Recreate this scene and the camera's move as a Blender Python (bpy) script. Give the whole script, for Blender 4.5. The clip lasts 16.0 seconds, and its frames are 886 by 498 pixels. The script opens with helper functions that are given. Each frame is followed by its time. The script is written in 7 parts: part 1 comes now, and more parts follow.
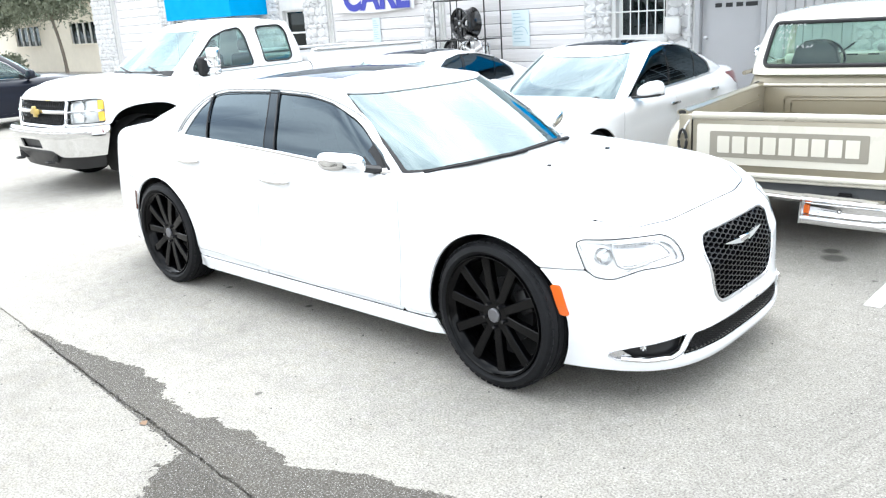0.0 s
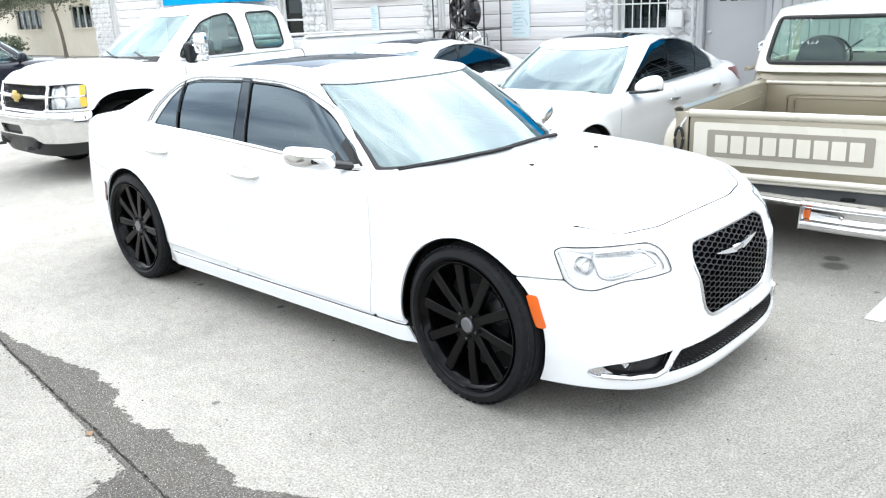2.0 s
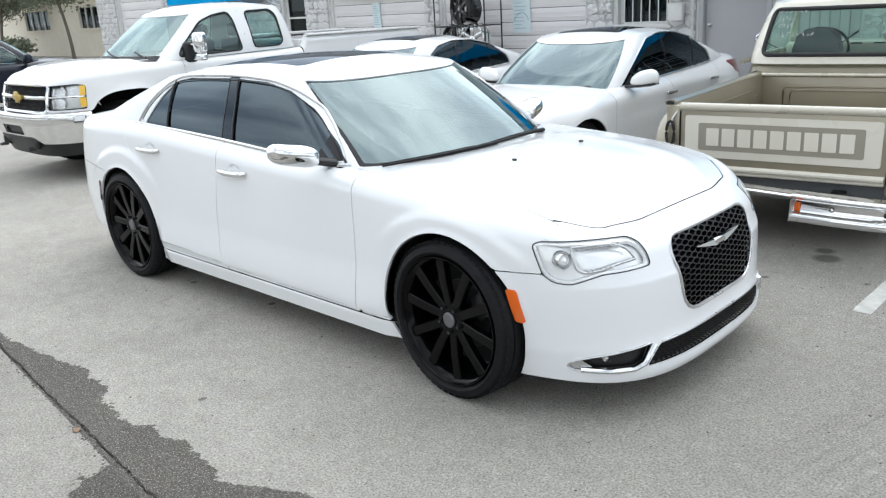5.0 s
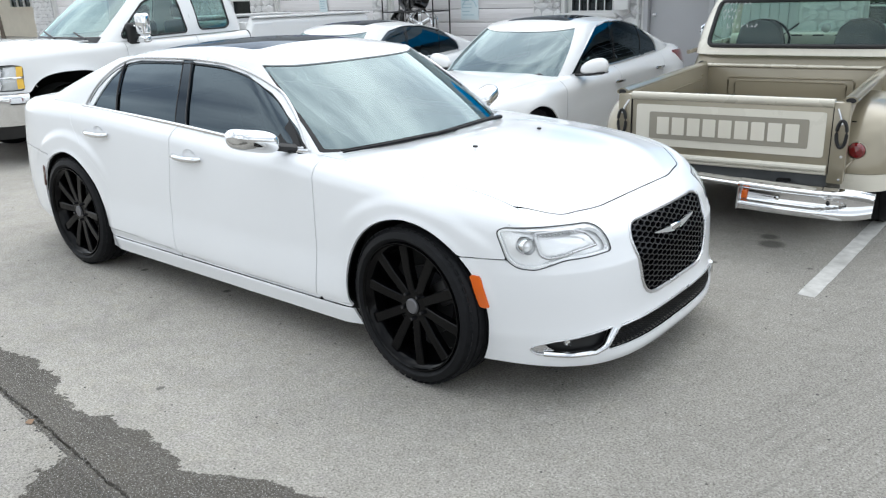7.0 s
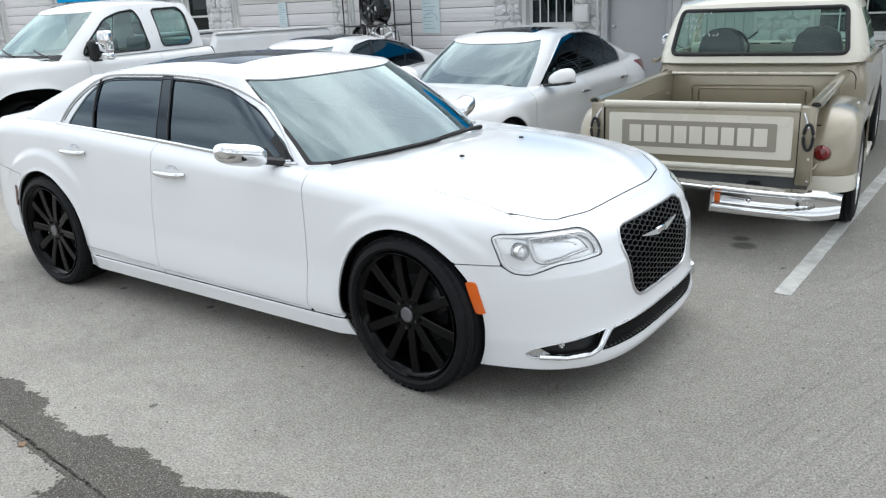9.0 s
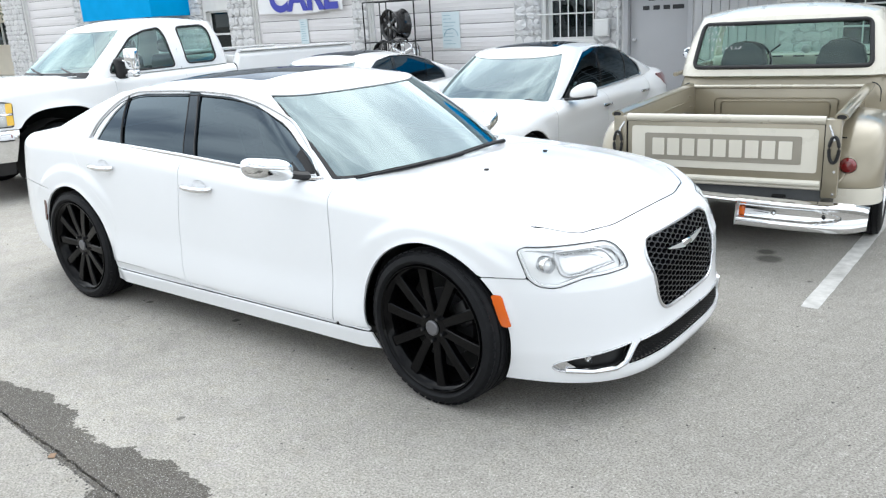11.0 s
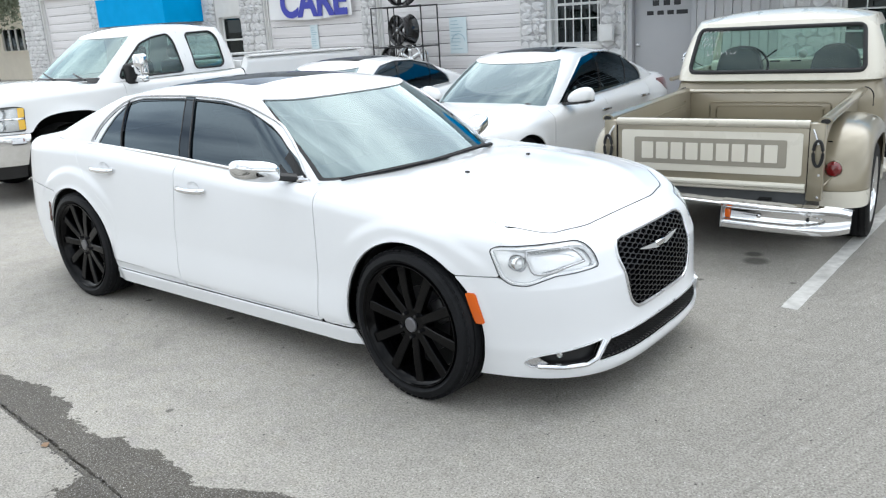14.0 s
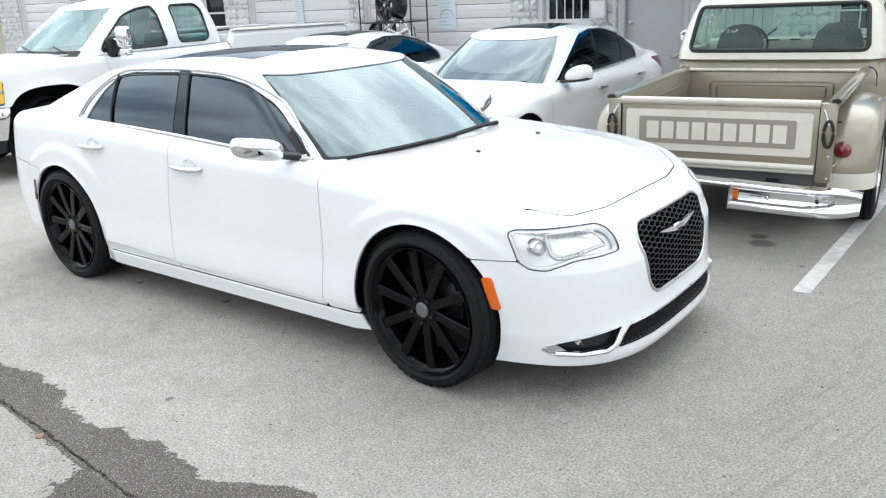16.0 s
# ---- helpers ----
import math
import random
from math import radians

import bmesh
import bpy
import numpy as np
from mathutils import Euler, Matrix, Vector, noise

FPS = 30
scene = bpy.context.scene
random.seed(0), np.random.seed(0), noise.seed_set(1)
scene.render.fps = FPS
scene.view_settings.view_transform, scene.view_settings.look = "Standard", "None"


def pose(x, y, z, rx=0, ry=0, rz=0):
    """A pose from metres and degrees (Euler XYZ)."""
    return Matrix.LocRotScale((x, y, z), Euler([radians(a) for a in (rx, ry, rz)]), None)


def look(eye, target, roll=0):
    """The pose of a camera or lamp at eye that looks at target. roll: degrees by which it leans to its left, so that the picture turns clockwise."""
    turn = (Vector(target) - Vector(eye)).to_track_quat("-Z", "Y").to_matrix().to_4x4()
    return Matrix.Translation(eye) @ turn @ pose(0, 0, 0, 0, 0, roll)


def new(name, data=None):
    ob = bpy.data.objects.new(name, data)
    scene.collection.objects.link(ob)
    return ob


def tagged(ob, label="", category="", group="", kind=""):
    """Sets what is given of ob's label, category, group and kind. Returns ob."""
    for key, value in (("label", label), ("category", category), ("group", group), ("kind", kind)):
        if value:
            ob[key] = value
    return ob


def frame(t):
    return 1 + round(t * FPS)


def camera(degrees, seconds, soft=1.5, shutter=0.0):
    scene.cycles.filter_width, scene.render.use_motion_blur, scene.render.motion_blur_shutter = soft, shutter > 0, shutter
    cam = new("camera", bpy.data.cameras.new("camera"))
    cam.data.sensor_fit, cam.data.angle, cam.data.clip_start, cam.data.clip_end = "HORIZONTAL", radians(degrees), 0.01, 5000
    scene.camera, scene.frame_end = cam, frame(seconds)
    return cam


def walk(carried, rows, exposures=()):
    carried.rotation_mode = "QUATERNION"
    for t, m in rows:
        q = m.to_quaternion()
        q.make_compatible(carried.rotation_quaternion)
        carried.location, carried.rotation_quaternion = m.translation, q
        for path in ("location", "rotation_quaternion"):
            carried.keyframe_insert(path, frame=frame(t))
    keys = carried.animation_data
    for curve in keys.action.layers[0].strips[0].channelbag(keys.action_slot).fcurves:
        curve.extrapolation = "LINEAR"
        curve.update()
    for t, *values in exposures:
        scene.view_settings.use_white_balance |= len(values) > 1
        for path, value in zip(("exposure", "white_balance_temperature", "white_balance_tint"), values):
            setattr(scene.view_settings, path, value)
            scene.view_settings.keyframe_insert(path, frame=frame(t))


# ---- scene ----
cam = camera(57.5, 16.0, soft=1.25)
PATH = [
    (0, (3.861, -3.746, 1.787), (2.547, -2.346, 1.23), -3.6),
    (0.5, (3.746, -3.661, 1.777), (2.477, -2.219, 1.22), -3.1),
    (1, (3.702, -3.613, 1.771), (2.433, -2.172, 1.211), -3.4),
    (1.5, (3.722, -3.554, 1.764), (2.446, -2.123, 1.194), -3.3),
    (2, (3.78, -3.448, 1.762), (2.465, -2.057, 1.184), -2.6),
    (2.5, (3.835, -3.371, 1.751), (2.469, -2.027, 1.18), -3.2),
    (3, (3.867, -3.347, 1.754), (2.498, -2.007, 1.177), -3.5),
    (3.5, (3.881, -3.337, 1.751), (2.52, -1.989, 1.175), -3.7),
    (4, (3.894, -3.348, 1.753), (2.54, -1.992, 1.179), -3.8),
    (6.5, (3.852, -3.414, 1.759), (2.585, -1.999, 1.132), -2.0),
    (7, (3.83, -3.441, 1.762), (2.608, -1.985, 1.139), -2.2),
    (7.5, (3.803, -3.48, 1.766), (2.612, -1.99, 1.163), -2.2),
    (8, (3.782, -3.519, 1.769), (2.614, -2.01, 1.171), -2.7),
    (8.5, (3.761, -3.548, 1.76), (2.607, -2.028, 1.16), -3.1),
    (9, (3.738, -3.574, 1.762), (2.591, -2.047, 1.165), -2.8),
    (9.5, (3.721, -3.595, 1.761), (2.572, -2.068, 1.168), -2.7),
    (10, (3.719, -3.607, 1.761), (2.545, -2.089, 1.201), -3.0),
    (12.5, (3.737, -3.589, 1.759), (2.544, -2.087, 1.195), -3.4),
    (13, (3.75, -3.608, 1.756), (2.575, -2.089, 1.197), -3.8),
    (13.5, (3.81, -3.608, 1.755), (2.632, -2.085, 1.214), -3.7),
    (14, (3.942, -3.59, 1.763), (2.719, -2.105, 1.216), -3.4),
    (14.5, (3.989, -3.581, 1.759), (2.719, -2.138, 1.206), -3.2),
    (15, (3.913, -3.564, 1.749), (2.656, -2.119, 1.172), -3.1),
    (15.5, (3.797, -3.567, 1.757), (2.577, -2.097, 1.164), -2.7),
    (16, (3.728, -3.572, 1.75), (2.554, -2.069, 1.149), -2.8),
]
# exposures follow the phone's own metering
EXPOSURES = [(0.0, 0.92), (0.5, 0.84), (1.0, 0.63), (1.5, 0.68), (2.0, 0.78), (2.5, 0.79), (3.0, 0.76), (3.5, 0.42), (4.0, 0.05), (6.5, -0.05), (8.0, -0.08), (8.5, -0.07), (9.0, -0.18), (9.5, -0.18), (10.0, -0.01), (12.5, 0.34), (13.0, 0.12), (13.5, 0.07), (14.5, 0.06), (15.0, 0.2), (15.5, 0.22), (16.0, 0.23)]
walk(cam, [(t, look(eye, target, roll)) for t, eye, target, roll in PATH], [(t, stops, 6330, 10) for t, stops in EXPOSURES])

# ---- world and light: bright overcast sky ----
world = bpy.data.worlds.new("overcast_sky")
scene.world = world
world.use_nodes = True
_n, _l = world.node_tree.nodes, world.node_tree.links
_n.clear()
_sky = _n.new("ShaderNodeTexSky")
_sky.sky_type, _sky.sun_disc = "NISHITA", False
_sky.sun_elevation, _sky.sun_rotation = radians(47), radians(-24)
_coord, _map, _noise = _n.new("ShaderNodeTexCoord"), _n.new("ShaderNodeMapping"), _n.new("ShaderNodeTexNoise")
_map.inputs["Scale"].default_value = (1.0, 1.0, 2.2)
_noise.inputs["Scale"].default_value, _noise.inputs["Detail"].default_value, _noise.inputs["Roughness"].default_value = 2.6, 6.0, 0.55
_ramp = _n.new("ShaderNodeValToRGB")
_ramp.color_ramp.elements[0].position, _ramp.color_ramp.elements[0].color = 0.40, (7.7, 8.4, 9.3, 1)
_ramp.color_ramp.elements[1].position, _ramp.color_ramp.elements[1].color = 0.59, (17.0, 17.6, 17.5, 1)
_mix = _n.new("ShaderNodeMix")
_mix.data_type = "RGBA"
_mix.inputs[0].default_value = 0.82
_bg, _wo = _n.new("ShaderNodeBackground"), _n.new("ShaderNodeOutputWorld")
_bg.inputs["Strength"].default_value = 0.112
# the veiled sun brightens the cloud round it
_dot, _glow, _gain = _n.new("ShaderNodeVectorMath"), _n.new("ShaderNodeMapRange"), _n.new("ShaderNodeVectorMath")
_dot.operation, _gain.operation = "DOT_PRODUCT", "SCALE"
SUN_FROM = Vector((-0.35, 0.80, 0.95)).normalized()
_dot.inputs[1].default_value = SUN_FROM
_glow.interpolation_type = "SMOOTHSTEP"
for _k, _v in zip(("From Min", "From Max", "To Min", "To Max"), (-0.2, 1.0, 1.0, 1.62)):
    _glow.inputs[_k].default_value = _v
_l.new(_coord.outputs["Generated"], _dot.inputs[0])
_l.new(_dot.outputs["Value"], _glow.inputs["Value"])
_l.new(_glow.outputs["Result"], _gain.inputs["Scale"])
_l.new(_coord.outputs["Generated"], _map.inputs["Vector"])
_l.new(_map.outputs["Vector"], _noise.inputs["Vector"])
_l.new(_noise.outputs["Fac"], _ramp.inputs["Fac"])
_l.new(_sky.outputs["Color"], _mix.inputs[6])
_l.new(_ramp.outputs["Color"], _mix.inputs[7])
_l.new(_mix.outputs[2], _gain.inputs[0])
_l.new(_gain.outputs[0], _bg.inputs["Color"])
_l.new(_bg.outputs["Background"], _wo.inputs["Surface"])
sun = new("sun", bpy.data.lights.new("sun", "SUN"))
sun.data.energy, sun.data.angle, sun.data.color = 0.55, radians(60), (1.0, 0.97, 0.92)
sun.matrix_world = look(SUN_FROM * 20, (0, 0, 0))


# ---- materials ----
def material(name, color, rough=0.5, metal=0.0, vary=0.0, scale=8.0, bump=0.0, bump_scale=60.0, coat=0.0, spec=0.5, stretch=(1, 1, 1), second=None, rand=0.0, transmission=0.0, ior=1.45, emit=0.0):
    m = bpy.data.materials.new(name)
    m.use_nodes = True
    n, l = m.node_tree.nodes, m.node_tree.links
    b = n["Principled BSDF"]
    b.inputs["Base Color"].default_value = (*color, 1)
    b.inputs["Roughness"].default_value, b.inputs["Metallic"].default_value = rough, metal
    b.inputs["Coat Weight"].default_value, b.inputs["Specular IOR Level"].default_value = coat, spec
    b.inputs["Coat Roughness"].default_value = 0.03
    b.inputs["Transmission Weight"].default_value, b.inputs["IOR"].default_value = transmission, ior
    if emit:
        b.inputs["Emission Color"].default_value, b.inputs["Emission Strength"].default_value = (*color, 1), emit
    co, mp = n.new("ShaderNodeTexCoord"), n.new("ShaderNodeMapping")
    mp.inputs["Scale"].default_value = stretch
    l.new(co.outputs["Object"], mp.inputs["Vector"])
    if vary or rand:
        big, small, mixer = n.new("ShaderNodeTexNoise"), n.new("ShaderNodeTexNoise"), n.new("ShaderNodeMix")
        big.inputs["Scale"].default_value, small.inputs["Scale"].default_value = scale * 0.2, scale
        big.inputs["Detail"].default_value = small.inputs["Detail"].default_value = 5
        l.new(mp.outputs["Vector"], big.inputs["Vector"])
        l.new(mp.outputs["Vector"], small.inputs["Vector"])
        add = n.new("ShaderNodeMath")
        add.operation = "ADD"
        l.new(big.outputs["Fac"], add.inputs[0])
        l.new(small.outputs["Fac"], add.inputs[1])
        last = add.outputs[0]
        if rand:
            info, mul, add2 = n.new("ShaderNodeObjectInfo"), n.new("ShaderNodeMath"), n.new("ShaderNodeMath")
            mul.operation, add2.operation = "MULTIPLY_ADD", "ADD"
            mul.inputs[1].default_value, mul.inputs[2].default_value = rand, -rand / 2
            l.new(info.outputs["Random"], mul.inputs[0])
            l.new(mul.outputs[0], add2.inputs[0])
            l.new(last, add2.inputs[1])
            last = add2.outputs[0]
        rng = n.new("ShaderNodeMapRange")
        rng.inputs["From Min"].default_value, rng.inputs["From Max"].default_value = 0.65, 1.35
        l.new(last, rng.inputs["Value"])
        mixer.data_type = "RGBA"
        other = second or tuple(c * (1 - vary) for c in color)
        mixer.inputs[6].default_value, mixer.inputs[7].default_value = (*other, 1), (*(min(1, c * (1 + vary * 0.3)) for c in color), 1)
        l.new(rng.outputs["Result"], mixer.inputs[0])
        l.new(mixer.outputs[2], b.inputs["Base Color"])
        rr = n.new("ShaderNodeMapRange")
        rr.inputs["To Min"].default_value, rr.inputs["To Max"].default_value = min(1, rough * 1.15), rough * 0.85
        l.new(small.outputs["Fac"], rr.inputs["Value"])
        l.new(rr.outputs["Result"], b.inputs["Roughness"])
    if bump:
        nz, bp = n.new("ShaderNodeTexNoise"), n.new("ShaderNodeBump")
        nz.inputs["Scale"].default_value, nz.inputs["Detail"].default_value = bump_scale, 6
        bp.inputs["Strength"].default_value, bp.inputs["Distance"].default_value = bump, 0.01
        l.new(mp.outputs["Vector"], nz.inputs["Vector"])
        l.new(nz.outputs["Fac"], bp.inputs["Height"])
        l.new(bp.outputs["Normal"], b.inputs["Normal"])
    return m


def glass(name, tint, gloss=1.5, rough=0.0, sheen=(0.88, 0.98, 1.0)):
    """Thin glazing: tinted light passes straight, sky mirrors by the angle."""
    m = bpy.data.materials.new(name)
    m.use_nodes = True
    n, l = m.node_tree.nodes, m.node_tree.links
    n.clear()
    t, g, f, pw, mr, mx, o = (n.new("ShaderNode" + k) for k in ("BsdfTransparent", "BsdfGlossy", "LayerWeight", "Math", "MapRange", "MixShader", "OutputMaterial"))
    t.inputs["Color"].default_value = (*tint, 1)
    g.inputs["Roughness"].default_value = rough
    g.inputs["Color"].default_value = (*sheen, 1)
    f.inputs["Blend"].default_value = 0.5
    pw.operation = "POWER"
    pw.inputs[1].default_value = 5.0
    mr.inputs["To Min"].default_value = ((gloss - 1) / (gloss + 1)) ** 2
    l.new(f.outputs["Facing"], pw.inputs[0])
    l.new(pw.outputs[0], mr.inputs["Value"])
    l.new(mr.outputs["Result"], mx.inputs["Fac"])
    l.new(t.outputs["BSDF"], mx.inputs[1])
    l.new(g.outputs["BSDF"], mx.inputs[2])
    l.new(mx.outputs["Shader"], o.inputs["Surface"])
    return m


PEARL = material("pearl_white_paint", (0.775, 0.785, 0.80), 0.25, coat=0.7, vary=0.02, scale=3)
WHITE = material("white_paint", (0.77, 0.77, 0.765), 0.25, coat=0.7, vary=0.03, scale=3)
GOLD = material("champagne_gold_paint", (0.305, 0.268, 0.195), 0.3, metal=0.35, coat=0.8, vary=0.06, scale=4)
ROLLED = material("pale_gold_roll_paint", (0.50, 0.465, 0.385), 0.28, metal=0.1, coat=0.7, vary=0.05, scale=4)
CREAM = material("cream_paint", (0.68, 0.645, 0.555), 0.28, coat=0.7, vary=0.04, scale=4)
NAVY = material("dark_blue_paint", (0.008, 0.011, 0.022), 0.3, coat=0.25, spec=0.3)
CHROME = material("chrome", (0.74, 0.745, 0.75), 0.05, metal=1.0, bump=0.02, bump_scale=12)
SATIN = material("satin_silver", (0.62, 0.62, 0.63), 0.28, metal=0.9, vary=0.08)
BLACK = material("black_plastic", (0.012, 0.012, 0.013), 0.45, vary=0.3, bump=0.05)
GLOSSB = material("gloss_black", (0.006, 0.006, 0.007), 0.18, coat=0.4)
DULLSTEEL = material("dull_brake_steel", (0.03, 0.03, 0.032), 0.5, metal=0.6, vary=0.2)
CAPGREY = material("grey_cap_metal", (0.16, 0.16, 0.17), 0.35, metal=0.6, vary=0.1)
MESHB = material("black_grille_plastic", (0.006, 0.006, 0.0075), 0.25, spec=0.4)
WHEELB = material("satin_black_wheel_paint", (0.0018, 0.0018, 0.0022), 0.13, coat=0.0, vary=0.2, spec=0.17)
RUBBER = material("tyre_rubber", (0.009, 0.0095, 0.011), 0.55, spec=0.18, vary=0.35, scale=20, bump=0.15, bump_scale=90)
# near-black for undersides, and for sheets that stand for shaded gaps
DARK = material("underside_and_shade_dark", (0.006, 0.006, 0.006), 0.9, vary=0.3)
AMBER = material("amber_lens", (0.75, 0.13, 0.01), 0.15, coat=0.8)
YELLOW = material("yellow_lens", (0.8, 0.48, 0.04), 0.15, coat=0.8)
DULLRED = material("dull_red_lens", (0.10, 0.035, 0.028), 0.25, coat=0.5)
RED = material("red_lens", (0.17, 0.008, 0.010), 0.12, coat=0.8)
PILLARB = glass("black_pillar_gloss", (0.004, 0.005, 0.006), 1.66, 0.04, (0.68, 0.80, 0.92))
PALEGLASS = glass("pale_screen_glass", (0.45, 0.56, 0.55), 2.7, sheen=(0.84, 1.0, 0.98))
TINT = glass("dark_tinted_glass", (0.03, 0.038, 0.05), 1.95, sheen=(0.72, 0.88, 1.0))
WSGLASS = glass("windshield_glass", (0.15, 0.22, 0.22), 2.6, sheen=(0.80, 0.97, 1.0))
ROOFGLASS = glass("dark_roof_glass", (0.012, 0.013, 0.015), 1.5, 0.01, (0.52, 0.56, 0.61))
CLEAR = glass("clear_glass", (0.68, 0.84, 0.77), 1.5)
LAMPSILVER = material("bright_lamp_housing", (0.92, 0.93, 0.94), 0.22, metal=0.35, vary=0.05)
LAMPGREY = material("grey_lamp_housing", (0.66, 0.675, 0.68), 0.2, metal=0.6, vary=0.15, scale=25)
SIDEGLASS = glass("cab_side_glass", (0.56, 0.72, 0.68), 1.95, sheen=(0.85, 1.0, 0.98))
LENS = glass("lamp_lens", (0.99, 0.99, 0.99), 1.25)
CABIN = material("cabin_trim", (0.05, 0.05, 0.055), 0.7, vary=0.3)
GREYVINYL = material("grey_seat_vinyl", (0.085, 0.085, 0.095), 0.5, vary=0.2, bump=0.1)


# ---- mesh tools ----
def make_mesh(name, verts, faces, mat=None, smooth=True, angle=35):
    me = bpy.data.meshes.new(name)
    me.from_pydata([tuple(map(float, v[:3])) for v in verts], [], [tuple(f) for f in faces])
    me.validate()
    if smooth:
        me.polygons.foreach_set("use_smooth", [True] * len(me.polygons))
        me.set_sharp_from_angle(angle=radians(angle))
    if mat:
        me.materials.append(mat)
    me.update()
    return me


def part(name, shape, mat, parent, label="", at=None, smooth=True, angle=35):
    """One mesh object under a thing or a part. shape: (verts, faces), a bmesh or a mesh."""
    if isinstance(shape, tuple):
        me = make_mesh(name, *shape, mat, smooth, angle)
    elif isinstance(shape, bmesh.types.BMesh):
        me = bpy.data.meshes.new(name)
        shape.to_mesh(me)
        shape.free()
        me.materials.append(mat)
        if smooth:
            me.polygons.foreach_set("use_smooth", [True] * len(me.polygons))
            me.set_sharp_from_angle(angle=radians(angle))
    else:
        me = shape
    ob = new(name, me)
    if parent:
        ob.parent = parent
    if at is not None:
        ob.matrix_basis = at
    if label:
        ob["label"] = label
    return ob


def thing(name, label, category, at=None, group="", kind=""):
    return_ob = tagged(new(name), label, category, group, kind)
    return_ob.empty_display_size = 0.2
    if at is not None:
        return_ob.matrix_world = at
    return return_ob


def box(x0, y0, z0, x1, y1, z1, bevel=0.0, seg=2):
    bm = bmesh.new()
    bmesh.ops.create_cube(bm, size=1, matrix=Matrix.Translation(((x0 + x1) / 2, (y0 + y1) / 2, (z0 + z1) / 2)) @ Matrix.Diagonal((abs(x1 - x0), abs(y1 - y0), abs(z1 - z0), 1)))
    if bevel:
        bmesh.ops.bevel(bm, geom=bm.edges[:], offset=bevel, segments=seg, profile=0.5, affect="EDGES")
    return bm


def lathe(profile, n=48, axis="y", closed=False):
    """Turns (radius, height) pairs round an axis."""
    verts, faces, k = [], [], len(profile)
    for i in range(n):
        c, s = math.cos(2 * math.pi * i / n), math.sin(2 * math.pi * i / n)
        for r, h in profile:
            verts.append((r * c, h, r * s) if axis == "y" else (r * c, r * s, h) if axis == "z" else (h, r * c, r * s))
    flip = axis == "y"
    for i in range(n):
        for j in range(k if closed else k - 1):
            a, b = i * k + j, i * k + (j + 1) % k
            c, d = ((i + 1) % n) * k + (j + 1) % k, ((i + 1) % n) * k + j
            faces.append((a, b, c, d) if flip else (a, d, c, b))
    return verts, faces


def sweep(path, radius=0.01, sides=8, closed=False, flat=1.0, up=(0, 0, 1)):
    """A bar of round or flattened section along a path."""
    pts = [Vector(p) for p in path]
    n = len(pts)
    verts, faces = [], []
    for i, p in enumerate(pts):
        a, b = (pts[i - 1], pts[(i + 1) % n]) if closed else (pts[max(0, i - 1)], pts[min(n - 1, i + 1)])
        d = (b - a).normalized()
        s = d.cross(Vector(up))
        s = s.normalized() if s.length > 1e-5 else Vector((1, 0, 0))
        u = s.cross(d)
        r = radius[i] if isinstance(radius, (list, tuple)) else radius
        for k in range(sides):
            w = 2 * math.pi * (k + 0.5) / sides
            verts.append(p + s * (r * math.cos(w)) + u * (r * flat * math.sin(w)))
    for i in range(n if closed else n - 1):
        for k in range(sides):
            a, b = i * sides + k, i * sides + (k + 1) % sides
            c, e = ((i + 1) % n) * sides + (k + 1) % sides, ((i + 1) % n) * sides + k
            faces.append((a, b, c, e))
    if not closed:
        faces.append(tuple(range(sides))[::-1])
        faces.append(tuple((n - 1) * sides + k for k in range(sides)))
    return verts, faces


def joined(*shapes):
    verts, faces = [], []
    for v, f in shapes:
        o = len(verts)
        verts += [tuple(p[:3]) for p in v]
        faces += [tuple(i + o for i in q) for q in f]
    return verts, faces


def moved(shape, m):
    return [tuple(m @ Vector(p[:3])) for p in shape[0]], shape[1]


def turned(bm):
    """The vertices and faces of a bmesh."""
    bm.verts.index_update()
    out = [tuple(v.co) for v in bm.verts], [tuple(v.index for v in f.verts) for f in bm.faces]
    bm.free()
    return out


def pchip(x, xs, ys):
    """A smooth curve through a few knots, with no overshoot."""
    xs, ys, x = np.asarray(xs, float), np.asarray(ys, float), np.asarray(x, float)
    h, d = np.diff(xs), np.diff(ys) / np.diff(xs)
    m = np.r_[d[0], np.where(d[1:] * d[:-1] > 0, 2 * d[1:] * d[:-1] / (d[1:] + d[:-1] + 1e-12), 0), d[-1]]
    i = np.clip(np.searchsorted(xs, x) - 1, 0, len(h) - 1)
    t = np.clip((x - xs[i]) / h[i], 0, 1)
    return ys[i] * (2 * t**3 - 3 * t**2 + 1) + h[i] * m[i] * (t**3 - 2 * t**2 + t) + ys[i + 1] * (3 * t**2 - 2 * t**3) + h[i] * m[i + 1] * (t**3 - t**2)


def smooth01(a, b, x):
    t = np.clip((x - a) / (b - a), 0, 1)
    return t * t * (3 - 2 * t)


def poly_dist(points):
    """Signed distance to a polygon's outline in 2D, positive inside."""
    p = np.array(points, float)
    q = np.roll(p, -1, 0)

    def dist(u, v):
        w = np.stack([np.asarray(u, float), np.asarray(v, float)], -1)
        best, inside = np.full(w.shape[:-1], 1e9), np.zeros(w.shape[:-1], bool)
        for a, b in zip(p, q):
            e, r = b - a, w - a
            t = np.clip((r @ e) / (e @ e), 0, 1)
            best = np.minimum(best, np.hypot(*np.moveaxis(r - t[..., None] * e, -1, 0)))
            cross = (a[1] > w[..., 1]) != (b[1] > w[..., 1])
            with np.errstate(divide="ignore", invalid="ignore"):
                inside ^= cross & (w[..., 0] < (b[0] - a[0]) * (w[..., 1] - a[1]) / (b[1] - a[1] + 1e-15) + a[0])
        return np.where(inside, best, -best)

    return dist


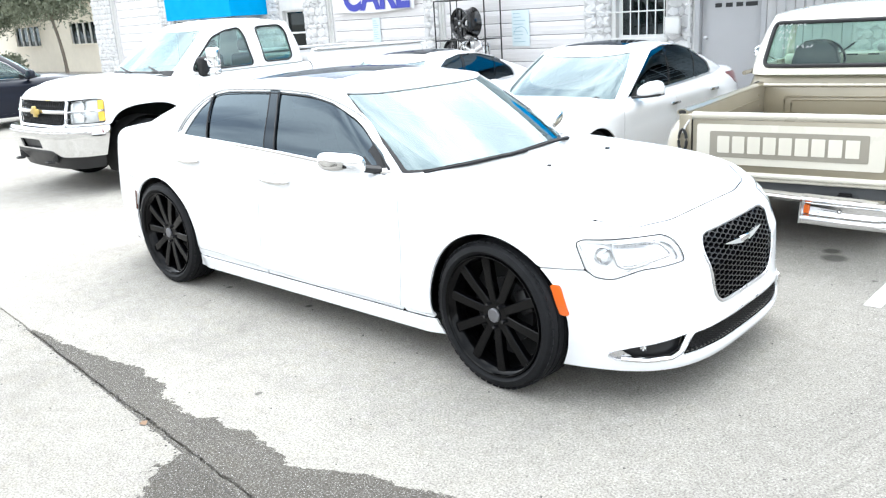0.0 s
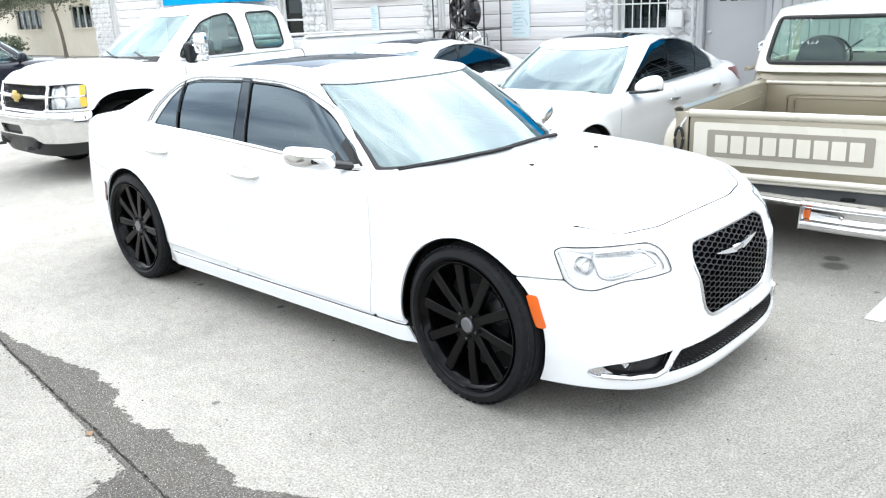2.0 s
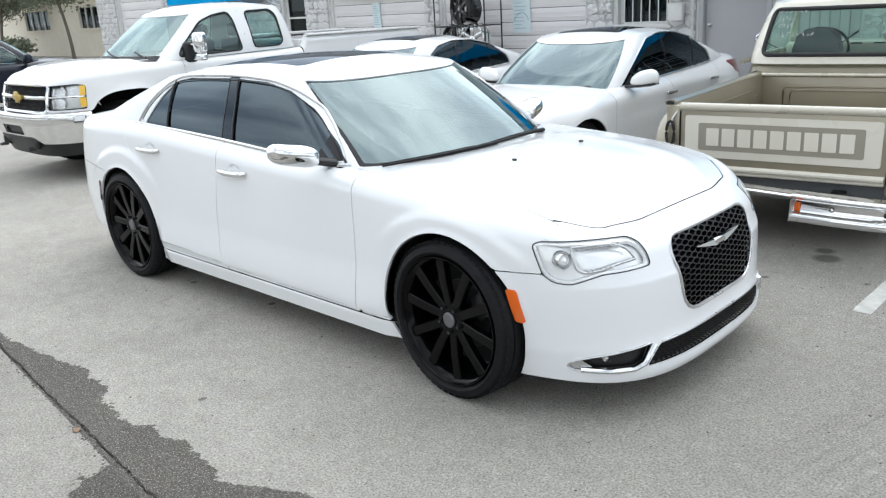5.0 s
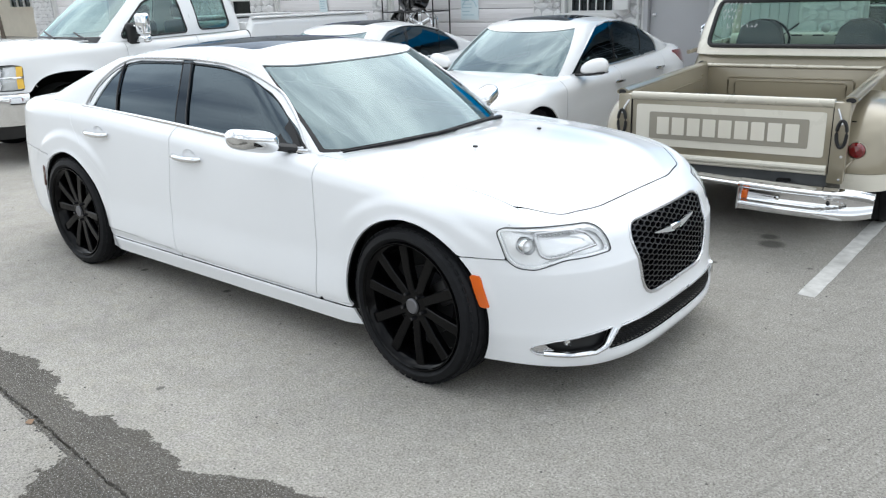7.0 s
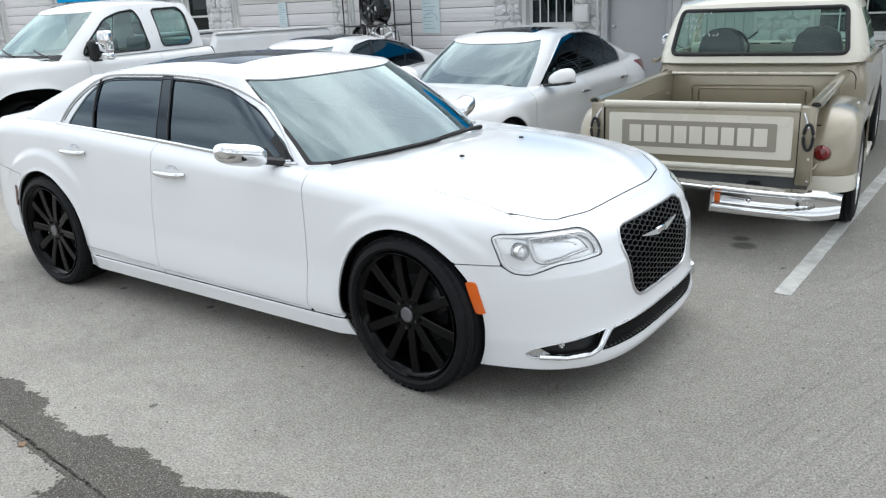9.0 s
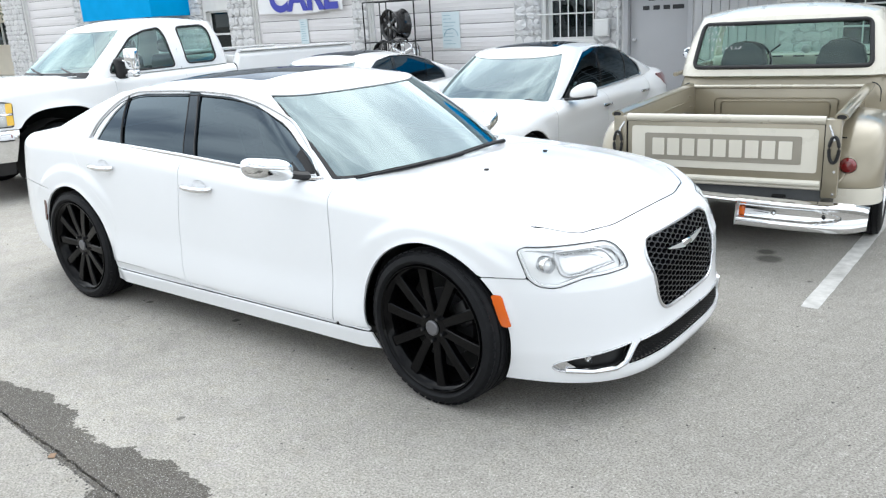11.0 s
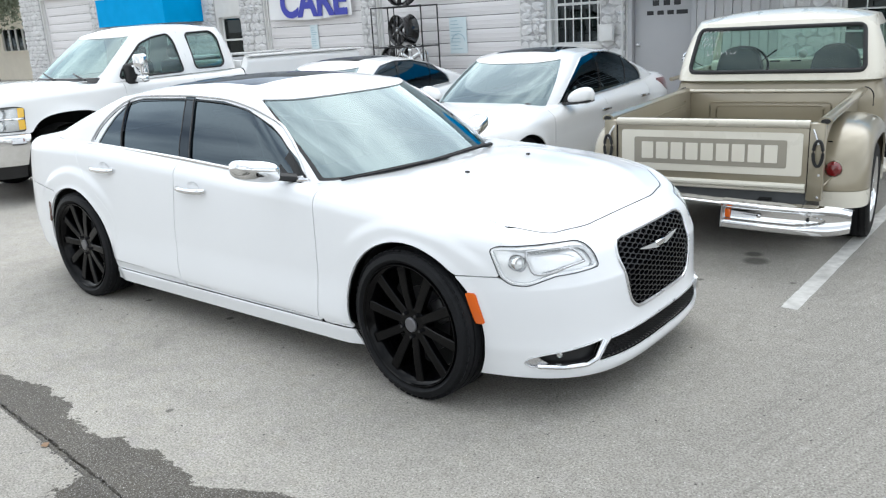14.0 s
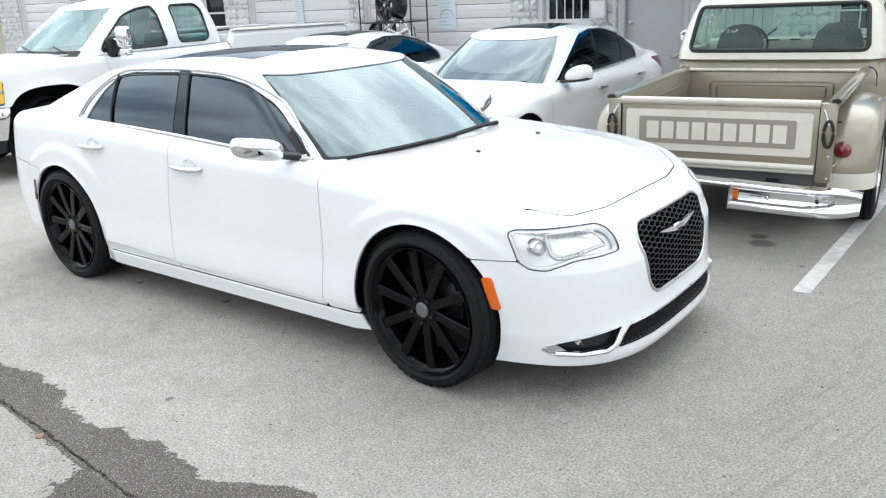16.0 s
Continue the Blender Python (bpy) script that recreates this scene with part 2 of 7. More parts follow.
def rounded(points, r=0.02, n=4):
    """A polygon with its corners cut round."""
    out, k = [], len(points)
    for i in range(k):
        a, b, c = (Vector(points[j % k]) for j in (i - 1, i, i + 1))
        ra = min(r, (a - b).length * 0.45, (c - b).length * 0.45)
        p, q = b + (a - b).normalized() * ra, b + (c - b).normalized() * ra
        for j in range(n + 1):
            t = j / n
            out.append(tuple(p * (1 - t) ** 2 + b * 2 * t * (1 - t) + q * t * t))
    return out


def grid(cols, rows, values):
    """values: array (cols, rows, k) to vertex rows and quads."""
    v = values.reshape(-1, values.shape[-1])
    f = [(i * rows + j, (i + 1) * rows + j, (i + 1) * rows + j + 1, i * rows + j + 1) for i in range(cols - 1) for j in range(rows - 1)]
    return v, f


def clip(shape, value):
    """Keeps the part of a surface where value >= 0, cut exactly along the line where it is 0."""
    verts, faces = np.asarray(shape[0], float), shape[1]
    val = np.asarray(value, float)
    keep = val >= 0
    out, index, cuts, new_faces = [], {}, {}, []

    def old(i):
        if i not in index:
            index[i] = len(out)
            out.append(verts[i])
        return index[i]

    def cut(i, j):
        key = (min(i, j), max(i, j))
        if key not in cuts:
            t = val[i] / (val[i] - val[j])
            cuts[key] = len(out)
            out.append(verts[i] + t * (verts[j] - verts[i]))
        return cuts[key]

    for f in faces:
        inside = [keep[i] for i in f]
        if all(inside):
            new_faces.append(tuple(old(i) for i in f))
        elif any(inside):
            poly = []
            for a, b in zip(f, f[1:] + f[:1]):
                if keep[a]:
                    poly.append(old(a))
                if keep[a] != keep[b]:
                    poly.append(cut(a, b))
            if len(poly) >= 3:
                new_faces.append(tuple(poly))
    return np.array(out) if out else np.zeros((0, verts.shape[1])), new_faces


def thick(shape, depth=0.012):
    """Gives a sheet a thickness inwards, with closed rims."""
    v, faces = np.asarray(shape[0], float)[:, :3], [tuple(f) for f in shape[1]]
    nrm = np.zeros_like(v)
    for f in faces:
        a = np.cross(v[f[1]] - v[f[0]], v[f[2]] - v[f[0]]) + (np.cross(v[f[2]] - v[f[0]], v[f[3]] - v[f[0]]) if len(f) > 3 else 0)
        for i in f:
            nrm[i] += a
    nrm /= np.linalg.norm(nrm, axis=1, keepdims=True) + 1e-12
    n = len(v)
    edges = {}
    for f in faces:
        for a, b in zip(f, f[1:] + f[:1]):
            edges[(a, b)] = edges.get((a, b), 0) + 1
    rim = [(a, b) for a, b in edges if (b, a) not in edges]
    back = [tuple(i + n for i in f[::-1]) for f in faces]
    return np.r_[v, v - nrm * depth], faces + back + [(b, a, a + n, b + n) for a, b in rim]


def shifted(shape, depth):
    """The sheet moved inwards along its normals."""
    t = thick(shape, depth)
    n = len(shape[0])
    out = np.array(shape[0], float)
    out[:, :3] = t[0][n:]
    return out, shape[1]


# ---- car bodies ----
class Shell:
    """A saloon's or truck's outer skin. x ahead, y left, z up; side coordinate l runs from the nose's middle round to the tail, positive on the right."""

    def __init__(self, nose, tail, width, front=(1.5, 3.1), rear=(-1.7, 3.5), top=((-2.6, 1.05), (2.4, 0.78)), bottom=((-2.6, 0.3), (2.4, 0.2)),
                 section=((0.15, -0.05), (0.5, 0.0), (1.1, -0.03)), lean=((0.2, 0.1), (0.8, -0.03)), tail_lean=((0.2, 0.0), (1.1, 0.0)), roll=0.09, arches=(), flare=0.012, waist=0.0, reach=(0.07, 2), creases=None, rows=34):
        self.top, self.bottom, self.section, self.lean, self.tail_lean = (list(zip(*k)) for k in (top, bottom, section, lean, tail_lean))
        self.roll, self.arches, self.flare, self.reach, self.creases, self.rows = roll, arches, flare, reach, creases, rows
        (xf, pf), (xr, pr) = front, rear
        a = np.linspace(0, math.pi / 2, 90)
        a1 = xf + (nose - xf) * np.cos(a) ** (2 / pf), width * np.sin(a) ** (2 / pf)
        a2 = np.linspace(xf, xr, 120)[1:-1]
        bow = width - waist * (1 - ((a2 - (xf + xr) / 2) / ((xf - xr) / 2)) ** 2)
        a3 = xr + (tail - xr) * np.sin(a) ** (2 / pr), width * np.cos(a) ** (2 / pr)
        px, py = np.r_[a1[0], a2, a3[0]], np.r_[a1[1], bow, a3[1]]
        d = np.r_[0, np.cumsum(np.hypot(np.diff(px), np.diff(py)))]
        self.length = d[-1]
        even = np.linspace(0, self.length, 500)
        self.l, self.px, self.py = even, np.interp(even, d, px), np.interp(even, d, py)
        tx, ty = np.gradient(self.px), np.gradient(self.py)
        k = np.ones(9) / 9
        pad = lambda q: np.convolve(np.r_[[q[0]] * 4, q, [q[-1]] * 4], k, "valid")
        n = np.hypot(tx, ty)
        self.nx, self.ny = pad(ty / n), pad(-tx / n)
        self.nose, self.tail, self.width = nose, tail, width

    def ztop(self, x):
        return pchip(x, *self.top)

    def at(self, l, z):
        """The point of the skin at l round the body and height z."""
        l, z = np.broadcast_arrays(np.asarray(l, float), np.asarray(z, float))
        s, al = np.where(l < 0, 1.0, -1.0), np.abs(l)
        x, y, nx, ny = (np.interp(al, self.l, q) for q in (self.px, self.py, self.nx, self.ny))
        # outward normal of a plan that starts at the nose: ahead at first, then sideways
        off = pchip(z, *self.section)
        d = self.ztop(x) - z
        r = self.roll
        inner = np.clip(r - d, 0, r)
        off = off - (r - np.sqrt(np.maximum(r * r - inner**2, 0)))
        for xa, za, ra in self.arches:
            g = np.hypot(x - xa, z - za) - ra
            off = off + self.flare * np.exp(-((np.maximum(g, 0) / self.reach[0]) ** self.reach[1])) * np.clip((np.abs(ny) - 0.25) / 0.5, 0, 1)
        if self.creases:
            off = off + self.creases(x, z) * np.clip((np.abs(ny) - 0.25) / 0.5, 0, 1)
        front = np.clip(nx, 0, 1) ** 1.0
        back = np.clip(-nx, 0, 1) ** 1.0
        ox = nx * off * 1.0 + front * pchip(z, *self.lean) - back * pchip(z, *self.tail_lean)
        return np.stack([x + ox, s * (y + ny * off), z], -1)

    def wall(self, fine=0.025):
        """The whole skin below the shoulder, as columns x, y, z, l."""
        n = int(2 * self.length / fine) | 1
        l = np.linspace(-self.length, self.length, n)
        x = np.interp(np.abs(l), self.l, self.px)
        v = np.r_[np.linspace(0, 1, self.rows)[:-1], 1 + np.linspace(0, 1, 10)]
        zb, zt = pchip(x, *self.bottom), self.ztop(x)
        r = self.roll
        rows = []
        for w in v:
            z = zb + (zt - r - zb) * min(w, 1) + (r * math.sin((w - 1) * math.pi / 2) if w > 1 else 0)
            rows.append(np.concatenate([self.at(l, z), l[:, None]], -1))
        vals = np.stack(rows, 1)
        verts, faces = grid(n, len(v), vals)
        last = (n - 1) * len(v)
        return verts, [tuple(i - last if i >= last else i for i in f[::-1]) for f in faces]

    def edge(self, la, lb, n):
        """The shoulder's line between two places round the right side."""
        l = np.linspace(la, lb, n)
        x = np.interp(np.abs(l), self.l, self.px)
        return self.at(l, self.ztop(x))

    def deck(self, la, lb, n=60, m=41, crown=0.05, ridge=0.0):
        """The bonnet or boot lid: spans from shoulder to shoulder, crowned. crown: number, or knots over x."""
        e = self.edge(la, lb, n)
        a = np.linspace(-1, 1, m)
        c = crown if np.isscalar(crown) else pchip(np.interp(np.linspace(la, lb, n), self.l, self.px), *zip(*crown))
        vals = np.zeros((n, m, 3))
        vals[..., 0] = e[:, 0, None]
        vals[..., 1] = -a * np.abs(e[:, 1, None])
        cc = np.broadcast_to(c, (n,))[:, None]
        vals[..., 2] = e[:, 2, None] + cc * (1 - np.abs(a[None]) ** 2.6) + ridge * np.exp(-(((np.abs(a[None]) - 0.62) / 0.1) ** 2)) * np.clip(cc / 0.05, 0, 1)
        verts, faces = grid(n, m, vals)
        # keep the upper side outward
        p = verts[list(faces[len(faces) // 2])]
        up = np.cross(p[1] - p[0], p[2] - p[0])[2] > 0
        return verts, faces if up else [f[::-1] for f in faces]


class Cabin:
    """A car's glasshouse: from a loop at the belt to a loop at the roof's edge."""

    def __init__(self, belt, roof, bow=0.02, crown=0.08, n=480, m=40):
        ex = belt["p"]
        t = np.linspace(0, 1, n // 8)
        u = np.r_[t, (1 - t**ex) ** (1 / ex)]
        w = np.r_[(1 - t**ex) ** (1 / ex), t]
        q = np.unique(np.arctan2(w, u).round(5))
        ang = np.unique(np.r_[q, math.pi - q].round(5))
        ang = np.r_[-ang[::-1], ang[1:]]

        def loop(p):
            k = (np.abs(np.cos(ang)) ** p["p"] + np.abs(np.sin(ang)) ** p["p"]) ** (-1 / p["p"])
            c, s = np.cos(ang) * k, np.sin(ang) * k
            front, back = p["front"] - p["mid"], p["mid"] - p["back"]
            x, y = p["mid"] + np.where(c > 0, front, back) * c, -p["w"] * s
            x = x - p.get("arc", 0.0) * np.abs(s) ** p.get("power", 2) * np.clip(c, 0, 1) ** 3
            return np.stack([x, y, pchip(x, *zip(*p["z"]))], -1), ang, c, s

        (b, self.a, _, _), (t, _, rc, rs) = loop(belt), loop(roof)
        self.b, self.t, self.bow, self.crown, self.n, self.m = b, t, bow, crown, len(self.a), m
        out = np.stack([0.5 * np.sign(rc) * np.abs(rc) ** (roof["p"] - 1), -np.sign(rs) * np.abs(rs) ** (roof["p"] - 1), 0 * self.a], -1)
        out /= np.linalg.norm(out, axis=1, keepdims=True)
        self.out = out
        self.roof_w, self.belt_w = roof["w"], belt["w"]

    def rows(self, v):
        return self.b * (1 - v) + self.t * v + self.out * (self.bow * 4 * v * (1 - v))

    def wall(self):
        """Columns x, y, z, a (angle round), v (height), r (share of the half width)."""
        v = np.linspace(0, 1, self.m)
        vals = np.zeros((self.n, self.m, 6))
        for j, w in enumerate(v):
            p = self.rows(w)
            vals[:, j, :3], vals[:, j, 3], vals[:, j, 4] = p, self.a, w
            vals[:, j, 5] = np.abs(p[:, 1]) / (self.belt_w * (1 - w) + self.roof_w * w + self.bow * 4 * w * (1 - w))
        verts, faces = grid(self.n, self.m, vals)
        last = (self.n - 1) * self.m
        return verts, [tuple(i - last if i >= last else i for i in f[::-1]) for f in faces]

    def side(self, x, z, sign=-1):
        """The point on the cabin's side at x and z."""
        half = (self.a > 0) & (np.abs(self.t[:, 1]) > 0.9 * self.roof_w)
        lo, hi = 0.0, 1.0
        for _ in range(24):
            v = (lo + hi) / 2
            p = self.rows(v)[half]
            o = np.argsort(p[:, 0])
            zz = np.interp(x, p[o, 0], p[o, 2])
            lo, hi = (v, hi) if zz < z else (lo, v)
        return Vector((x, sign * abs(float(np.interp(x, p[o, 0], p[o, 1]))), z))

    def cap(self, m=33):
        """The roof panel, columns x, y, z."""
        k = self.n // 2
        half = self.t[k:]  # from the front's middle round the right to the back
        a = np.linspace(-1, 1, m)
        vals = np.zeros((len(half), m, 3))
        x0, x1 = half[:, 0].max(), half[:, 0].min()
        u = (half[:, 0] - x1) / (x0 - x1)
        c = self.crown * np.clip(4 * u * (1 - u), 0, 1) ** 0.6
        vals[..., 0] = half[:, 0, None]
        vals[..., 1] = -a * np.abs(half[:, 1, None])
        vals[..., 2] = half[:, 2, None] + c[:, None] * (1 - np.abs(a[None]) ** 2.4)
        verts, faces = grid(len(half), m, vals)
        p = verts[list(faces[len(faces) // 2])]
        up = np.cross(p[1] - p[0], p[2] - p[0])[2] > 0
        return verts, faces if up else [f[::-1] for f in faces]


def strip(shell, outline, radius, flat=1.0, out=0.0, fine=0.03, closed=True):
    """A bar laid on a shell along an outline in l and z."""
    pts = []
    k = len(outline)
    for i in range(k if closed else k - 1):
        a, b = np.array(outline[i]), np.array(outline[(i + 1) % k])
        n = max(1, int(np.linalg.norm(b - a) / fine))
        pts += [a + (b - a) * j / n for j in range(n)]
    if not closed:
        pts.append(np.array(outline[-1]))
    pts = np.array(pts)
    p = shell.at(pts[:, 0], pts[:, 1])
    c = np.array([0.3, 0, 0.5])
    return sweep(p, radius, 8, closed, flat, up=(0.3, -0.2, 1)) if not out else sweep(p + out * np.array([1, -0.3, 0]), radius, 8, closed, flat)


def wheel(parent, name, at, radius, width, rim_r, spokes=10, rim_mat=None, spoke_w=0.03, lugs=5, dish=0.03, cap_mat=None, disc=True, label="", phase=0.3):
    """A road wheel; its outer face looks along -y."""
    w = width / 2
    rim_mat = rim_mat or WHEELB
    barrel = [(rim_r - 0.004, -w + 0.012), (rim_r + 0.008, -w + 0.004), (rim_r + 0.010, -w + 0.012), (rim_r - 0.012, -w + 0.03), (rim_r - 0.022, -w + 0.05), (rim_r - 0.04, 0.02), (rim_r - 0.045, w - 0.02), (rim_r - 0.05, w - 0.02), (rim_r - 0.046, 0.0), (rim_r - 0.03, -w + 0.045), (rim_r - 0.015, -w + 0.02)]
    wh = part(name, lathe(barrel, 64, "y", True), rim_mat, parent, label, at)
    if rim_mat is WHEELB:
        part("rim_lip", lathe([(rim_r - 0.006, -w + 0.008), (rim_r - 0.001, -w - 0.001), (rim_r + 0.003, -w - 0.002), (rim_r + 0.006, -w + 0.004), (rim_r + 0.002, -w + 0.016)], 72, "y", True), WHEELB, wh)
    side = radius - rim_r
    prof = [(rim_r + 0.002, -w + 0.02), (rim_r + 0.012, -w + 0.004), (rim_r + side * 0.35, -w - 0.006), (rim_r + side * 0.7, -w + 0.002), (radius - 0.016, -w + 0.012), (radius - 0.004, -w + 0.026)]
    grooves = []
    for c in (-0.55, -0.18, 0.18, 0.55):
        g = c * w
        grooves += [(radius, g - 0.007), (radius - 0.008, g - 0.004), (radius - 0.008, g + 0.004), (radius, g + 0.007)]
    prof += grooves + [(r, -h) for r, h in prof[::-1]]
    part("tyre", lathe(prof, 72, "y"), RUBBER, wh, "black low-profile tyre")
    # cross cuts in the tread's shoulders
    cut = make_mesh("tread_block", *turned(box(-0.015, -0.016, -0.004, 0.015, 0.016, 0.0025, 0.001, 1)), RUBBER)
    blocks = []
    for s in (-1, 1):
        for i in range(56):
            m = Matrix.Rotation(2 * math.pi * i / 56 + (0.03 if s > 0 else 0), 4, "Y") @ Matrix.Translation((0, s * w * 0.77, radius - 0.0092)) @ Matrix.Rotation(0.25 * s, 4, "X")
            blocks.append(moved(([tuple(v.co) for v in cut.vertices], [tuple(p.vertices) for p in cut.polygons]), m))
    tagged(part("tread_block_ring", joined(*blocks), RUBBER, wh), kind="stuff")
    bpy.data.meshes.remove(cut)
    r0, r1 = 0.055, rim_r - 0.012
    ya, yb = -w + dish + 0.035, -w + 0.022
    if spokes:
        h0, h1 = spoke_w * 0.62, spoke_w * 0.78
        sv = []
        for r, y, h in ((r0, ya, h0), ((r0 + r1) / 2, (ya + yb) / 2 - 0.004, (h0 + h1) / 2), (r1, yb, h1)):
            sv += [(-h, y + 0.035, r), (-h, y + 0.004, r), (-h * 0.82, y, r), (h * 0.82, y, r), (h, y + 0.004, r), (h, y + 0.035, r)]
        sf = [(a * 6 + k, a * 6 + (k + 1) % 6, a * 6 + 6 + (k + 1) % 6, a * 6 + 6 + k) for a in range(2) for k in range(6)] + [(5, 4, 3, 2, 1, 0), (12, 13, 14, 15, 16, 17)]
        me = make_mesh("spoke", sv, [f[::-1] for f in sf], rim_mat, True, 30)
        for i in range(spokes):
            part("spoke", me, None, wh, at=Matrix.Rotation(2 * math.pi * (i + phase) / spokes, 4, "Y"))
    part("hub", lathe([(0.0, ya + 0.06), (0.085, ya + 0.06), (0.085, ya + 0.008), (0.075, ya - 0.002), (0.048, ya - 0.004), (0.0, ya - 0.004)], 32), rim_mat, wh)
    part("centre_cap", lathe([(0.036, ya), (0.036, ya - 0.012), (0.031, ya - 0.016), (0.012, ya - 0.0165), (0.0, ya - 0.0165)], 32), cap_mat or SATIN, wh, "grey centre cap")
    nut = make_mesh("lug_nut", *lathe([(0.0095, 0.02), (0.0095, -0.012), (0.007, -0.016), (0.0, -0.016)], 8), GLOSSB)
    for i in range(lugs):
        a = 2 * math.pi * (i + 0.5) / lugs
        part("lug_nut", nut, None, wh, at=Matrix.Translation((0.062 * math.sin(a), ya - 0.004, 0.062 * math.cos(a))))
    if disc:
        part("brake_disc", lathe([(0.07, 0.02), (0.07, 0.0), (0.165, 0.0), (0.165, 0.02)], 40, "y", True), DULLSTEEL, wh, "dull steel brake disc")
        part("brake_caliper", moved(turned(box(-0.06, -0.035, 0.11, 0.06, 0.045, 0.19, 0.012)), Matrix.Rotation(radians(60), 4, "Y")), BLACK, wh)
        part("wheel_back", lathe([(0.0, 0.045), (rim_r - 0.05, 0.045), (rim_r - 0.05, 0.05), (0.0, 0.05)], 40), DARK, wh)
    return wh


def body_panels(car, shell, wall, regions, paint, gap=0.005, depth=0.012):
    """Cuts the skin into its panels. regions: name, value function of the columns, label."""
    for name, value, label in regions:
        p = clip(wall, value(wall[0]) - gap / 2)
        if len(p[1]):
            part(name, thick(p, depth), paint, car, label)


def mirrored(points):
    return [(-l, z) for l, z in points][::-1]


def full_size_saloon(at):
    """The white saloon, with its panels, glass, lamps and trim."""
    car = thing("saloon_car", "glossy pearl-white large saloon with chrome trim and black wheels", "car", at)
    R, WB = 0.375, 1.526
    arches = [(WB - 0.010, R + 0.004, 0.405), (-WB - 0.010, R + 0.004, 0.408)]

    def creases(x, z):
        """Shelves over the wheels, the scooped lower doors and the proud sill."""
        out = 0.0
        for xa, rise in ((WB, 0.112), (-WB, 0.15)):
            d = np.hypot(x - xa, z - R) + 1e-6
            g = d - 0.405 - 0.05 * ((x - xa) / d) ** 2
            out = out + 0.016 * (1 - smooth01(rise - 0.045, rise + 0.012, g)) * smooth01(0.45, 0.92, (z - R) / d) + 0.006 * (1 - smooth01(0.0, 0.035, d - 0.405)) * smooth01(0.0, 0.5, (z - R) / d)
        zc = 0.300 + 0.035 * smooth01(0.2, -1.0, x)
        door = smooth01(1.16, 1.05, np.abs(x))
        out = out + door * np.where(z > zc, 0.028 * smooth01(0.56, 0.31, z), 0.028 - 0.024 * smooth01(zc, zc - 0.016, z))
        return out + door * 0.018 * smooth01(0.280, 0.262, z)

    sh = Shell(2.335, -2.60, 0.935, (1.45, 3.05), (-1.75, 3.2),
               top=((-2.7, 1.06), (-2.2, 1.10), (-1.4, 1.095), (-0.4, 1.045), (0.3, 1.0), (0.9, 0.97), (1.5, 0.925), (2.0, 0.86), (2.2, 0.815), (2.34, 0.79)),
               bottom=((-2.7, 0.40), (-2.2, 0.31), (-1.95, 0.25), (-1.0, 0.182), (1.1, 0.182), (1.9, 0.19), (2.35, 0.165)),
               section=((0.15, -0.055), (0.26, -0.03), (0.34, -0.012), (0.55, 0.0), (0.75, -0.006), (0.95, -0.022), (1.12, -0.045)),
               lean=((0.15, 0.092), (0.20, 0.108), (0.24, 0.100), (0.30, 0.075), (0.38, 0.052), (0.56, 0.036), (0.602, 0.033), (0.62, 0.026), (0.66, 0.012), (0.72, -0.008), (0.80, -0.055)),
               tail_lean=((0.2, 0.0), (0.5, 0.04), (0.8, 0.0), (1.1, -0.05)), roll=0.085, creases=creases, rows=84)
    wall = sh.wall(0.019)
    L = sh.length
    lx = lambda x: float(np.interp(-x, -sh.px[60:-60], sh.l[60:-60]))  # l on the side at x

    grille = rounded([(-0.394, 0.749), (0.394, 0.749), (0.318, 0.412), (-0.318, 0.412)], 0.10)
    low = rounded([(-0.49, 0.325), (0.49, 0.325), (0.585, 0.235), (-0.585, 0.235)], 0.02)
    fog = rounded([(0.535, 0.335), (0.82, 0.304), (0.90, 0.284), (0.925, 0.262), (0.90, 0.244), (0.66, 0.236), (0.605, 0.243)], 0.015)
    lamp = rounded([(0.507, 0.668), (0.513, 0.72), (0.522, 0.766), (0.555, 0.783), (0.70, 0.790), (0.97, 0.801), (1.008, 0.788), (0.998, 0.73), (0.982, 0.668), (0.94, 0.634), (0.87, 0.626), (0.80, 0.645), (0.74, 0.660), (0.62, 0.662)], 0.02)
    d_grille, d_low, d_fog, d_lamp = (poly_dist(q) for q in (grille, low, fog, lamp))
    x_, z_, l_ = (lambda c: c[:, 0]), (lambda c: c[:, 2]), (lambda c: np.abs(c[:, 3]))
    arch = lambda c: np.minimum(*(np.hypot(c[:, 0] - xa, c[:, 2] - za) - ra for xa, za, ra in arches))
    right = lambda c: -c[:, 1]
    sill = lambda c: z_(c) - 0.272
    front_seam = lambda c: x_(c) - (0.895 + 0.02 * np.sin((z_(c) - 0.28) * 4.4))
    mid_seam = lambda c: x_(c) - (-0.345 + 0.035 * smooth01(0.55, 0.95, z_(c)) + 0.02 * smooth01(0.45, 0.28, z_(c)))
    rear_seam = lambda c: x_(c) - (-1.04 - 0.42 * smooth01(0.55, 1.05, z_(c)))
    bump_f = lambda c: np.maximum(0.93 + 1.2 * (z_(c) - 0.797) - l_(c), np.minimum(0.668 - z_(c), x_(c) - 1.35))
    tail_seam = lambda c: np.minimum(-1.79 - x_(c), 0.752 - 0.09 * (x_(c) + 1.82) - z_(c))
    holes = lambda c: np.minimum.reduce([-d_grille(c[:, 3], z_(c)), -d_low(c[:, 3], z_(c)), -d_fog(l_(c), z_(c)), -d_lamp(l_(c), z_(c))])
    regions = [("front_bumper", lambda c: np.minimum.reduce([bump_f(c), holes(c), arch(c), x_(c) - 1.3]), "white front bumper moulding")]
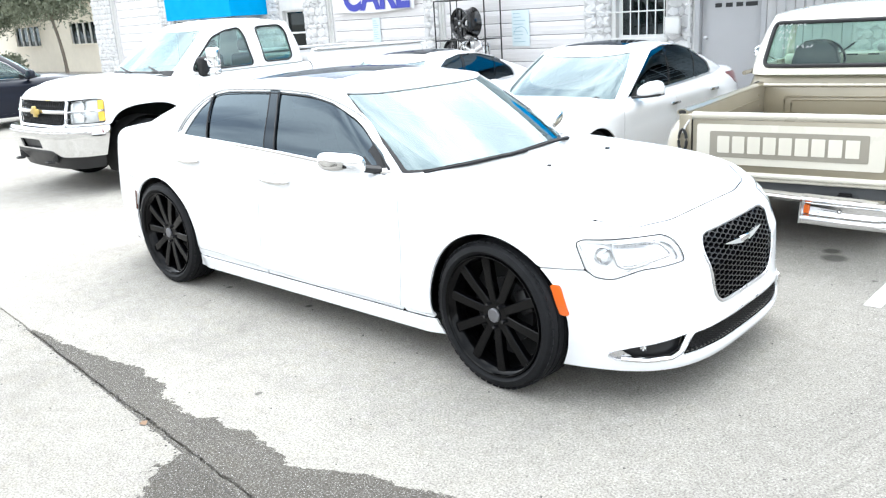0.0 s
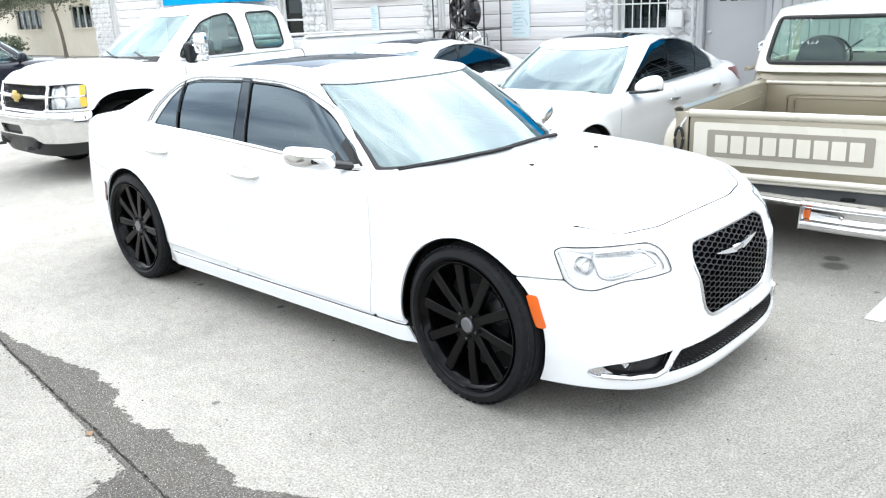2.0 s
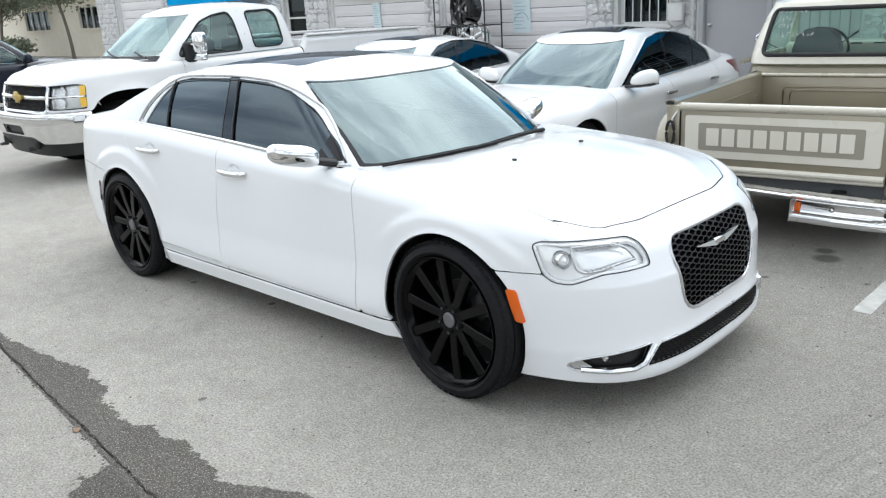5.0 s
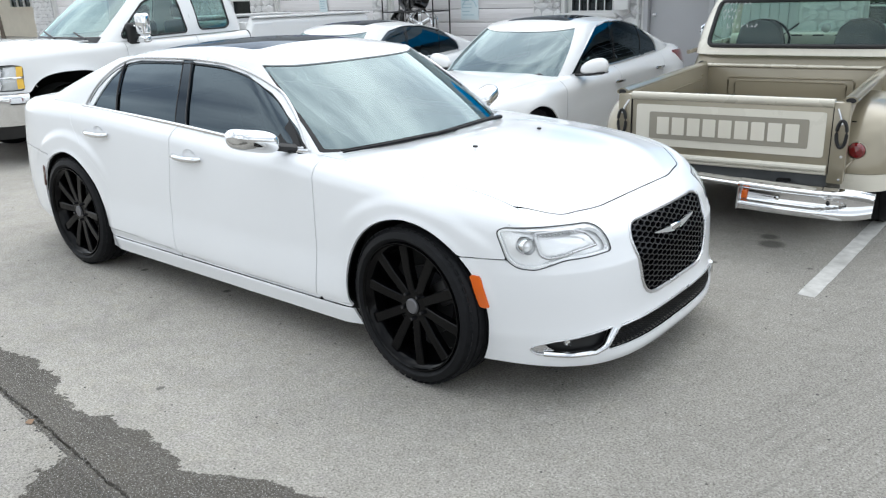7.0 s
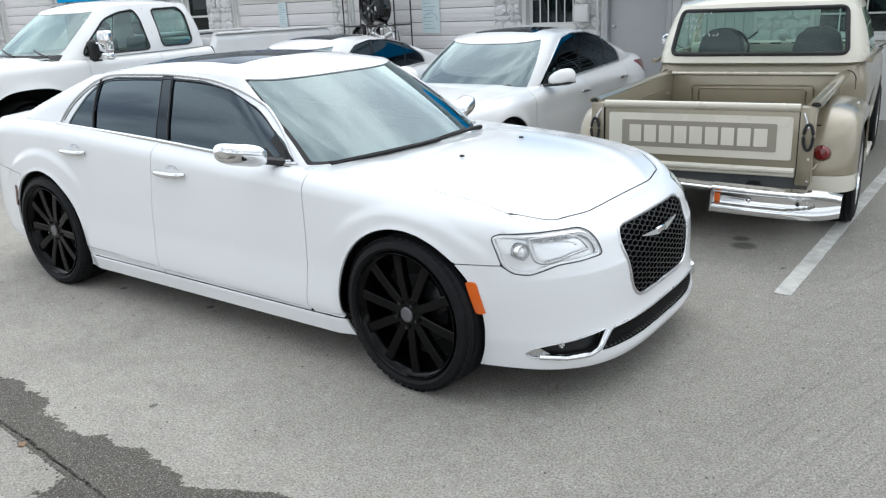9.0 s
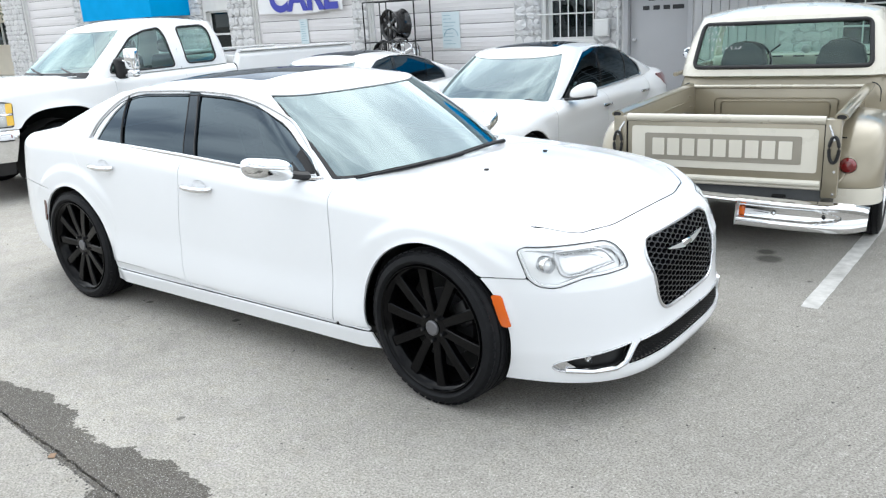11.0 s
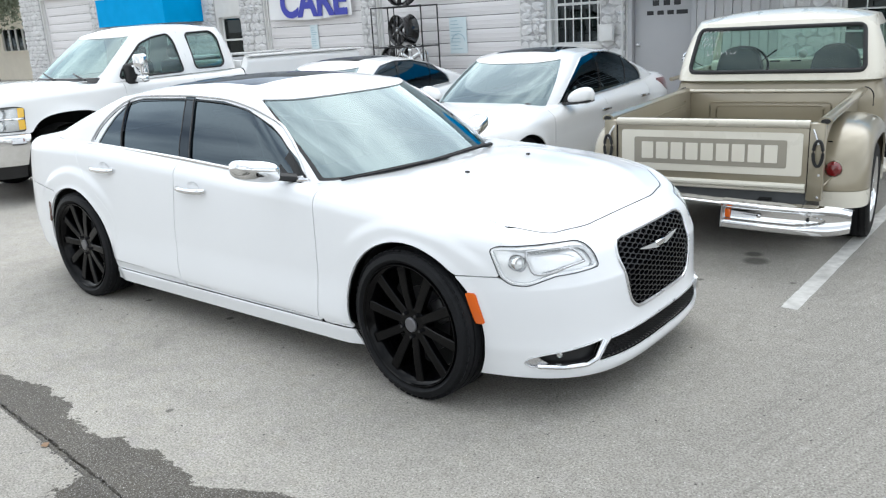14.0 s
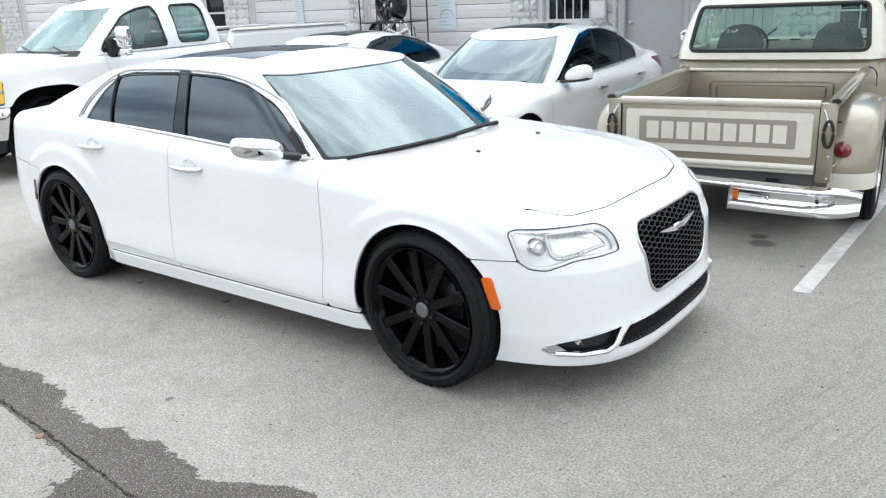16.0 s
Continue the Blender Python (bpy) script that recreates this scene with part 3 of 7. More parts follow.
    for s in (1, -1):
        side = lambda c, s=s: s * right(c)
        regions += [
            ("front_fender", lambda c, side=side: np.minimum.reduce([front_seam(c), -bump_f(c) + np.where(z_(c) > 0.77, 0.005, 0.0), holes(c), arch(c), side(c), np.where(x_(c) < 1.3, sill(c), 1.0)]), ""),
            ("front_door", lambda c, side=side: np.minimum.reduce([-front_seam(c), mid_seam(c), sill(c), arch(c), side(c)]), ""),
            ("rear_door", lambda c, side=side: np.minimum.reduce([-mid_seam(c), rear_seam(c) + 0.0018, sill(c), arch(c) - 0.02, side(c)]), ""),
            ("quarter_panel", lambda c, side=side: np.minimum.reduce([np.maximum(0.0018 - rear_seam(c), np.where(x_(c) < -0.9, 0.02 - arch(c), -1)), -tail_seam(c), arch(c), side(c), sill(c)]), ""),
            ("sill", lambda c, side=side: np.minimum.reduce([-sill(c), arch(c), side(c), 1.3 - x_(c), x_(c) + 1.3]), ""),
        ]
    regions += [("rear_bumper", lambda c: np.minimum.reduce([np.maximum(tail_seam(c), np.where(x_(c) < -1.6, 0.272 - z_(c), -1)), arch(c)]), "")]
    body_panels(car, sh, wall, regions, PEARL)
    lw, zw = l_(wall[0]), z_(wall[0])
    for s in (1, -1):
        patch = np.minimum.reduce([0.035 - np.hypot(lw - 0.935, zw - 0.815), holes(wall[0]), s * right(wall[0])])
        part("fender_tab", thick(shifted(clip(wall, patch), 0.003), 0.008), PEARL, car)
    inner = clip(wall, np.minimum(arch(wall[0]), np.minimum(holes(wall[0]), 0.02 + 0 * x_(wall[0]))))
    # dark sheet added behind the panels stands for the shade in their gaps
    part("inner_body", shifted(inner, 0.02), DARK, car, "dark shell standing for the shade in the panel gaps")

    # bonnet with its seam, and the strip of fender beside it
    hood = sh.deck(0.0, lx(0.72), 90, 61, crown=((0.6, 0.0), (0.9, 0.004), (1.3, 0.05), (1.8, 0.055), (2.15, 0.03), (2.33, 0.0)), ridge=0.008)
    hx, hy = hood[0][:, 0], np.abs(hood[0][:, 1])
    front_of = lambda v: (2.150 - 0.05 * smooth01(0.3, 0.62, np.abs(v[:, 1])) - 0.21 * smooth01(0.55, 0.82, np.abs(v[:, 1]))) - v[:, 0]
    side_of = lambda v: (0.775 - 0.05 * smooth01(1.2, 2.1, v[:, 0])) - np.abs(v[:, 1])
    cut_front, cut_side = front_of(hood[0]), side_of(hood[0])
    # dark strip set proud of the bonnet imitates the seam's shade
    edge = clip(hood, cut_front + 0.001)
    edge = clip(edge, 0.0022 - front_of(edge[0]))
    edge = clip(edge, side_of(edge[0]) - 0.012)
    part("bonnet_edge_seal", thick(shifted(edge, -0.0012), 0.006), DARK, car, "dark strip standing for the shaded gap at the bonnet's front edge")
    cowl = hx - (0.985 - 0.21 * (hy / 0.8) ** 2)
    part("bonnet", thick(clip(hood, np.minimum.reduce([cut_front, cut_side, cowl]) - 0.0035)), PEARL, car, "long white bonnet with two low ridges")
    for s in (1, -1):
        part("fender_top", thick(clip(hood, np.minimum.reduce([-cut_side, hx - 0.72, -s * hood[0][:, 1]]) - 0.002)), PEARL, car)
    part("nose_panel", thick(clip(hood, np.minimum(-cut_front, cut_side) - 0.003)), PEARL, car)
    # dark sheet under the bonnet, put there as shade for its seams
    part("bonnet_gap", shifted(hood, 0.02), DARK, car)
    cow = clip(hood, -cowl + 0.002)
    part("cowl", thick(shifted(cow, 0.012), 0.02), BLACK, car, "black plastic cowl below the windscreen")
    for y in (-0.29, 0.29):
        part("washer_nozzle", moved(turned(box(-0.012, -0.008, -0.006, 0.012, 0.008, 0.006, 0.004)), Matrix.Translation((1.42, y, 0.992))), BLACK, car)
    boot = sh.deck(float(np.interp(1.55, -sh.px[200:], sh.l[200:])), L, 60, 41, crown=((-2.6, 0.0), (-2.4, 0.02), (-1.9, 0.035), (-1.5, 0.04)))
    part("boot_lid", thick(boot), PEARL, car, "white boot lid with a small lip")

    # glasshouse
    cab = Cabin(dict(front=1.01, arc=0.26, power=3, back=-2.02, mid=-0.35, w=0.815, p=13, z=((-2.1, 1.12), (-1.45, 1.082), (-0.4, 1.034), (0.2, 0.99), (0.9, 0.965))),
                dict(front=0.375, arc=0.17, power=3, back=-1.30, mid=-0.45, w=0.635, p=13, z=((-1.3, 1.375), (-0.9, 1.405), (-0.3, 1.418), (0.1, 1.40), (0.31, 1.378))), bow=0.022, crown=0.07)
    gw = cab.wall()
    g = gw[0]
    gx, gz, ga, gv, gr = g[:, 0], g[:, 2], np.abs(g[:, 3]), g[:, 4], g[:, 5]
    ws = np.where(ga < 1.4, np.minimum.reduce([0.512 * gx - 0.670 * np.abs(g[:, 1]) + 0.538 * gz - 0.447 + 0.022 * (1 - gv) ** 3, (gv - 0.02) * 0.7, (0.985 - gv) * 0.7]), -1)
    bl = np.where(ga > 1.9, np.minimum.reduce([0.84 - gr, gv - 0.06, 0.94 - gv]), -1)
    fw = rounded([(0.70, 1.005), (0.627, 1.08), (0.383, 1.25), (0.177, 1.332), (-0.07, 1.374), (-0.357, 1.385), (-0.304, 1.24), (-0.270, 1.035), (0.15, 1.008)], 0.02)
    rw = rounded([(-0.376, 1.045), (-0.398, 1.24), (-0.442, 1.387), (-0.92, 1.380), (-1.064, 1.356), (-1.17, 1.268), (-1.315, 1.082), (-0.9, 1.068)], 0.02)
    d_fw, d_rw = poly_dist(fw)(gx, gz), poly_dist(rw)(gx, gz)
    sideband = (ga > 0.35) & (ga < 2.8) & (gr > 0.8)
    d_fw, d_rw = np.where(sideband, d_fw, -1), np.where(sideband, d_rw, -1)
    pillar_b = np.where(sideband, poly_dist([(-0.345, 1.395), (-0.450, 1.395), (-0.404, 1.24), (-0.382, 1.035), (-0.264, 1.03), (-0.298, 1.24)])(gx, gz), -1)
    quarter = gx - (-1.019 - 0.20 * (gz - 1.085))
    part("cabin_frame", thick(clip(gw, -np.maximum.reduce([ws, bl, d_fw, d_rw, pillar_b])), 0.02), PEARL, car, "white pillars and roof rails")
    part("windscreen", shifted(clip(gw, ws), 0.006), WSGLASS, car, "sloping windscreen reflecting clouds")
    part("windscreen_frit", shifted(clip(gw, np.minimum(ws, np.maximum(0.028 - ws - 0.02 * gv, 0.045 - gv))), 0.0045), BLACK, car, "black printed border of the windscreen")
    part("rear_window", shifted(clip(gw, bl), 0.006), TINT, car)
    for s in (1, -1):
        yy = np.where(s * g[:, 1] < 0, 1.0, -1.0)
        part("front_side_window", shifted(clip(gw, np.minimum(d_fw, yy)), 0.008), TINT, car, "dark tinted side window")
        part("rear_side_window", shifted(clip(gw, np.minimum.reduce([d_rw, yy, quarter - 0.008])), 0.008), TINT, car, "dark tinted side window")
        part("quarter_window", shifted(clip(gw, np.minimum.reduce([d_rw, yy, -quarter - 0.008])), 0.008), TINT, car, "dark tinted quarter window")
        part("door_pillar", thick(clip(gw, np.minimum(pillar_b, yy)), 0.02), PILLARB, car, "black pillar between the doors")
        part("window_bar", sweep([cab.side(-1.019 - 0.20 * (z - 1.085), z, -s) for z in np.linspace(1.072, 1.362, 10)], 0.007, 8), BLACK, car)
        for edge, run in (([(-0.376, 1.045), (-0.398, 1.24), (-0.442, 1.384)], 0.0035), ([(-0.270, 1.045), (-0.304, 1.24), (-0.357, 1.382)], 0.006)):
            ez, ex = [q[1] for q in edge], [q[0] for q in edge]
            part("glass_run", sweep([cab.side(float(pchip(z, ez, ex)), float(z), -s) for z in np.linspace(ez[0], ez[-1], 12)], run, 6), BLACK, car)
        # bright trim below and round the windows
        belt = [cab.side(x, float(pchip(x, (-1.40, -0.4, 0.2, 0.74), (1.090, 1.049, 1.014, 0.986))), -s) + Vector((0, -0.018 * s, 0)) for x in np.linspace(-1.40, 0.74, 40)]
        part("belt_moulding", sweep(belt, 0.0105, 8, flat=1.4), CHROME, car, "thin chrome moulding under the windows")
        part("belt_seal", sweep([p + Vector((0, -0.012 * s, -0.020)) for p in belt], 0.0035, 6), BLACK, car)
        over = [(0.735, 0.985), (0.633, 1.088), (0.402, 1.262), (0.170, 1.350), (-0.087, 1.388), (-0.447, 1.401), (-0.945, 1.391), (-1.108, 1.356), (-1.285, 1.231), (-1.395, 1.088)]
        ox, oz = np.array(over).T
        tt = np.linspace(0, len(over) - 1, 70)
        px, pz = pchip(tt, range(len(over)), ox), pchip(tt, range(len(over)), oz)
        trim = [cab.side(float(a), float(b), -s) + Vector((0, -0.004 * s, 0)) for a, b in zip(px, pz)]
        part("window_surround", sweep(trim, 0.0085, 8), SATIN, car, "slim bright window surround")
        # shut line between the doors' frames and the roof rail
        tx, tz = np.gradient(px), np.gradient(pz)
        tn = np.hypot(tx, tz)
        gut = [cab.side(float(a - 0.024 * w / k), float(b - 0.024 * -u / k), -s) + Vector((0, -0.001 * s, 0)) for a, b, u, w, k in list(zip(px, pz, tx, tz, tn))[3:-2]]
        part("roof_gutter", sweep(gut, 0.0032, 6), BLACK, car)
    roof = cab.cap(41)
    rx, ry = roof[0][:, 0], roof[0][:, 1]
    sun_d = poly_dist(rounded([(-1.08, -0.47), (-0.02, -0.45), (-0.02, 0.45), (-1.08, 0.47)], 0.06))(rx, ry)
    part("roof", thick(clip(roof, -sun_d + 0.003)), PEARL, car, "white roof round a large glass panel")
    front_pane = rx + 0.55
    for nm, v in (("sunroof_glass", np.minimum(sun_d, front_pane)), ("fixed_roof_glass", np.minimum(sun_d, -front_pane))):
        part(nm, thick(shifted(clip(roof, v - 0.004), 0.004), 0.008), ROOFGLASS, car, "dark glass roof panel")
    part("headliner", shifted(roof, 0.03), CABIN, car)

    # cabin, dimly seen through the glass
    part("dashboard", box(0.30, -0.66, 0.78, 0.86, 0.66, 0.965, 0.06, 3), CABIN, car)
    part("cabin_floor", box(-2.0, -0.74, 0.30, 0.8, 0.74, 0.34), DARK, car)
    for y in (-0.36, 0.36):
        seat = part("seat", box(-0.75, y - 0.24, 0.45, -0.15, y + 0.24, 0.66, 0.07, 3), GREYVINYL, car)
        part("backrest", moved(turned(box(-0.1, -0.23, 0.0, 0.1, 0.23, 0.55, 0.07, 3)), Matrix.Translation((-0.62, y, 0.6)) @ Matrix.Rotation(-0.3, 4, "Y")), GREYVINYL, seat)
        part("head_rest", moved(turned(box(-0.06, -0.13, 0.0, 0.06, 0.13, 0.17, 0.05, 3)), Matrix.Translation((-0.80, y, 1.14)) @ Matrix.Rotation(-0.2, 4, "Y")), GREYVINYL, seat)
    ring = lathe([(0.19 + 0.016 * math.cos(a), 0.016 * math.sin(a)) for a in np.linspace(0, 2 * math.pi, 9)[:-1]], 32, "x", True)
    part("steering_wheel", moved(ring, Matrix.Translation((0.22, 0.36, 0.93)) @ Matrix.Rotation(-0.4, 4, "Y")), BLACK, car)
    part("rear_view_mirror", moved(turned(box(-0.015, -0.11, -0.03, 0.015, 0.11, 0.03, 0.012)), Matrix.Translation((0.16, 0, 1.30))), BLACK, car)

    # grille: deep backing, honeycomb, frame and winged badge
    gd = clip(wall, d_grille(wall[0][:, 3], wall[0][:, 2]) + 0.01)
    part("grille_backing", shifted(gd, 0.06), DARK, car)
    cells, pw, ph = [], 0.084, 0.0125
    for r in range(-1, 33):
        for c in range(-7, 8):
            cl, cz = (c + 0.5 * (r % 2)) * pw, 0.378 + r * ph
            if d_grille(np.array([cl]), np.array([cz]))[0] < 0.002:
                continue
            hexo = [(cl + dx * pw, cz + dz * ph) for dx, dz in ((0.36, 0.0), (0.25, 0.55), (0.14, 1.0), (-0.14, 1.0), (-0.25, 0.55), (-0.36, 0.0), (-0.25, -0.55), (-0.14, -1.0), (0.14, -1.0), (0.25, -0.55))]
            hexi = [(cl + (l - cl) * 0.84, cz + (z - cz) * 0.74) for l, z in hexo]
            po, pi = sh.at(*np.array(hexo).T), sh.at(*np.array(hexi).T)
            push, deep = np.array([-0.006, 0, 0]), np.array([-0.035, 0, 0])
            v = [*(po + push), *(pi + push), *(pi + deep)]
            f = [(k, (k + 1) % 10, 10 + (k + 1) % 10, 10 + k) for k in range(10)] + [(10 + k, 10 + (k + 1) % 10, 20 + (k + 1) % 10, 20 + k) for k in range(10)]
            cells.append((v, f))
    tagged(part("honeycomb_grille", joined(*cells), MESHB, car, "gloss black honeycomb grille mesh", smooth=False), kind="stuff")
    part("grille_frame", strip(sh, grille, 0.008, 1.0), SATIN, car, "slim satin chrome grille frame")
    def winged(sign):
        up, lo = [], []
        for k in range(13):
            t = k / 12
            up.append((sign * (0.03 + 0.175 * t), 0.668 + 0.010 * t**0.8))
            lo.append((sign * (0.03 + 0.175 * t), 0.645 + 0.030 * t**1.3))
        return up, lo
    for s in (1, -1):
        up, lo = winged(s)
        n = len(up)
        base = sh.at(*np.array(up + lo).T) + np.array([0.004, 0, 0])
        v = [*base, *(base + np.array([0.012, 0, 0]))]
        f = [(k, k + 1, n + k + 1, n + k) for k in range(n - 1)] + [(2 * n + k, 3 * n + k, 3 * n + k + 1, 2 * n + k + 1) for k in range(n - 1)]
        f += [(k + 1, k, 2 * n + k, 2 * n + k + 1) for k in range(n - 1)] + [(n + k, n + k + 1, 3 * n + k + 1, 3 * n + k) for k in range(n - 1)] + [(0, n, 3 * n, 2 * n), (2 * n - 1, n - 1, 3 * n - 1, 4 * n - 1)]
        part("badge_wing", (v, f), CHROME, car, "plain chrome wing of the badge", angle=20)
    part("badge_centre", moved(turned(box(-0.008, -0.05, -0.014, 0.012, 0.05, 0.014, 0.006)), Matrix.Translation((float(sh.at(0, 0.66)[0]) + 0.008, 0, 0.661))), CHROME, car)

    # lower intake and fog lamps
    gl = clip(wall, d_low(wall[0][:, 3], wall[0][:, 2]) + 0.008)
    part("intake_backing", shifted(gl, 0.05), DARK, car)
    cells = []
    for r in range(0, 7):
        for c in range(-22, 23):
            cl, cz = (c + 0.5 * (r % 2)) * 0.03, 0.232 + r * 0.0145
            if d_low(np.array([cl]), np.array([cz]))[0] < 0.004:
                continue
            ho = [(cl + dx * 0.03, cz + dz * 0.0145) for dx, dz in ((0.5, 0.0), (0, 0.5), (-0.5, 0.0), (0, -0.5))]
            hi = [(cl + (l - cl) * 0.72, cz + (z - cz) * 0.66) for l, z in ho]
            po, pi = sh.at(*np.array(ho).T), sh.at(*np.array(hi).T)
            v = [*(po + np.array([-0.012, 0, 0])), *(pi + np.array([-0.012, 0, 0])), *(pi + np.array([-0.03, 0, 0]))]
            cells.append((v, [(k, (k + 1) % 4, 4 + (k + 1) % 4, 4 + k) for k in range(4)] + [(4 + k, 4 + (k + 1) % 4, 8 + (k + 1) % 4, 8 + k) for k in range(4)]))
    tagged(part("intake_mesh", joined(*cells), BLACK, car, "black diamond mesh in the lower intake", smooth=False), kind="stuff")
    part("intake_trim", strip(sh, [(-0.49, 0.327), (-0.3, 0.329), (0.3, 0.329), (0.49, 0.327)], 0.006, closed=False), SATIN, car)
    for s in (1, -1):
        fo = fog if s > 0 else mirrored(fog)
        fb = clip(wall, poly_dist(fo)(wall[0][:, 3], wall[0][:, 2]) + 0.006)
        part("fog_lamp_recess", shifted(fb, 0.035), BLACK, car)
        part("fog_surround", strip(sh, fo, 0.004), SATIN, car, "slim fog lamp surround")
        wedge = clip(fb, np.abs(fb[0][:, 3]) - 0.815 - 1.2 * (fb[0][:, 2] - 0.25))
        part("fog_wedge", shifted(wedge, 0.006), SATIN, car, "grey wedge beside the fog lamp")
        blade = [(0.53 * s, 0.328), (0.562 * s, 0.292), (0.60 * s, 0.255), (0.65 * s, 0.239), (0.76 * s, 0.239), (0.87 * s, 0.250)]
        part("chrome_blade", strip(sh, blade, 0.017, 0.7, closed=False), CHROME, car, "chrome blade beside the lower intake")
        c = sh.at(s * 0.735, 0.283) - np.array([0.02, 0, 0])
        part("fog_lamp", moved(lathe([(0.0, -0.006), (0.014, -0.004), (0.017, 0.004), (0.018, 0.015)], 24, "x"), Matrix.Translation(c - np.array([0.006, 0, 0])) @ Matrix.Rotation(-s * 0.45, 4, "Z") @ Matrix.Rotation(math.pi, 4, "Z")), LENS, car)
        part("fog_reflector", moved(lathe([(0.0, 0.0), (0.012, 0.003), (0.016, 0.012)], 24, "x"), Matrix.Translation(c - np.array([0.012, 0, 0])) @ Matrix.Rotation(math.pi - s * 0.45, 4, "Z")), CHROME, car)
        # headlamp: bright housing, projector, light guide, clear lens
        lo = lamp if s > 0 else mirrored(lamp)
        dl = poly_dist(lo)(wall[0][:, 3], wall[0][:, 2])
        lens_sheet = clip(wall, dl - 0.004)
        hl = part("headlamp", shifted(clip(wall, dl + 0.004), 0.035), LAMPSILVER, car, "clear headlamp with chrome housing")
        part("lamp_rim", strip(sh, lo, 0.0022), BLACK, hl)
        part("lens", shifted(lens_sheet, 0.002), LENS, hl, "clear lamp lens")
        wl = clip(wall, dl)
        part("lamp_bezel", thick(shifted(clip(wl, 0.011 - poly_dist(lo)(wl[0][:, 3], wl[0][:, 2])), 0.006), 0.02), LAMPSILVER, hl)
        for ll, rr in ((0.868, 0.037),):
            c = sh.at(s * ll, 0.722)
            dirn = Matrix.Rotation(math.pi - s * 0.35, 4, "Z")
            part("lamp_ring", moved(lathe([(rr, 0.0), (rr * 0.92, -0.012), (rr * 0.84, 0.0), (rr * 0.8, 0.03), (rr, 0.03)], 32, "x", True), Matrix.Translation(c - np.array([0.022, 0, 0])) @ dirn), CHROME, hl)
            part("projector", moved(lathe([(0.0, -0.012), (rr * 0.45, -0.004), (rr * 0.7, 0.012), (rr * 0.78, 0.03)], 32, "x"), Matrix.Translation(c - np.array([0.02, 0, 0])) @ dirn), LENS if ll < 0.8 else LAMPSILVER, hl)
        guide = [(0.572, 0.70), (0.60, 0.75), (0.68, 0.769), (0.83, 0.771), (0.838, 0.74), (0.835, 0.69), (0.80, 0.668), (0.74, 0.673), (0.66, 0.690)]
        part("light_guide", shifted_bar(sh, [(l * s, z) for l, z in guide + guide[:1]], 0.006, 0.012), SATIN, hl, "bright loop of the running light")
        boxed = rounded([(l * s, z) for l, z in guide], 0.02) if s > 0 else rounded([(l * s, z) for l, z in guide][::-1], 0.02)
        db = poly_dist(boxed)(wall[0][:, 3], wall[0][:, 2])
        part("reflector", shifted(clip(wall, db - 0.012), 0.028), LAMPSILVER, hl, "mirror-bright inner reflector")
        for k in range(13):
            c = sh.at(s * (0.615 + 0.0175 * k), 0.757 + 0.006 * min(k, 4) / 4)
            part("led", moved(turned(box(-0.003, -0.004, -0.004, 0.003, 0.004, 0.004, 0.0015, 1)), Matrix.Translation(c - np.array([0.010, 0, 0]))), SATIN, hl)
        for k in range(6):
            c = sh.at(s * (0.69 + 0.019 * k), 0.688 - 0.002 * k)
            part("led", moved(turned(box(-0.003, -0.004, -0.004, 0.003, 0.004, 0.004, 0.0015, 1)), Matrix.Translation(c - np.array([0.010, 0, 0]))), SATIN, hl)
        # amber marker on the bumper's side, by the wheel arch
        mk = rounded([(lx(1.888), 0.592), (lx(1.842), 0.595), (lx(1.880), 0.448), (lx(1.922), 0.448)], 0.012)
        mk = mk if s > 0 else mirrored(mk)
        dm = poly_dist(mk)(wall[0][:, 3], wall[0][:, 2])
        part("side_marker", thick(shifted(clip(wall, dm), -0.006), 0.01), AMBER, car, "amber side marker lamp")
        rm = rounded([(lx(-1.905), 0.66), (lx(-1.880), 0.66), (lx(-1.915), 0.51), (lx(-1.94), 0.51)], 0.01)
        rm = rm if s > 0 else mirrored(rm)
        part("rear_marker", thick(shifted(clip(wall, poly_dist(rm)(wall[0][:, 3], wall[0][:, 2])), -0.005), 0.01), DULLRED, car, "dull red side marker lamp")
    for s in (1, -1):
        # handles
        for x0, z0 in ((-0.13, 0.892), (-1.11, 0.944)):
            c = sh.at(lx(x0), z0) if s > 0 else sh.at(-lx(x0), z0)
            h = part("door_handle", moved(sweep([(-0.132, 0.02 * s, 0.002), (-0.118, 0.004 * s, 0.0), (-0.07, -0.006 * s, -0.002), (0.0, -0.009 * s, -0.003), (0.07, -0.006 * s, -0.002), (0.118, 0.004 * s, 0.0), (0.132, 0.02 * s, 0.002)], [0.012, 0.016, 0.0175, 0.018, 0.0175, 0.016, 0.012], 12), Matrix.Translation(c + np.array([0, -0.026 * s, 0]))), CHROME, car, "chrome door handle")
            part("handle_cup", moved(lathe([(0.0, 0.004), (0.05, 0.003), (0.062, -0.003)], 24), Matrix.Translation(c + np.array([0.02, -0.001 * s, 0.012])) @ Matrix.Diagonal((1.0, s, 0.6, 1))), PEARL, h)
        # mirror: chrome shell with a keel line, on a black foot
        n, m = 33, 24
        vals = np.zeros((n, m, 3))
        for i in range(n):
            u = -1 + 2 * i / (n - 1)  # from the door to the tip
            h = (1 - abs(u) ** (5 if u > 0 else 3.2)) ** 0.5 * (1.0 - 0.10 * u)
            for j in range(m):
                a = 2 * math.pi * j / m
                ca, sa = math.cos(a), math.sin(a)
                fx = (0.095 if ca > 0 else 0.045) * abs(ca) ** 0.8 * math.copysign(1, ca)
                fz = abs(sa) ** 0.72 * math.copysign(1, sa) * (0.056 if sa > 0 else 0.060)
                vals[i, j] = (fx * h - 0.02 * u, -s * 0.128 * u, fz * h + 0.028 * u)
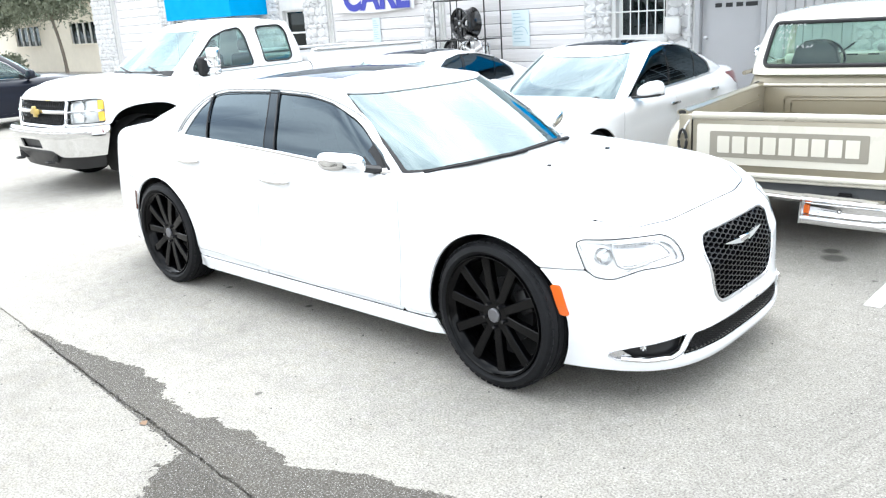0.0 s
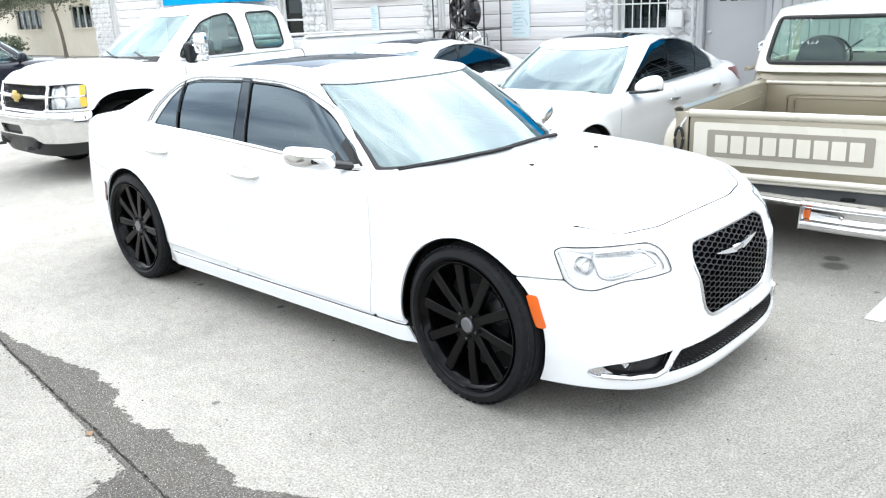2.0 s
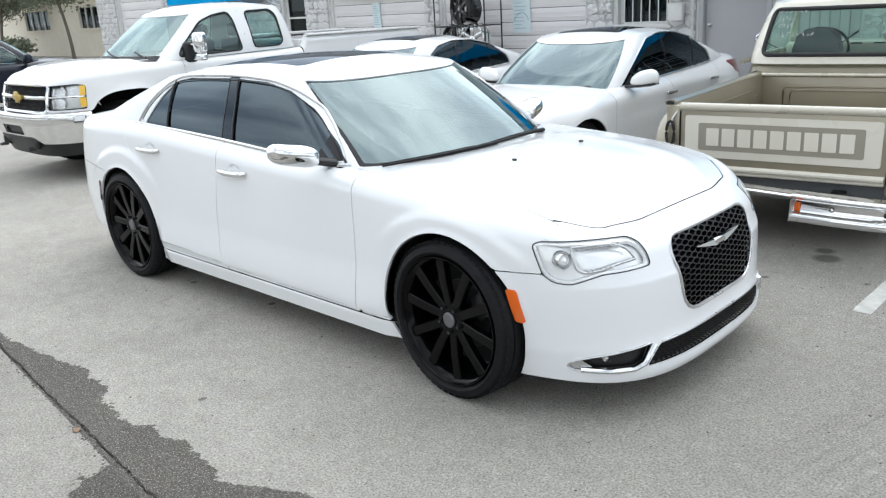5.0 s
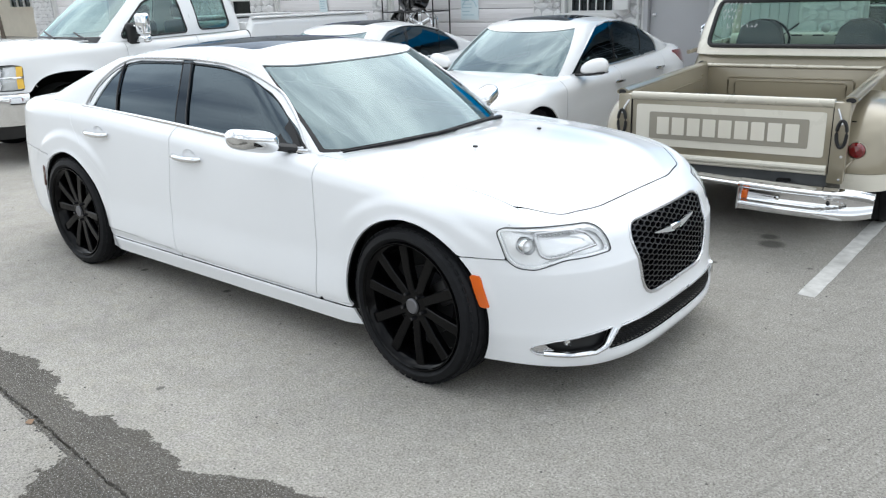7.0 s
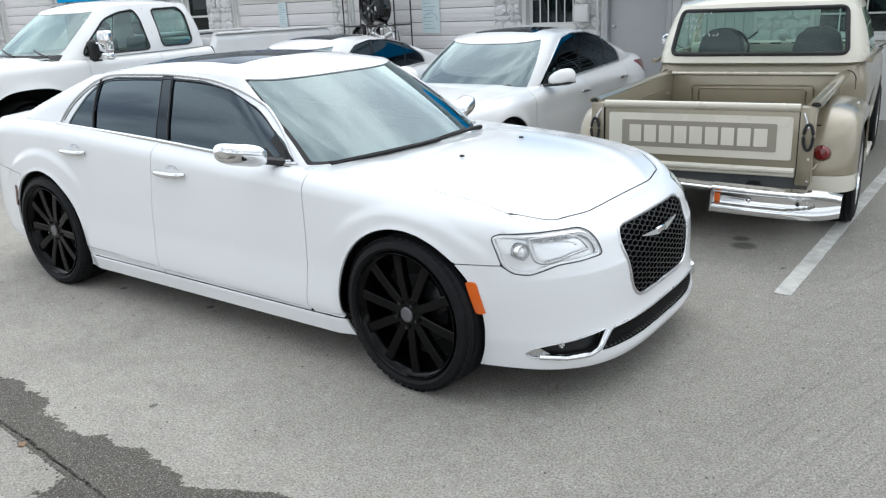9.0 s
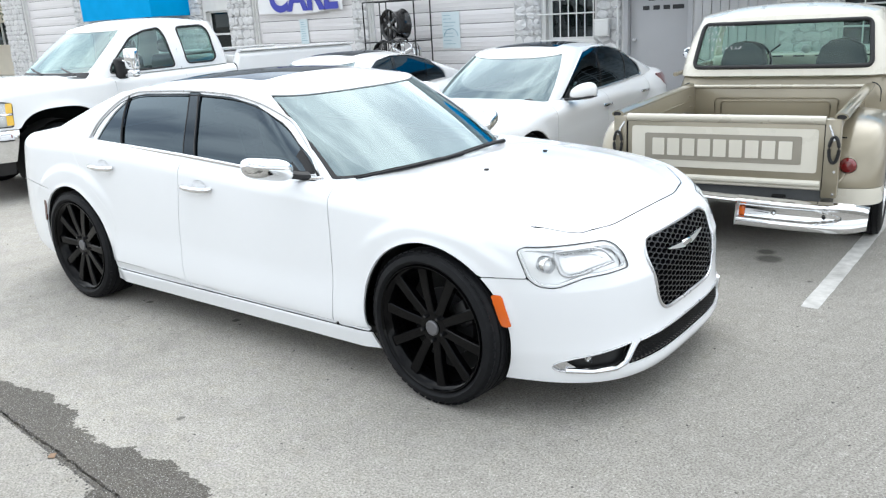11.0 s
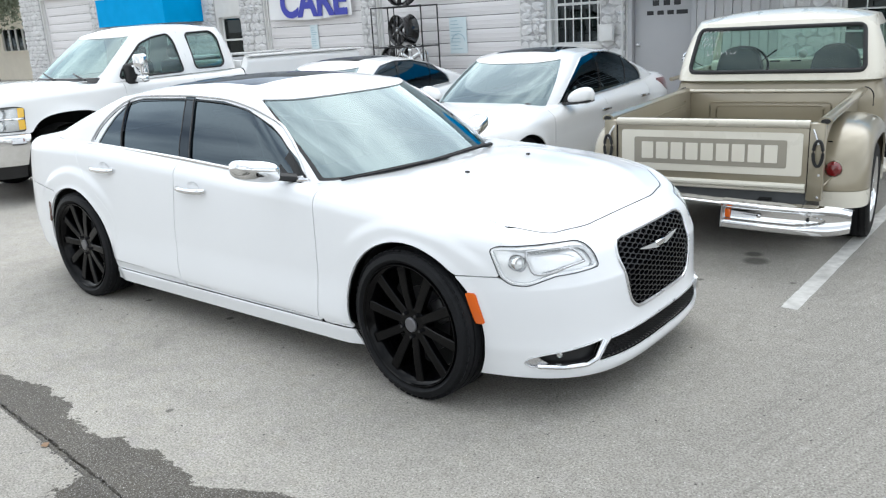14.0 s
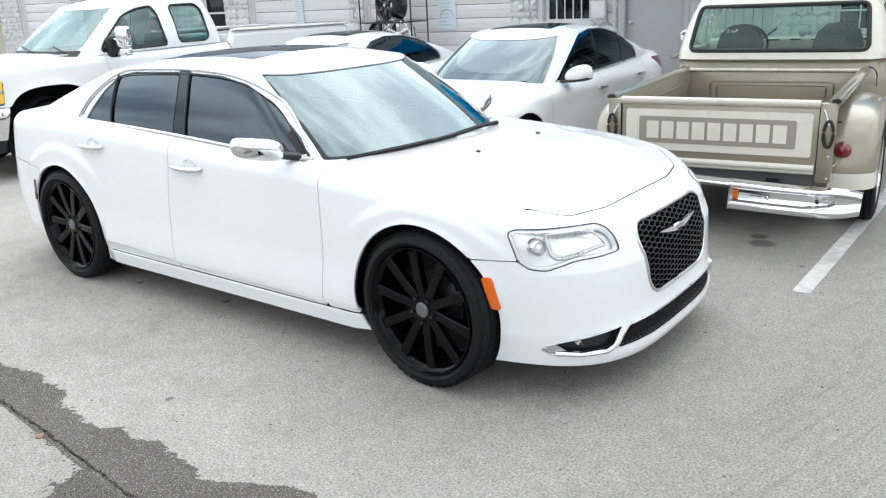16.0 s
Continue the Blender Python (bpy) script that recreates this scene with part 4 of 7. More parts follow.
        v, f = grid(n, m, vals)
        f = f + [(i * m + m - 1, (i + 1) * m + m - 1, (i + 1) * m, i * m) for i in range(n - 1)]
        m = part("door_mirror", (v, f if s < 0 else [q[::-1] for q in f]), CHROME, car, "chrome door mirror on a black foot", pose(0.612 if s > 0 else 0.535, -s * (1.03 if s > 0 else 0.965), 1.074 if s > 0 else 1.035, 0, 0, 0), angle=60)
        part("mirror_foot", sweep([(0.05, s * 0.225, -0.075), (0.03, s * 0.14, -0.055), (0.0, s * 0.06, -0.035)], [0.034, 0.030, 0.036], 10, flat=0.7), BLACK, m)
        sail = [(0.50, 1.005), (0.735, 0.985), (0.56, 1.125)]
        part("mirror_sail", thick(([cab.side(a, b, -s) + Vector((0, -0.008 * s, 0)) for a, b in sail], [(0, 1, 2) if s > 0 else (2, 1, 0)]), 0.01), BLACK, car)
        # wheel wells and wheels
        for xw in (WB, -WB):
            well = [(0.43 * math.cos(a), y, 0.43 * math.sin(a)) for a in np.linspace(-0.45, math.pi + 0.45, 28) for y in (0.055, 0.34)]
            f = [(2 * k, 2 * k + 1, 2 * k + 3, 2 * k + 2) for k in range(27)] + [tuple(range(1, 56, 2))]
            part("wheel_well", ([(x, y * s, z) for x, y, z in well], f), DARK, car, at=pose(xw, -s * 0.90, R))
            wheel(car, "wheel", pose(xw, -s * 0.826, R, 0, 0, (0 if s > 0 else 180) - (3.5 if xw > 0 else 0)), R, 0.25, 0.300, 10, WHEELB, 0.034, 5, 0.003, CAPGREY, label="black ten-spoke alloy wheel", phase=0.78 if xw > 0 else 0.56)
    # wipers
    for pts in (((1.015, 0.06, 0.992), (1.01, -0.1, 0.990), (0.975, -0.40, 0.990), (0.905, -0.70, 0.986)), ((0.965, 0.56, 0.985), (0.985, 0.45, 0.993), (1.005, 0.30, 0.998), (1.02, -0.04, 0.990))):
        arm = part("wiper", sweep(pts, [0.017, 0.015, 0.012, 0.008], 6, flat=0.8), RUBBER, car, "black wiper resting on the screen")
        part("wiper_blade", sweep([(x - 0.012, y, z + 0.006) for x, y, z in pts[1:]], 0.005, 6), RUBBER, arm)
    part("floor_pan", box(-2.3, -0.78, 0.20, 2.1, 0.78, 0.24), DARK, car)
    # tail lamps, rear marker
    for s in (1, -1):
        tl = rounded([(L - 0.72, 0.66), (L - 0.60, 0.66), (L - 0.60, 0.98), (L - 0.74, 0.99)], 0.03)
        tl = tl if s > 0 else mirrored(tl)
        part("tail_lamp", thick(shifted(clip(wall, poly_dist(tl)(wall[0][:, 3], wall[0][:, 2])), -0.006), 0.012), RED, car, "red tail lamp")
    return car, sh, cab


def shifted_bar(shell, outline, radius, inset):
    pts = np.array(outline)
    tt = np.linspace(0, len(pts) - 1, 24)
    l, z = pchip(tt, range(len(pts)), pts[:, 0]), pchip(tt, range(len(pts)), pts[:, 1])
    p = shell.at(l, z)
    return sweep(p - np.stack([np.full(24, inset), -np.sign(p[:, 1]) * inset * -0.5, 0 * l], -1), radius, 8)


# ---- ground ----
def ground_material():
    m = material("worn_pavement", (0.36, 0.355, 0.34), 0.88, bump=0.5, bump_scale=110)
    n, l = m.node_tree.nodes, m.node_tree.links
    b = n["Principled BSDF"]
    geo = n.new("ShaderNodeNewGeometry")

    def tex(kind, scale, detail=4, **kw):
        t = n.new("ShaderNodeTex" + kind)
        t.inputs["Scale"].default_value = scale
        if "Detail" in t.inputs:
            t.inputs["Detail"].default_value = detail
        l.new(geo.outputs["Position"], t.inputs["Vector"])
        return t

    def mixed(fac, a, c2, mode="MIX"):
        x = n.new("ShaderNodeMix")
        x.data_type, x.blend_type = "RGBA", mode
        for sock, val in ((x.inputs[0], fac), (x.inputs[6], a), (x.inputs[7], c2)):
            if isinstance(val, (tuple, float)):
                sock.default_value = (*val, 1) if isinstance(val, tuple) else val
            else:
                l.new(val, sock)
        return x.outputs[2]

    def ramp(src, lo, hi, a=0.0, c2=1.0):
        r = n.new("ShaderNodeMapRange")
        for k, v in zip(("From Min", "From Max", "To Min", "To Max"), (lo, hi, a, c2)):
            r.inputs[k].default_value = v
        l.new(src, r.inputs["Value"])
        return r.outputs["Result"]

    def math_node(op, a, c2):
        x = n.new("ShaderNodeMath")
        x.operation = op
        for sock, val in zip(x.inputs, (a, c2)):
            if isinstance(val, float):
                sock.default_value = val
            else:
                l.new(val, sock)
        return x.outputs[0]

    patch = tex("Noise", 0.9, 5)
    mottle = tex("Noise", 5.0, 6)
    stones = tex("Voronoi", 115.0)
    grit = tex("Noise", 105.0, 5)
    base = mixed(ramp(patch.outputs["Fac"], 0.35, 0.68), (0.55, 0.522, 0.474), (0.70, 0.664, 0.60))
    base = mixed(ramp(mottle.outputs["Fac"], 0.40, 0.64, 0.0, 0.45), base, (0.70, 0.665, 0.605))
    dirt = tex("Noise", 1.7, 8)
    base = mixed(ramp(dirt.outputs["Fac"], 0.54, 0.75, 0.0, 0.40), base, (0.44, 0.418, 0.384))
    smear = tex("Noise", 22.0, 5)
    base = mixed(ramp(smear.outputs["Fac"], 0.45, 0.70, 0.0, 0.30), base, (0.50, 0.477, 0.437))
    # pale worn cement showing in spots, and a faint violet or ochre cast from place to place
    worn = tex("Noise", 3.1, 9)
    base = mixed(ramp(worn.outputs["Fac"], 0.58, 0.70, 0.0, 0.18), base, (0.80, 0.76, 0.695))
    cast = tex("Noise", 9.0, 3)
    base = mixed(ramp(cast.outputs["Fac"], 0.55, 0.75, 0.0, 0.6), base, mixed(1.0, base, (0.97, 0.95, 1.03), "MULTIPLY"))
    base = mixed(ramp(cast.outputs["Fac"], 0.45, 0.25, 0.0, 0.6), base, mixed(1.0, base, (1.02, 1.0, 0.93), "MULTIPLY"))
    # dimmer light towards +x is put into the base colour, broken by noise
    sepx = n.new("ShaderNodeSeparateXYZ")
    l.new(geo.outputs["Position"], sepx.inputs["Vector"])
    light_falloff = ramp(math_node("ADD", sepx.outputs["X"], ramp(patch.outputs["Fac"], 0.3, 0.7, -0.8, 0.8)), 0.6, 3.0, 0.0, 0.88)
    base = mixed(light_falloff, base, (0.40, 0.382, 0.349))
    # blotches of wear over the pavement
    blotch = tex("Noise", 12.0, 7)
    base = mixed(ramp(blotch.outputs["Fac"], 0.52, 0.70, 0.0, 0.22), base, (0.29, 0.277, 0.253))
    base = mixed(ramp(blotch.outputs["Fac"], 0.44, 0.30, 0.0, 0.20), base, (0.72, 0.69, 0.637))
    # long scrapes that run away past the stalls
    turn = n.new("ShaderNodeMapping")
    turn.inputs["Rotation"].default_value = (0, 0, radians(-75))
    l.new(geo.outputs["Position"], turn.inputs["Vector"])
    pull = n.new("ShaderNodeMapping")
    pull.inputs["Scale"].default_value = (0.9, 26.0, 1.0)
    l.new(turn.outputs["Vector"], pull.inputs["Vector"])
    scrape = n.new("ShaderNodeTexNoise")
    scrape.inputs["Scale"].default_value, scrape.inputs["Detail"].default_value = 1.0, 4
    l.new(pull.outputs["Vector"], scrape.inputs["Vector"])
    near = math_node("MULTIPLY", ramp(sepx.outputs["X"], 2.7, 3.1), ramp(sepx.outputs["X"], 3.7, 3.4))
    base = mixed(math_node("MULTIPLY", ramp(scrape.outputs["Fac"], 0.52, 0.66, 0.0, 0.4), near), base, (0.27, 0.257, 0.237))
    cell = n.new("ShaderNodeSeparateColor")
    l.new(stones.outputs["Color"], cell.inputs["Color"])
    # aggregate: every stone has its own tone, with pale flecks and dark pits
    base = mixed(ramp(cell.outputs["Blue"], 0.0, 1.0, 0.14, 0.54), base, mixed(1.0, base, (0.34, 0.335, 0.32), "MULTIPLY"))
    base = mixed(ramp(grit.outputs["Fac"], 0.46, 0.62, 0.0, 0.55), base, mixed(1.0, base, (0.32, 0.315, 0.30), "MULTIPLY"))
    fleck = tex("Voronoi", 52.0)
    fleck.voronoi_dimensions = "2D"
    fcell = n.new("ShaderNodeSeparateColor")
    l.new(fleck.outputs["Color"], fcell.inputs["Color"])
    flecks = math_node("MULTIPLY", ramp(fcell.outputs["Green"], 0.84, 0.88), ramp(fleck.outputs["Distance"], 0.40, 0.26))
    base = mixed(math_node("MULTIPLY", flecks, 0.8), base, (0.80, 0.78, 0.74))
    pits = tex("Noise", 46.0, 4)
    base = mixed(ramp(pits.outputs["Fac"], 0.675, 0.72, 0.0, 0.6), base, (0.075, 0.071, 0.063))
    # damp band along the joint: its ragged upper edge, then the patch that has crept under the joint
    sep = n.new("ShaderNodeSeparateXYZ")
    l.new(geo.outputs["Position"], sep.inputs["Vector"])
    ragged, ragged2 = tex("Noise", 12.0, 3), tex("Noise", 42.0, 4)
    wob = math_node("ADD", ramp(ragged.outputs["Fac"], 0.3, 0.7, -0.020, 0.020), ramp(ragged2.outputs["Fac"], 0.3, 0.7, -0.018, 0.018))
    knots = ((-1.6, -2.035), (-1.3, -1.985), (-1.02, -1.99), (-0.8, -1.95), (-0.5, -1.937), (-0.28, -1.89), (-0.1, -1.92), (0.07, -1.915), (0.15, -1.995), (0.30, -2.0), (0.45, -2.03), (0.57, -2.012), (0.64, -1.945), (0.75, -1.995), (0.86, -1.948),
             (1.05, -1.988), (1.15, -1.955), (1.25, -2.028), (1.36, -1.985), (1.44, -1.94), (1.55, -1.885), (1.67, -1.85), (1.74, -1.86), (1.85, -1.81), (2.3, -1.72), (3.4, -1.72))
    rim = n.new("ShaderNodeValToRGB")
    while len(rim.color_ramp.elements) < len(knots):
        rim.color_ramp.elements.new(0.5)
    for el, (kx, ky) in zip(rim.color_ramp.elements, knots):
        el.position = (kx + 1.6) / 5.0
        el.color = (*((ky + 2.1) / 0.4,) * 3, 1)
    l.new(ramp(math_node("ADD", sep.outputs["X"], math_node("MULTIPLY", wob, 1.2)), -1.6, 3.4), rim.inputs["Fac"])
    yy = math_node("ADD", sep.outputs["Y"], wob)
    upper = ramp(math_node("SUBTRACT", yy, ramp(rim.outputs["Color"], 0.0, 1.0, -2.1, -1.7)), 0.004, -0.004)
    jw = math_node("ADD", sep.outputs["Y"], math_node("MULTIPLY", sep.outputs["X"], 0.0945))
    slant = math_node("MULTIPLY", math_node("MAXIMUM", math_node("SUBTRACT", -2.36, sep.outputs["Y"]), 0.0), -1.05)
    spread = ramp(math_node("ADD", math_node("ADD", sep.outputs["X"], slant), math_node("MULTIPLY", wob, 1.6)), 0.785, 0.80)
    below = math_node("MAXIMUM", ramp(jw, -2.170, -2.166), spread)
    wet = math_node("MULTIPLY", math_node("MULTIPLY", upper, below), ramp(sep.outputs["X"], -1.62, -1.5))
    # the damp patch dries out to the sides
    wet = math_node("MULTIPLY", wet, ramp(math_node("ADD", yy, math_node("MULTIPLY", wob, 1.5)), -2.96, -2.93))
    wet = math_node("MULTIPLY", wet, ramp(math_node("ADD", sep.outputs["X"], math_node("MULTIPLY", wob, 3.0)), 3.3, 3.24))
    soaked = mixed(1.0, base, (0.385, 0.377, 0.370), "MULTIPLY")
    soaked = mixed(ramp(cell.outputs["Blue"], 0.2, 0.9, 0.0, 0.45), soaked, mixed(1.0, soaked, (0.40, 0.385, 0.36), "MULTIPLY"))
    chip = tex("Voronoi", 88.0)
    chip.voronoi_dimensions = "2D"
    ccell = n.new("ShaderNodeSeparateColor")
    l.new(chip.outputs["Color"], ccell.inputs["Color"])
    chips = math_node("MULTIPLY", ramp(ccell.outputs["Red"], 0.52, 0.66), ramp(chip.outputs["Distance"], 0.58, 0.36))
    soaked = mixed(math_node("MULTIPLY", chips, 0.75), soaked, (0.54, 0.53, 0.51))
    soaked = mixed(math_node("MULTIPLY", flecks, 0.95), soaked, (0.78, 0.77, 0.75))
    base = mixed(wet, base, soaked)
    # the slab beyond the joint is a little darker
    base = mixed(ramp(jw, -2.166, -2.170, 0.0, 0.24), base, mixed(1.0, base, (0.3, 0.3, 0.3), "MULTIPLY"))
    # oil drips behind the pickup
    for ox, oy, rr in ((2.195, 1.985, 0.085), (2.13, 2.14, 0.06), (2.55, 1.62, 0.02), (2.02, 1.42, 0.022), (0.584, -1.682, 0.017), (-1.048, -0.78, 0.024), (-0.231, -0.706, 0.022)):
        d = n.new("ShaderNodeVectorMath")
        d.operation = "DISTANCE"
        d.inputs[1].default_value = (ox, oy, 0)
        l.new(geo.outputs["Position"], d.inputs[0])
        spot = ramp(math_node("ADD", d.outputs["Value"], math_node("MULTIPLY", wob, 0.25)), rr * 1.25, rr * 0.7, 0.0, 0.72)
        base = mixed(spot, base, (0.07, 0.066, 0.06))
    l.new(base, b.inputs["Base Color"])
    b.inputs["Specular IOR Level"].default_value = 0.15
    l.new(ramp(wet, 0.0, 1.0, 0.92, 0.8), b.inputs["Roughness"])
    hgt = math_node("ADD", math_node("MULTIPLY", stones.outputs["Distance"], -1.0), math_node("MULTIPLY", grit.outputs["Fac"], 0.6))
    for nd in n:
        if nd.type == "BUMP":
            l.new(hgt, nd.inputs["Height"])
            nd.inputs["Distance"].default_value, nd.inputs["Strength"].default_value = 0.004, 0.4
    return m


PAVE = ground_material()


def build_ground():
    """One sheet to the horizon, with a sunken joint that runs past the saloon."""
    slope = math.atan(-0.0945)
    us = np.r_[-900, -300, -100, -40, -20, -10, np.linspace(-6, 5, 441), 10, 20, 40, 100, 300, 900]
    ws = np.array([-900, -200, -40, -8, -3, -1, -0.008, -0.0035, 0.0035, 0.008, 1, 3, 8, 40, 200, 900])
    rng = np.random.default_rng(4)
    jit = np.cumsum(rng.normal(0, 0.0012, len(us)))
    jit -= np.linspace(0, jit[-1], len(us))
    vals = np.zeros((len(us), len(ws), 3))
    for i, u in enumerate(us):
        for j, w in enumerate(ws):
            ww = w + (jit[i] + rng.normal(0, 0.0034) if abs(w) < 0.02 else 0)
            vals[i, j] = (u * math.cos(slope) - ww * math.sin(slope), -2.165 + u * math.sin(slope) + ww * math.cos(slope), -0.014 if abs(w) < 0.005 else 0.0)
    v, f = grid(len(us), len(ws), vals)
    ob = new("ground", make_mesh("ground", v, f, PAVE, False))
    tagged(ob, "worn light grey parking lot pavement with a damp joint", "ground", kind="structure")


build_ground()


def grit_on_ground():
    """Loose chips and small dark pits on the pavement near the saloon."""
    rng = np.random.default_rng(21)
    v, f = [], []
    for _ in range(420):
        x, y, r = rng.uniform(-4, 4.2), rng.uniform(-3.2, 2.6), rng.uniform(0.003, 0.009)
        k, a0, o = 6, rng.uniform(0, 6), len(v)
        v += [(x + r * rng.uniform(0.6, 1.1) * math.cos(a0 + 6.283 * i / k), y + r * rng.uniform(0.6, 1.1) * math.sin(a0 + 6.283 * i / k), 0.0) for i in range(k)] + [(x, y, r * 0.45)]
        f += [(o + i, o + (i + 1) % k, o + k) for i in range(k)]
    # crumbs along the joint
    for _ in range(240):
        x, r = rng.uniform(-1.8, 2.4), rng.uniform(0.003, 0.010)
        y = -2.165 - 0.0945 * x + rng.normal(0, 0.018)
        k, a0, o = 6, rng.uniform(0, 6), len(v)
        v += [(x + r * rng.uniform(0.6, 1.2) * math.cos(a0 + 6.283 * i / k), y + r * rng.uniform(0.5, 1.0) * math.sin(a0 + 6.283 * i / k), 0.0) for i in range(k)] + [(x, y, r * 0.5)]
        f += [(o + i, o + (i + 1) % k, o + k) for i in range(k)]
    ob = part("loose_grit", (v, f), material("dark_grit", (0.09, 0.085, 0.08), 0.9, vary=0.5, scale=9), None, smooth=False)
    tagged(ob, "scattered dark stone chips on the pavement", "grit", kind="stuff")


grit_on_ground()
lf = part("fallen_leaf", ([(0.36, -2.2, 0.002), (0.39, -2.23, 0.008), (0.42, -2.215, 0.004), (0.40, -2.19, 0.012)], [(0, 1, 2, 3)]), material("dry_brown_leaf", (0.25, 0.155, 0.09), 0.7, vary=0.3), None)
tagged(lf, "small dry reddish-brown leaf lying on the pavement", "leaf")
LINEPAINT = material("worn_line_paint", (0.60, 0.59, 0.56), 0.8, vary=0.35, scale=14, bump=0.2, bump_scale=120, second=(0.36, 0.35, 0.33))


def stall_line(x, y0, y1):
    rng = np.random.default_rng(int(abs(x) * 100))
    n = 60
    v, f = [], []
    for i in range(n + 1):
        y = y0 + (y1 - y0) * i / n
        for dx in (-0.05, 0.05):
            v += [(x + dx + rng.normal(0, 0.0015), y, 0.003)]
    f = [(2 * i, 2 * i + 1, 2 * i + 3, 2 * i + 2) for i in range(n)]
    ob = new("stall_line", make_mesh("stall_line", v, f, LINEPAINT, False))
    tagged(ob, "worn white painted parking stall line", "road marking", "stall lines", "structure")


for sx in (2.665, 0.02, -2.62, -5.26, -7.9):
    stall_line(sx, 1.14, 6.4)



# ---- the other vehicles ----
def wells_and_wheels(car, spots, R, inner_y, rim_r, rim_mat, width=0.22, spokes=10, label="alloy wheel", spoke_w=0.03):
    for x, s in spots:
        well = [((R + 0.05) * math.cos(a), y, (R + 0.05) * math.sin(a)) for a in np.linspace(-0.4, math.pi + 0.4, 20) for y in (0.0, 0.3)]
        f = [(2 * k, 2 * k + 1, 2 * k + 3, 2 * k + 2) for k in range(19)] + [tuple(range(1, 40, 2))]
        part("wheel_well", ([(a, b * s, c) for a, b, c in well], f), DARK, car, at=pose(x, -s * (inner_y + 0.10), R))
        wheel(car, "wheel", pose(x, -s * inner_y, R, 0, 0, 0 if s > 0 else 180), R, width, rim_r, spokes, rim_mat, spoke_w, 5, 0.03, label=label)


def mid_saloon(name, label, paint, at, roof=1.42, glass_side=None, sun_roof=True, detail=True):
    """A mid-size saloon with rounded lines."""
    car = thing(name, label, "car", at)
    glass_side = glass_side or TINT
    R, XF, XR = 0.33, 1.42, -1.43
    arches = [(XF, R, 0.35), (XR, R, 0.35)]

    def creases(x, z):
        """A shoulder line that dips over the doors, haunches over the wheels, tucked-in lower doors."""
        line = 0.80 + 0.03 * np.cos((x + 0.2) * 2.2)
        out = 0.012 * smooth01(line + 0.05, line, z) - 0.020 * smooth01(line - 0.03, line - 0.22, z) * smooth01(1.25, 0.7, np.abs(x))
        for xa in (XF, XR):
            out = out + 0.030 * np.exp(-(((x - xa) / 0.42) ** 4)) * smooth01(0.95, 0.78, z)
        return out

    sh = Shell(2.33, -2.38, 0.885, (1.2, 2.5), (-1.4, 2.7),
               top=((-2.4, 0.95), (-2.0, 0.985), (-1.3, 0.94), (-0.4, 0.895), (0.4, 0.875), (1.0, 0.86), (1.6, 0.81), (2.1, 0.72), (2.35, 0.66)),
               bottom=((-2.4, 0.32), (-1.8, 0.22), (1.7, 0.2), (2.35, 0.2)),
               section=((0.15, -0.06), (0.3, -0.02), (0.55, 0.0), (0.72, -0.012), (0.95, -0.04), (1.05, -0.06)),
               lean=((0.2, 0.04), (0.45, 0.03), (0.7, -0.05)), tail_lean=((0.2, 0.0), (0.6, 0.03), (1.0, -0.08)), roll=0.13, arches=arches, flare=0.02, creases=creases)
    wall = sh.wall(0.035)
    L = sh.length
    lx = lambda x: float(np.interp(-x, -sh.px[60:-60], sh.l[60:-60]))
    arch = lambda c: np.minimum(*(np.hypot(c[:, 0] - a, c[:, 2] - R) - r for a, _, r in arches))
    zs, xs = (lambda c: c[:, 2]), (lambda c: c[:, 0])
    sill = lambda c: zs(c) - 0.27
    s1, s2 = (lambda c: xs(c) - 0.88), (lambda c: xs(c) + 0.22)
    s3 = lambda c: xs(c) - (-1.0 - 0.3 * smooth01(0.5, 0.95, zs(c)))
    tl = rounded([(lx(-1.56), 0.93), (lx(-1.72), 0.80), (lx(-1.86), 0.765), (lx(-2.0), 0.80), (lx(-2.0), 0.92)], 0.03)
    d_tl = lambda c: poly_dist(tl)(np.abs(c[:, 3]), c[:, 2])
    regions = [("front_body", lambda c: np.minimum.reduce([s1(c), arch(c)]), "")]
    for s in (1, -1):
        sd = lambda c, s=s: -s * c[:, 1]
        regions += [("front_door", lambda c, sd=sd: np.minimum.reduce([-s1(c), s2(c), sill(c), sd(c), arch(c)]), ""),
                    ("rear_door", lambda c, sd=sd: np.minimum.reduce([-s2(c), s3(c), sill(c), sd(c), arch(c) - 0.02]), ""),
                    ("sill", lambda c, sd=sd: np.minimum.reduce([-s1(c), -sill(c), sd(c), arch(c), xs(c) + 1.2]), "")]
    regions += [("rear_body", lambda c: np.minimum.reduce([np.maximum(-s3(c), np.where(xs(c) < -0.9, 0.02 - arch(c), -1)), arch(c), -d_tl(c)]), "")]
    body_panels(car, sh, wall, regions, paint)
    # dark sheet behind the skin acts as shade in the panel gaps
    part("inner_body", shifted(clip(wall, arch(wall[0])), 0.02), DARK, car)
    for s in (1, -1):
        o = tl if s > 0 else mirrored(tl)
        part("tail_lamp", thick(shifted(clip(wall, poly_dist(o)(wall[0][:, 3], wall[0][:, 2])), -0.004), 0.02), RED, car, "red tail lamp")
        hl = rounded([(0.5, 0.56), (0.62, 0.66), (1.0, 0.70), (0.95, 0.60), (0.7, 0.54)], 0.03)
        o = hl if s > 0 else mirrored(hl)
        part("headlamp", thick(shifted(clip(wall, poly_dist(o)(wall[0][:, 3], wall[0][:, 2])), -0.004), 0.01), SATIN, car, "headlamp")
    hood = sh.deck(0.0, lx(0.6), 60, 41, crown=((0.5, 0.03), (1.2, 0.055), (1.9, 0.04), (2.34, 0.0)), ridge=0.006)
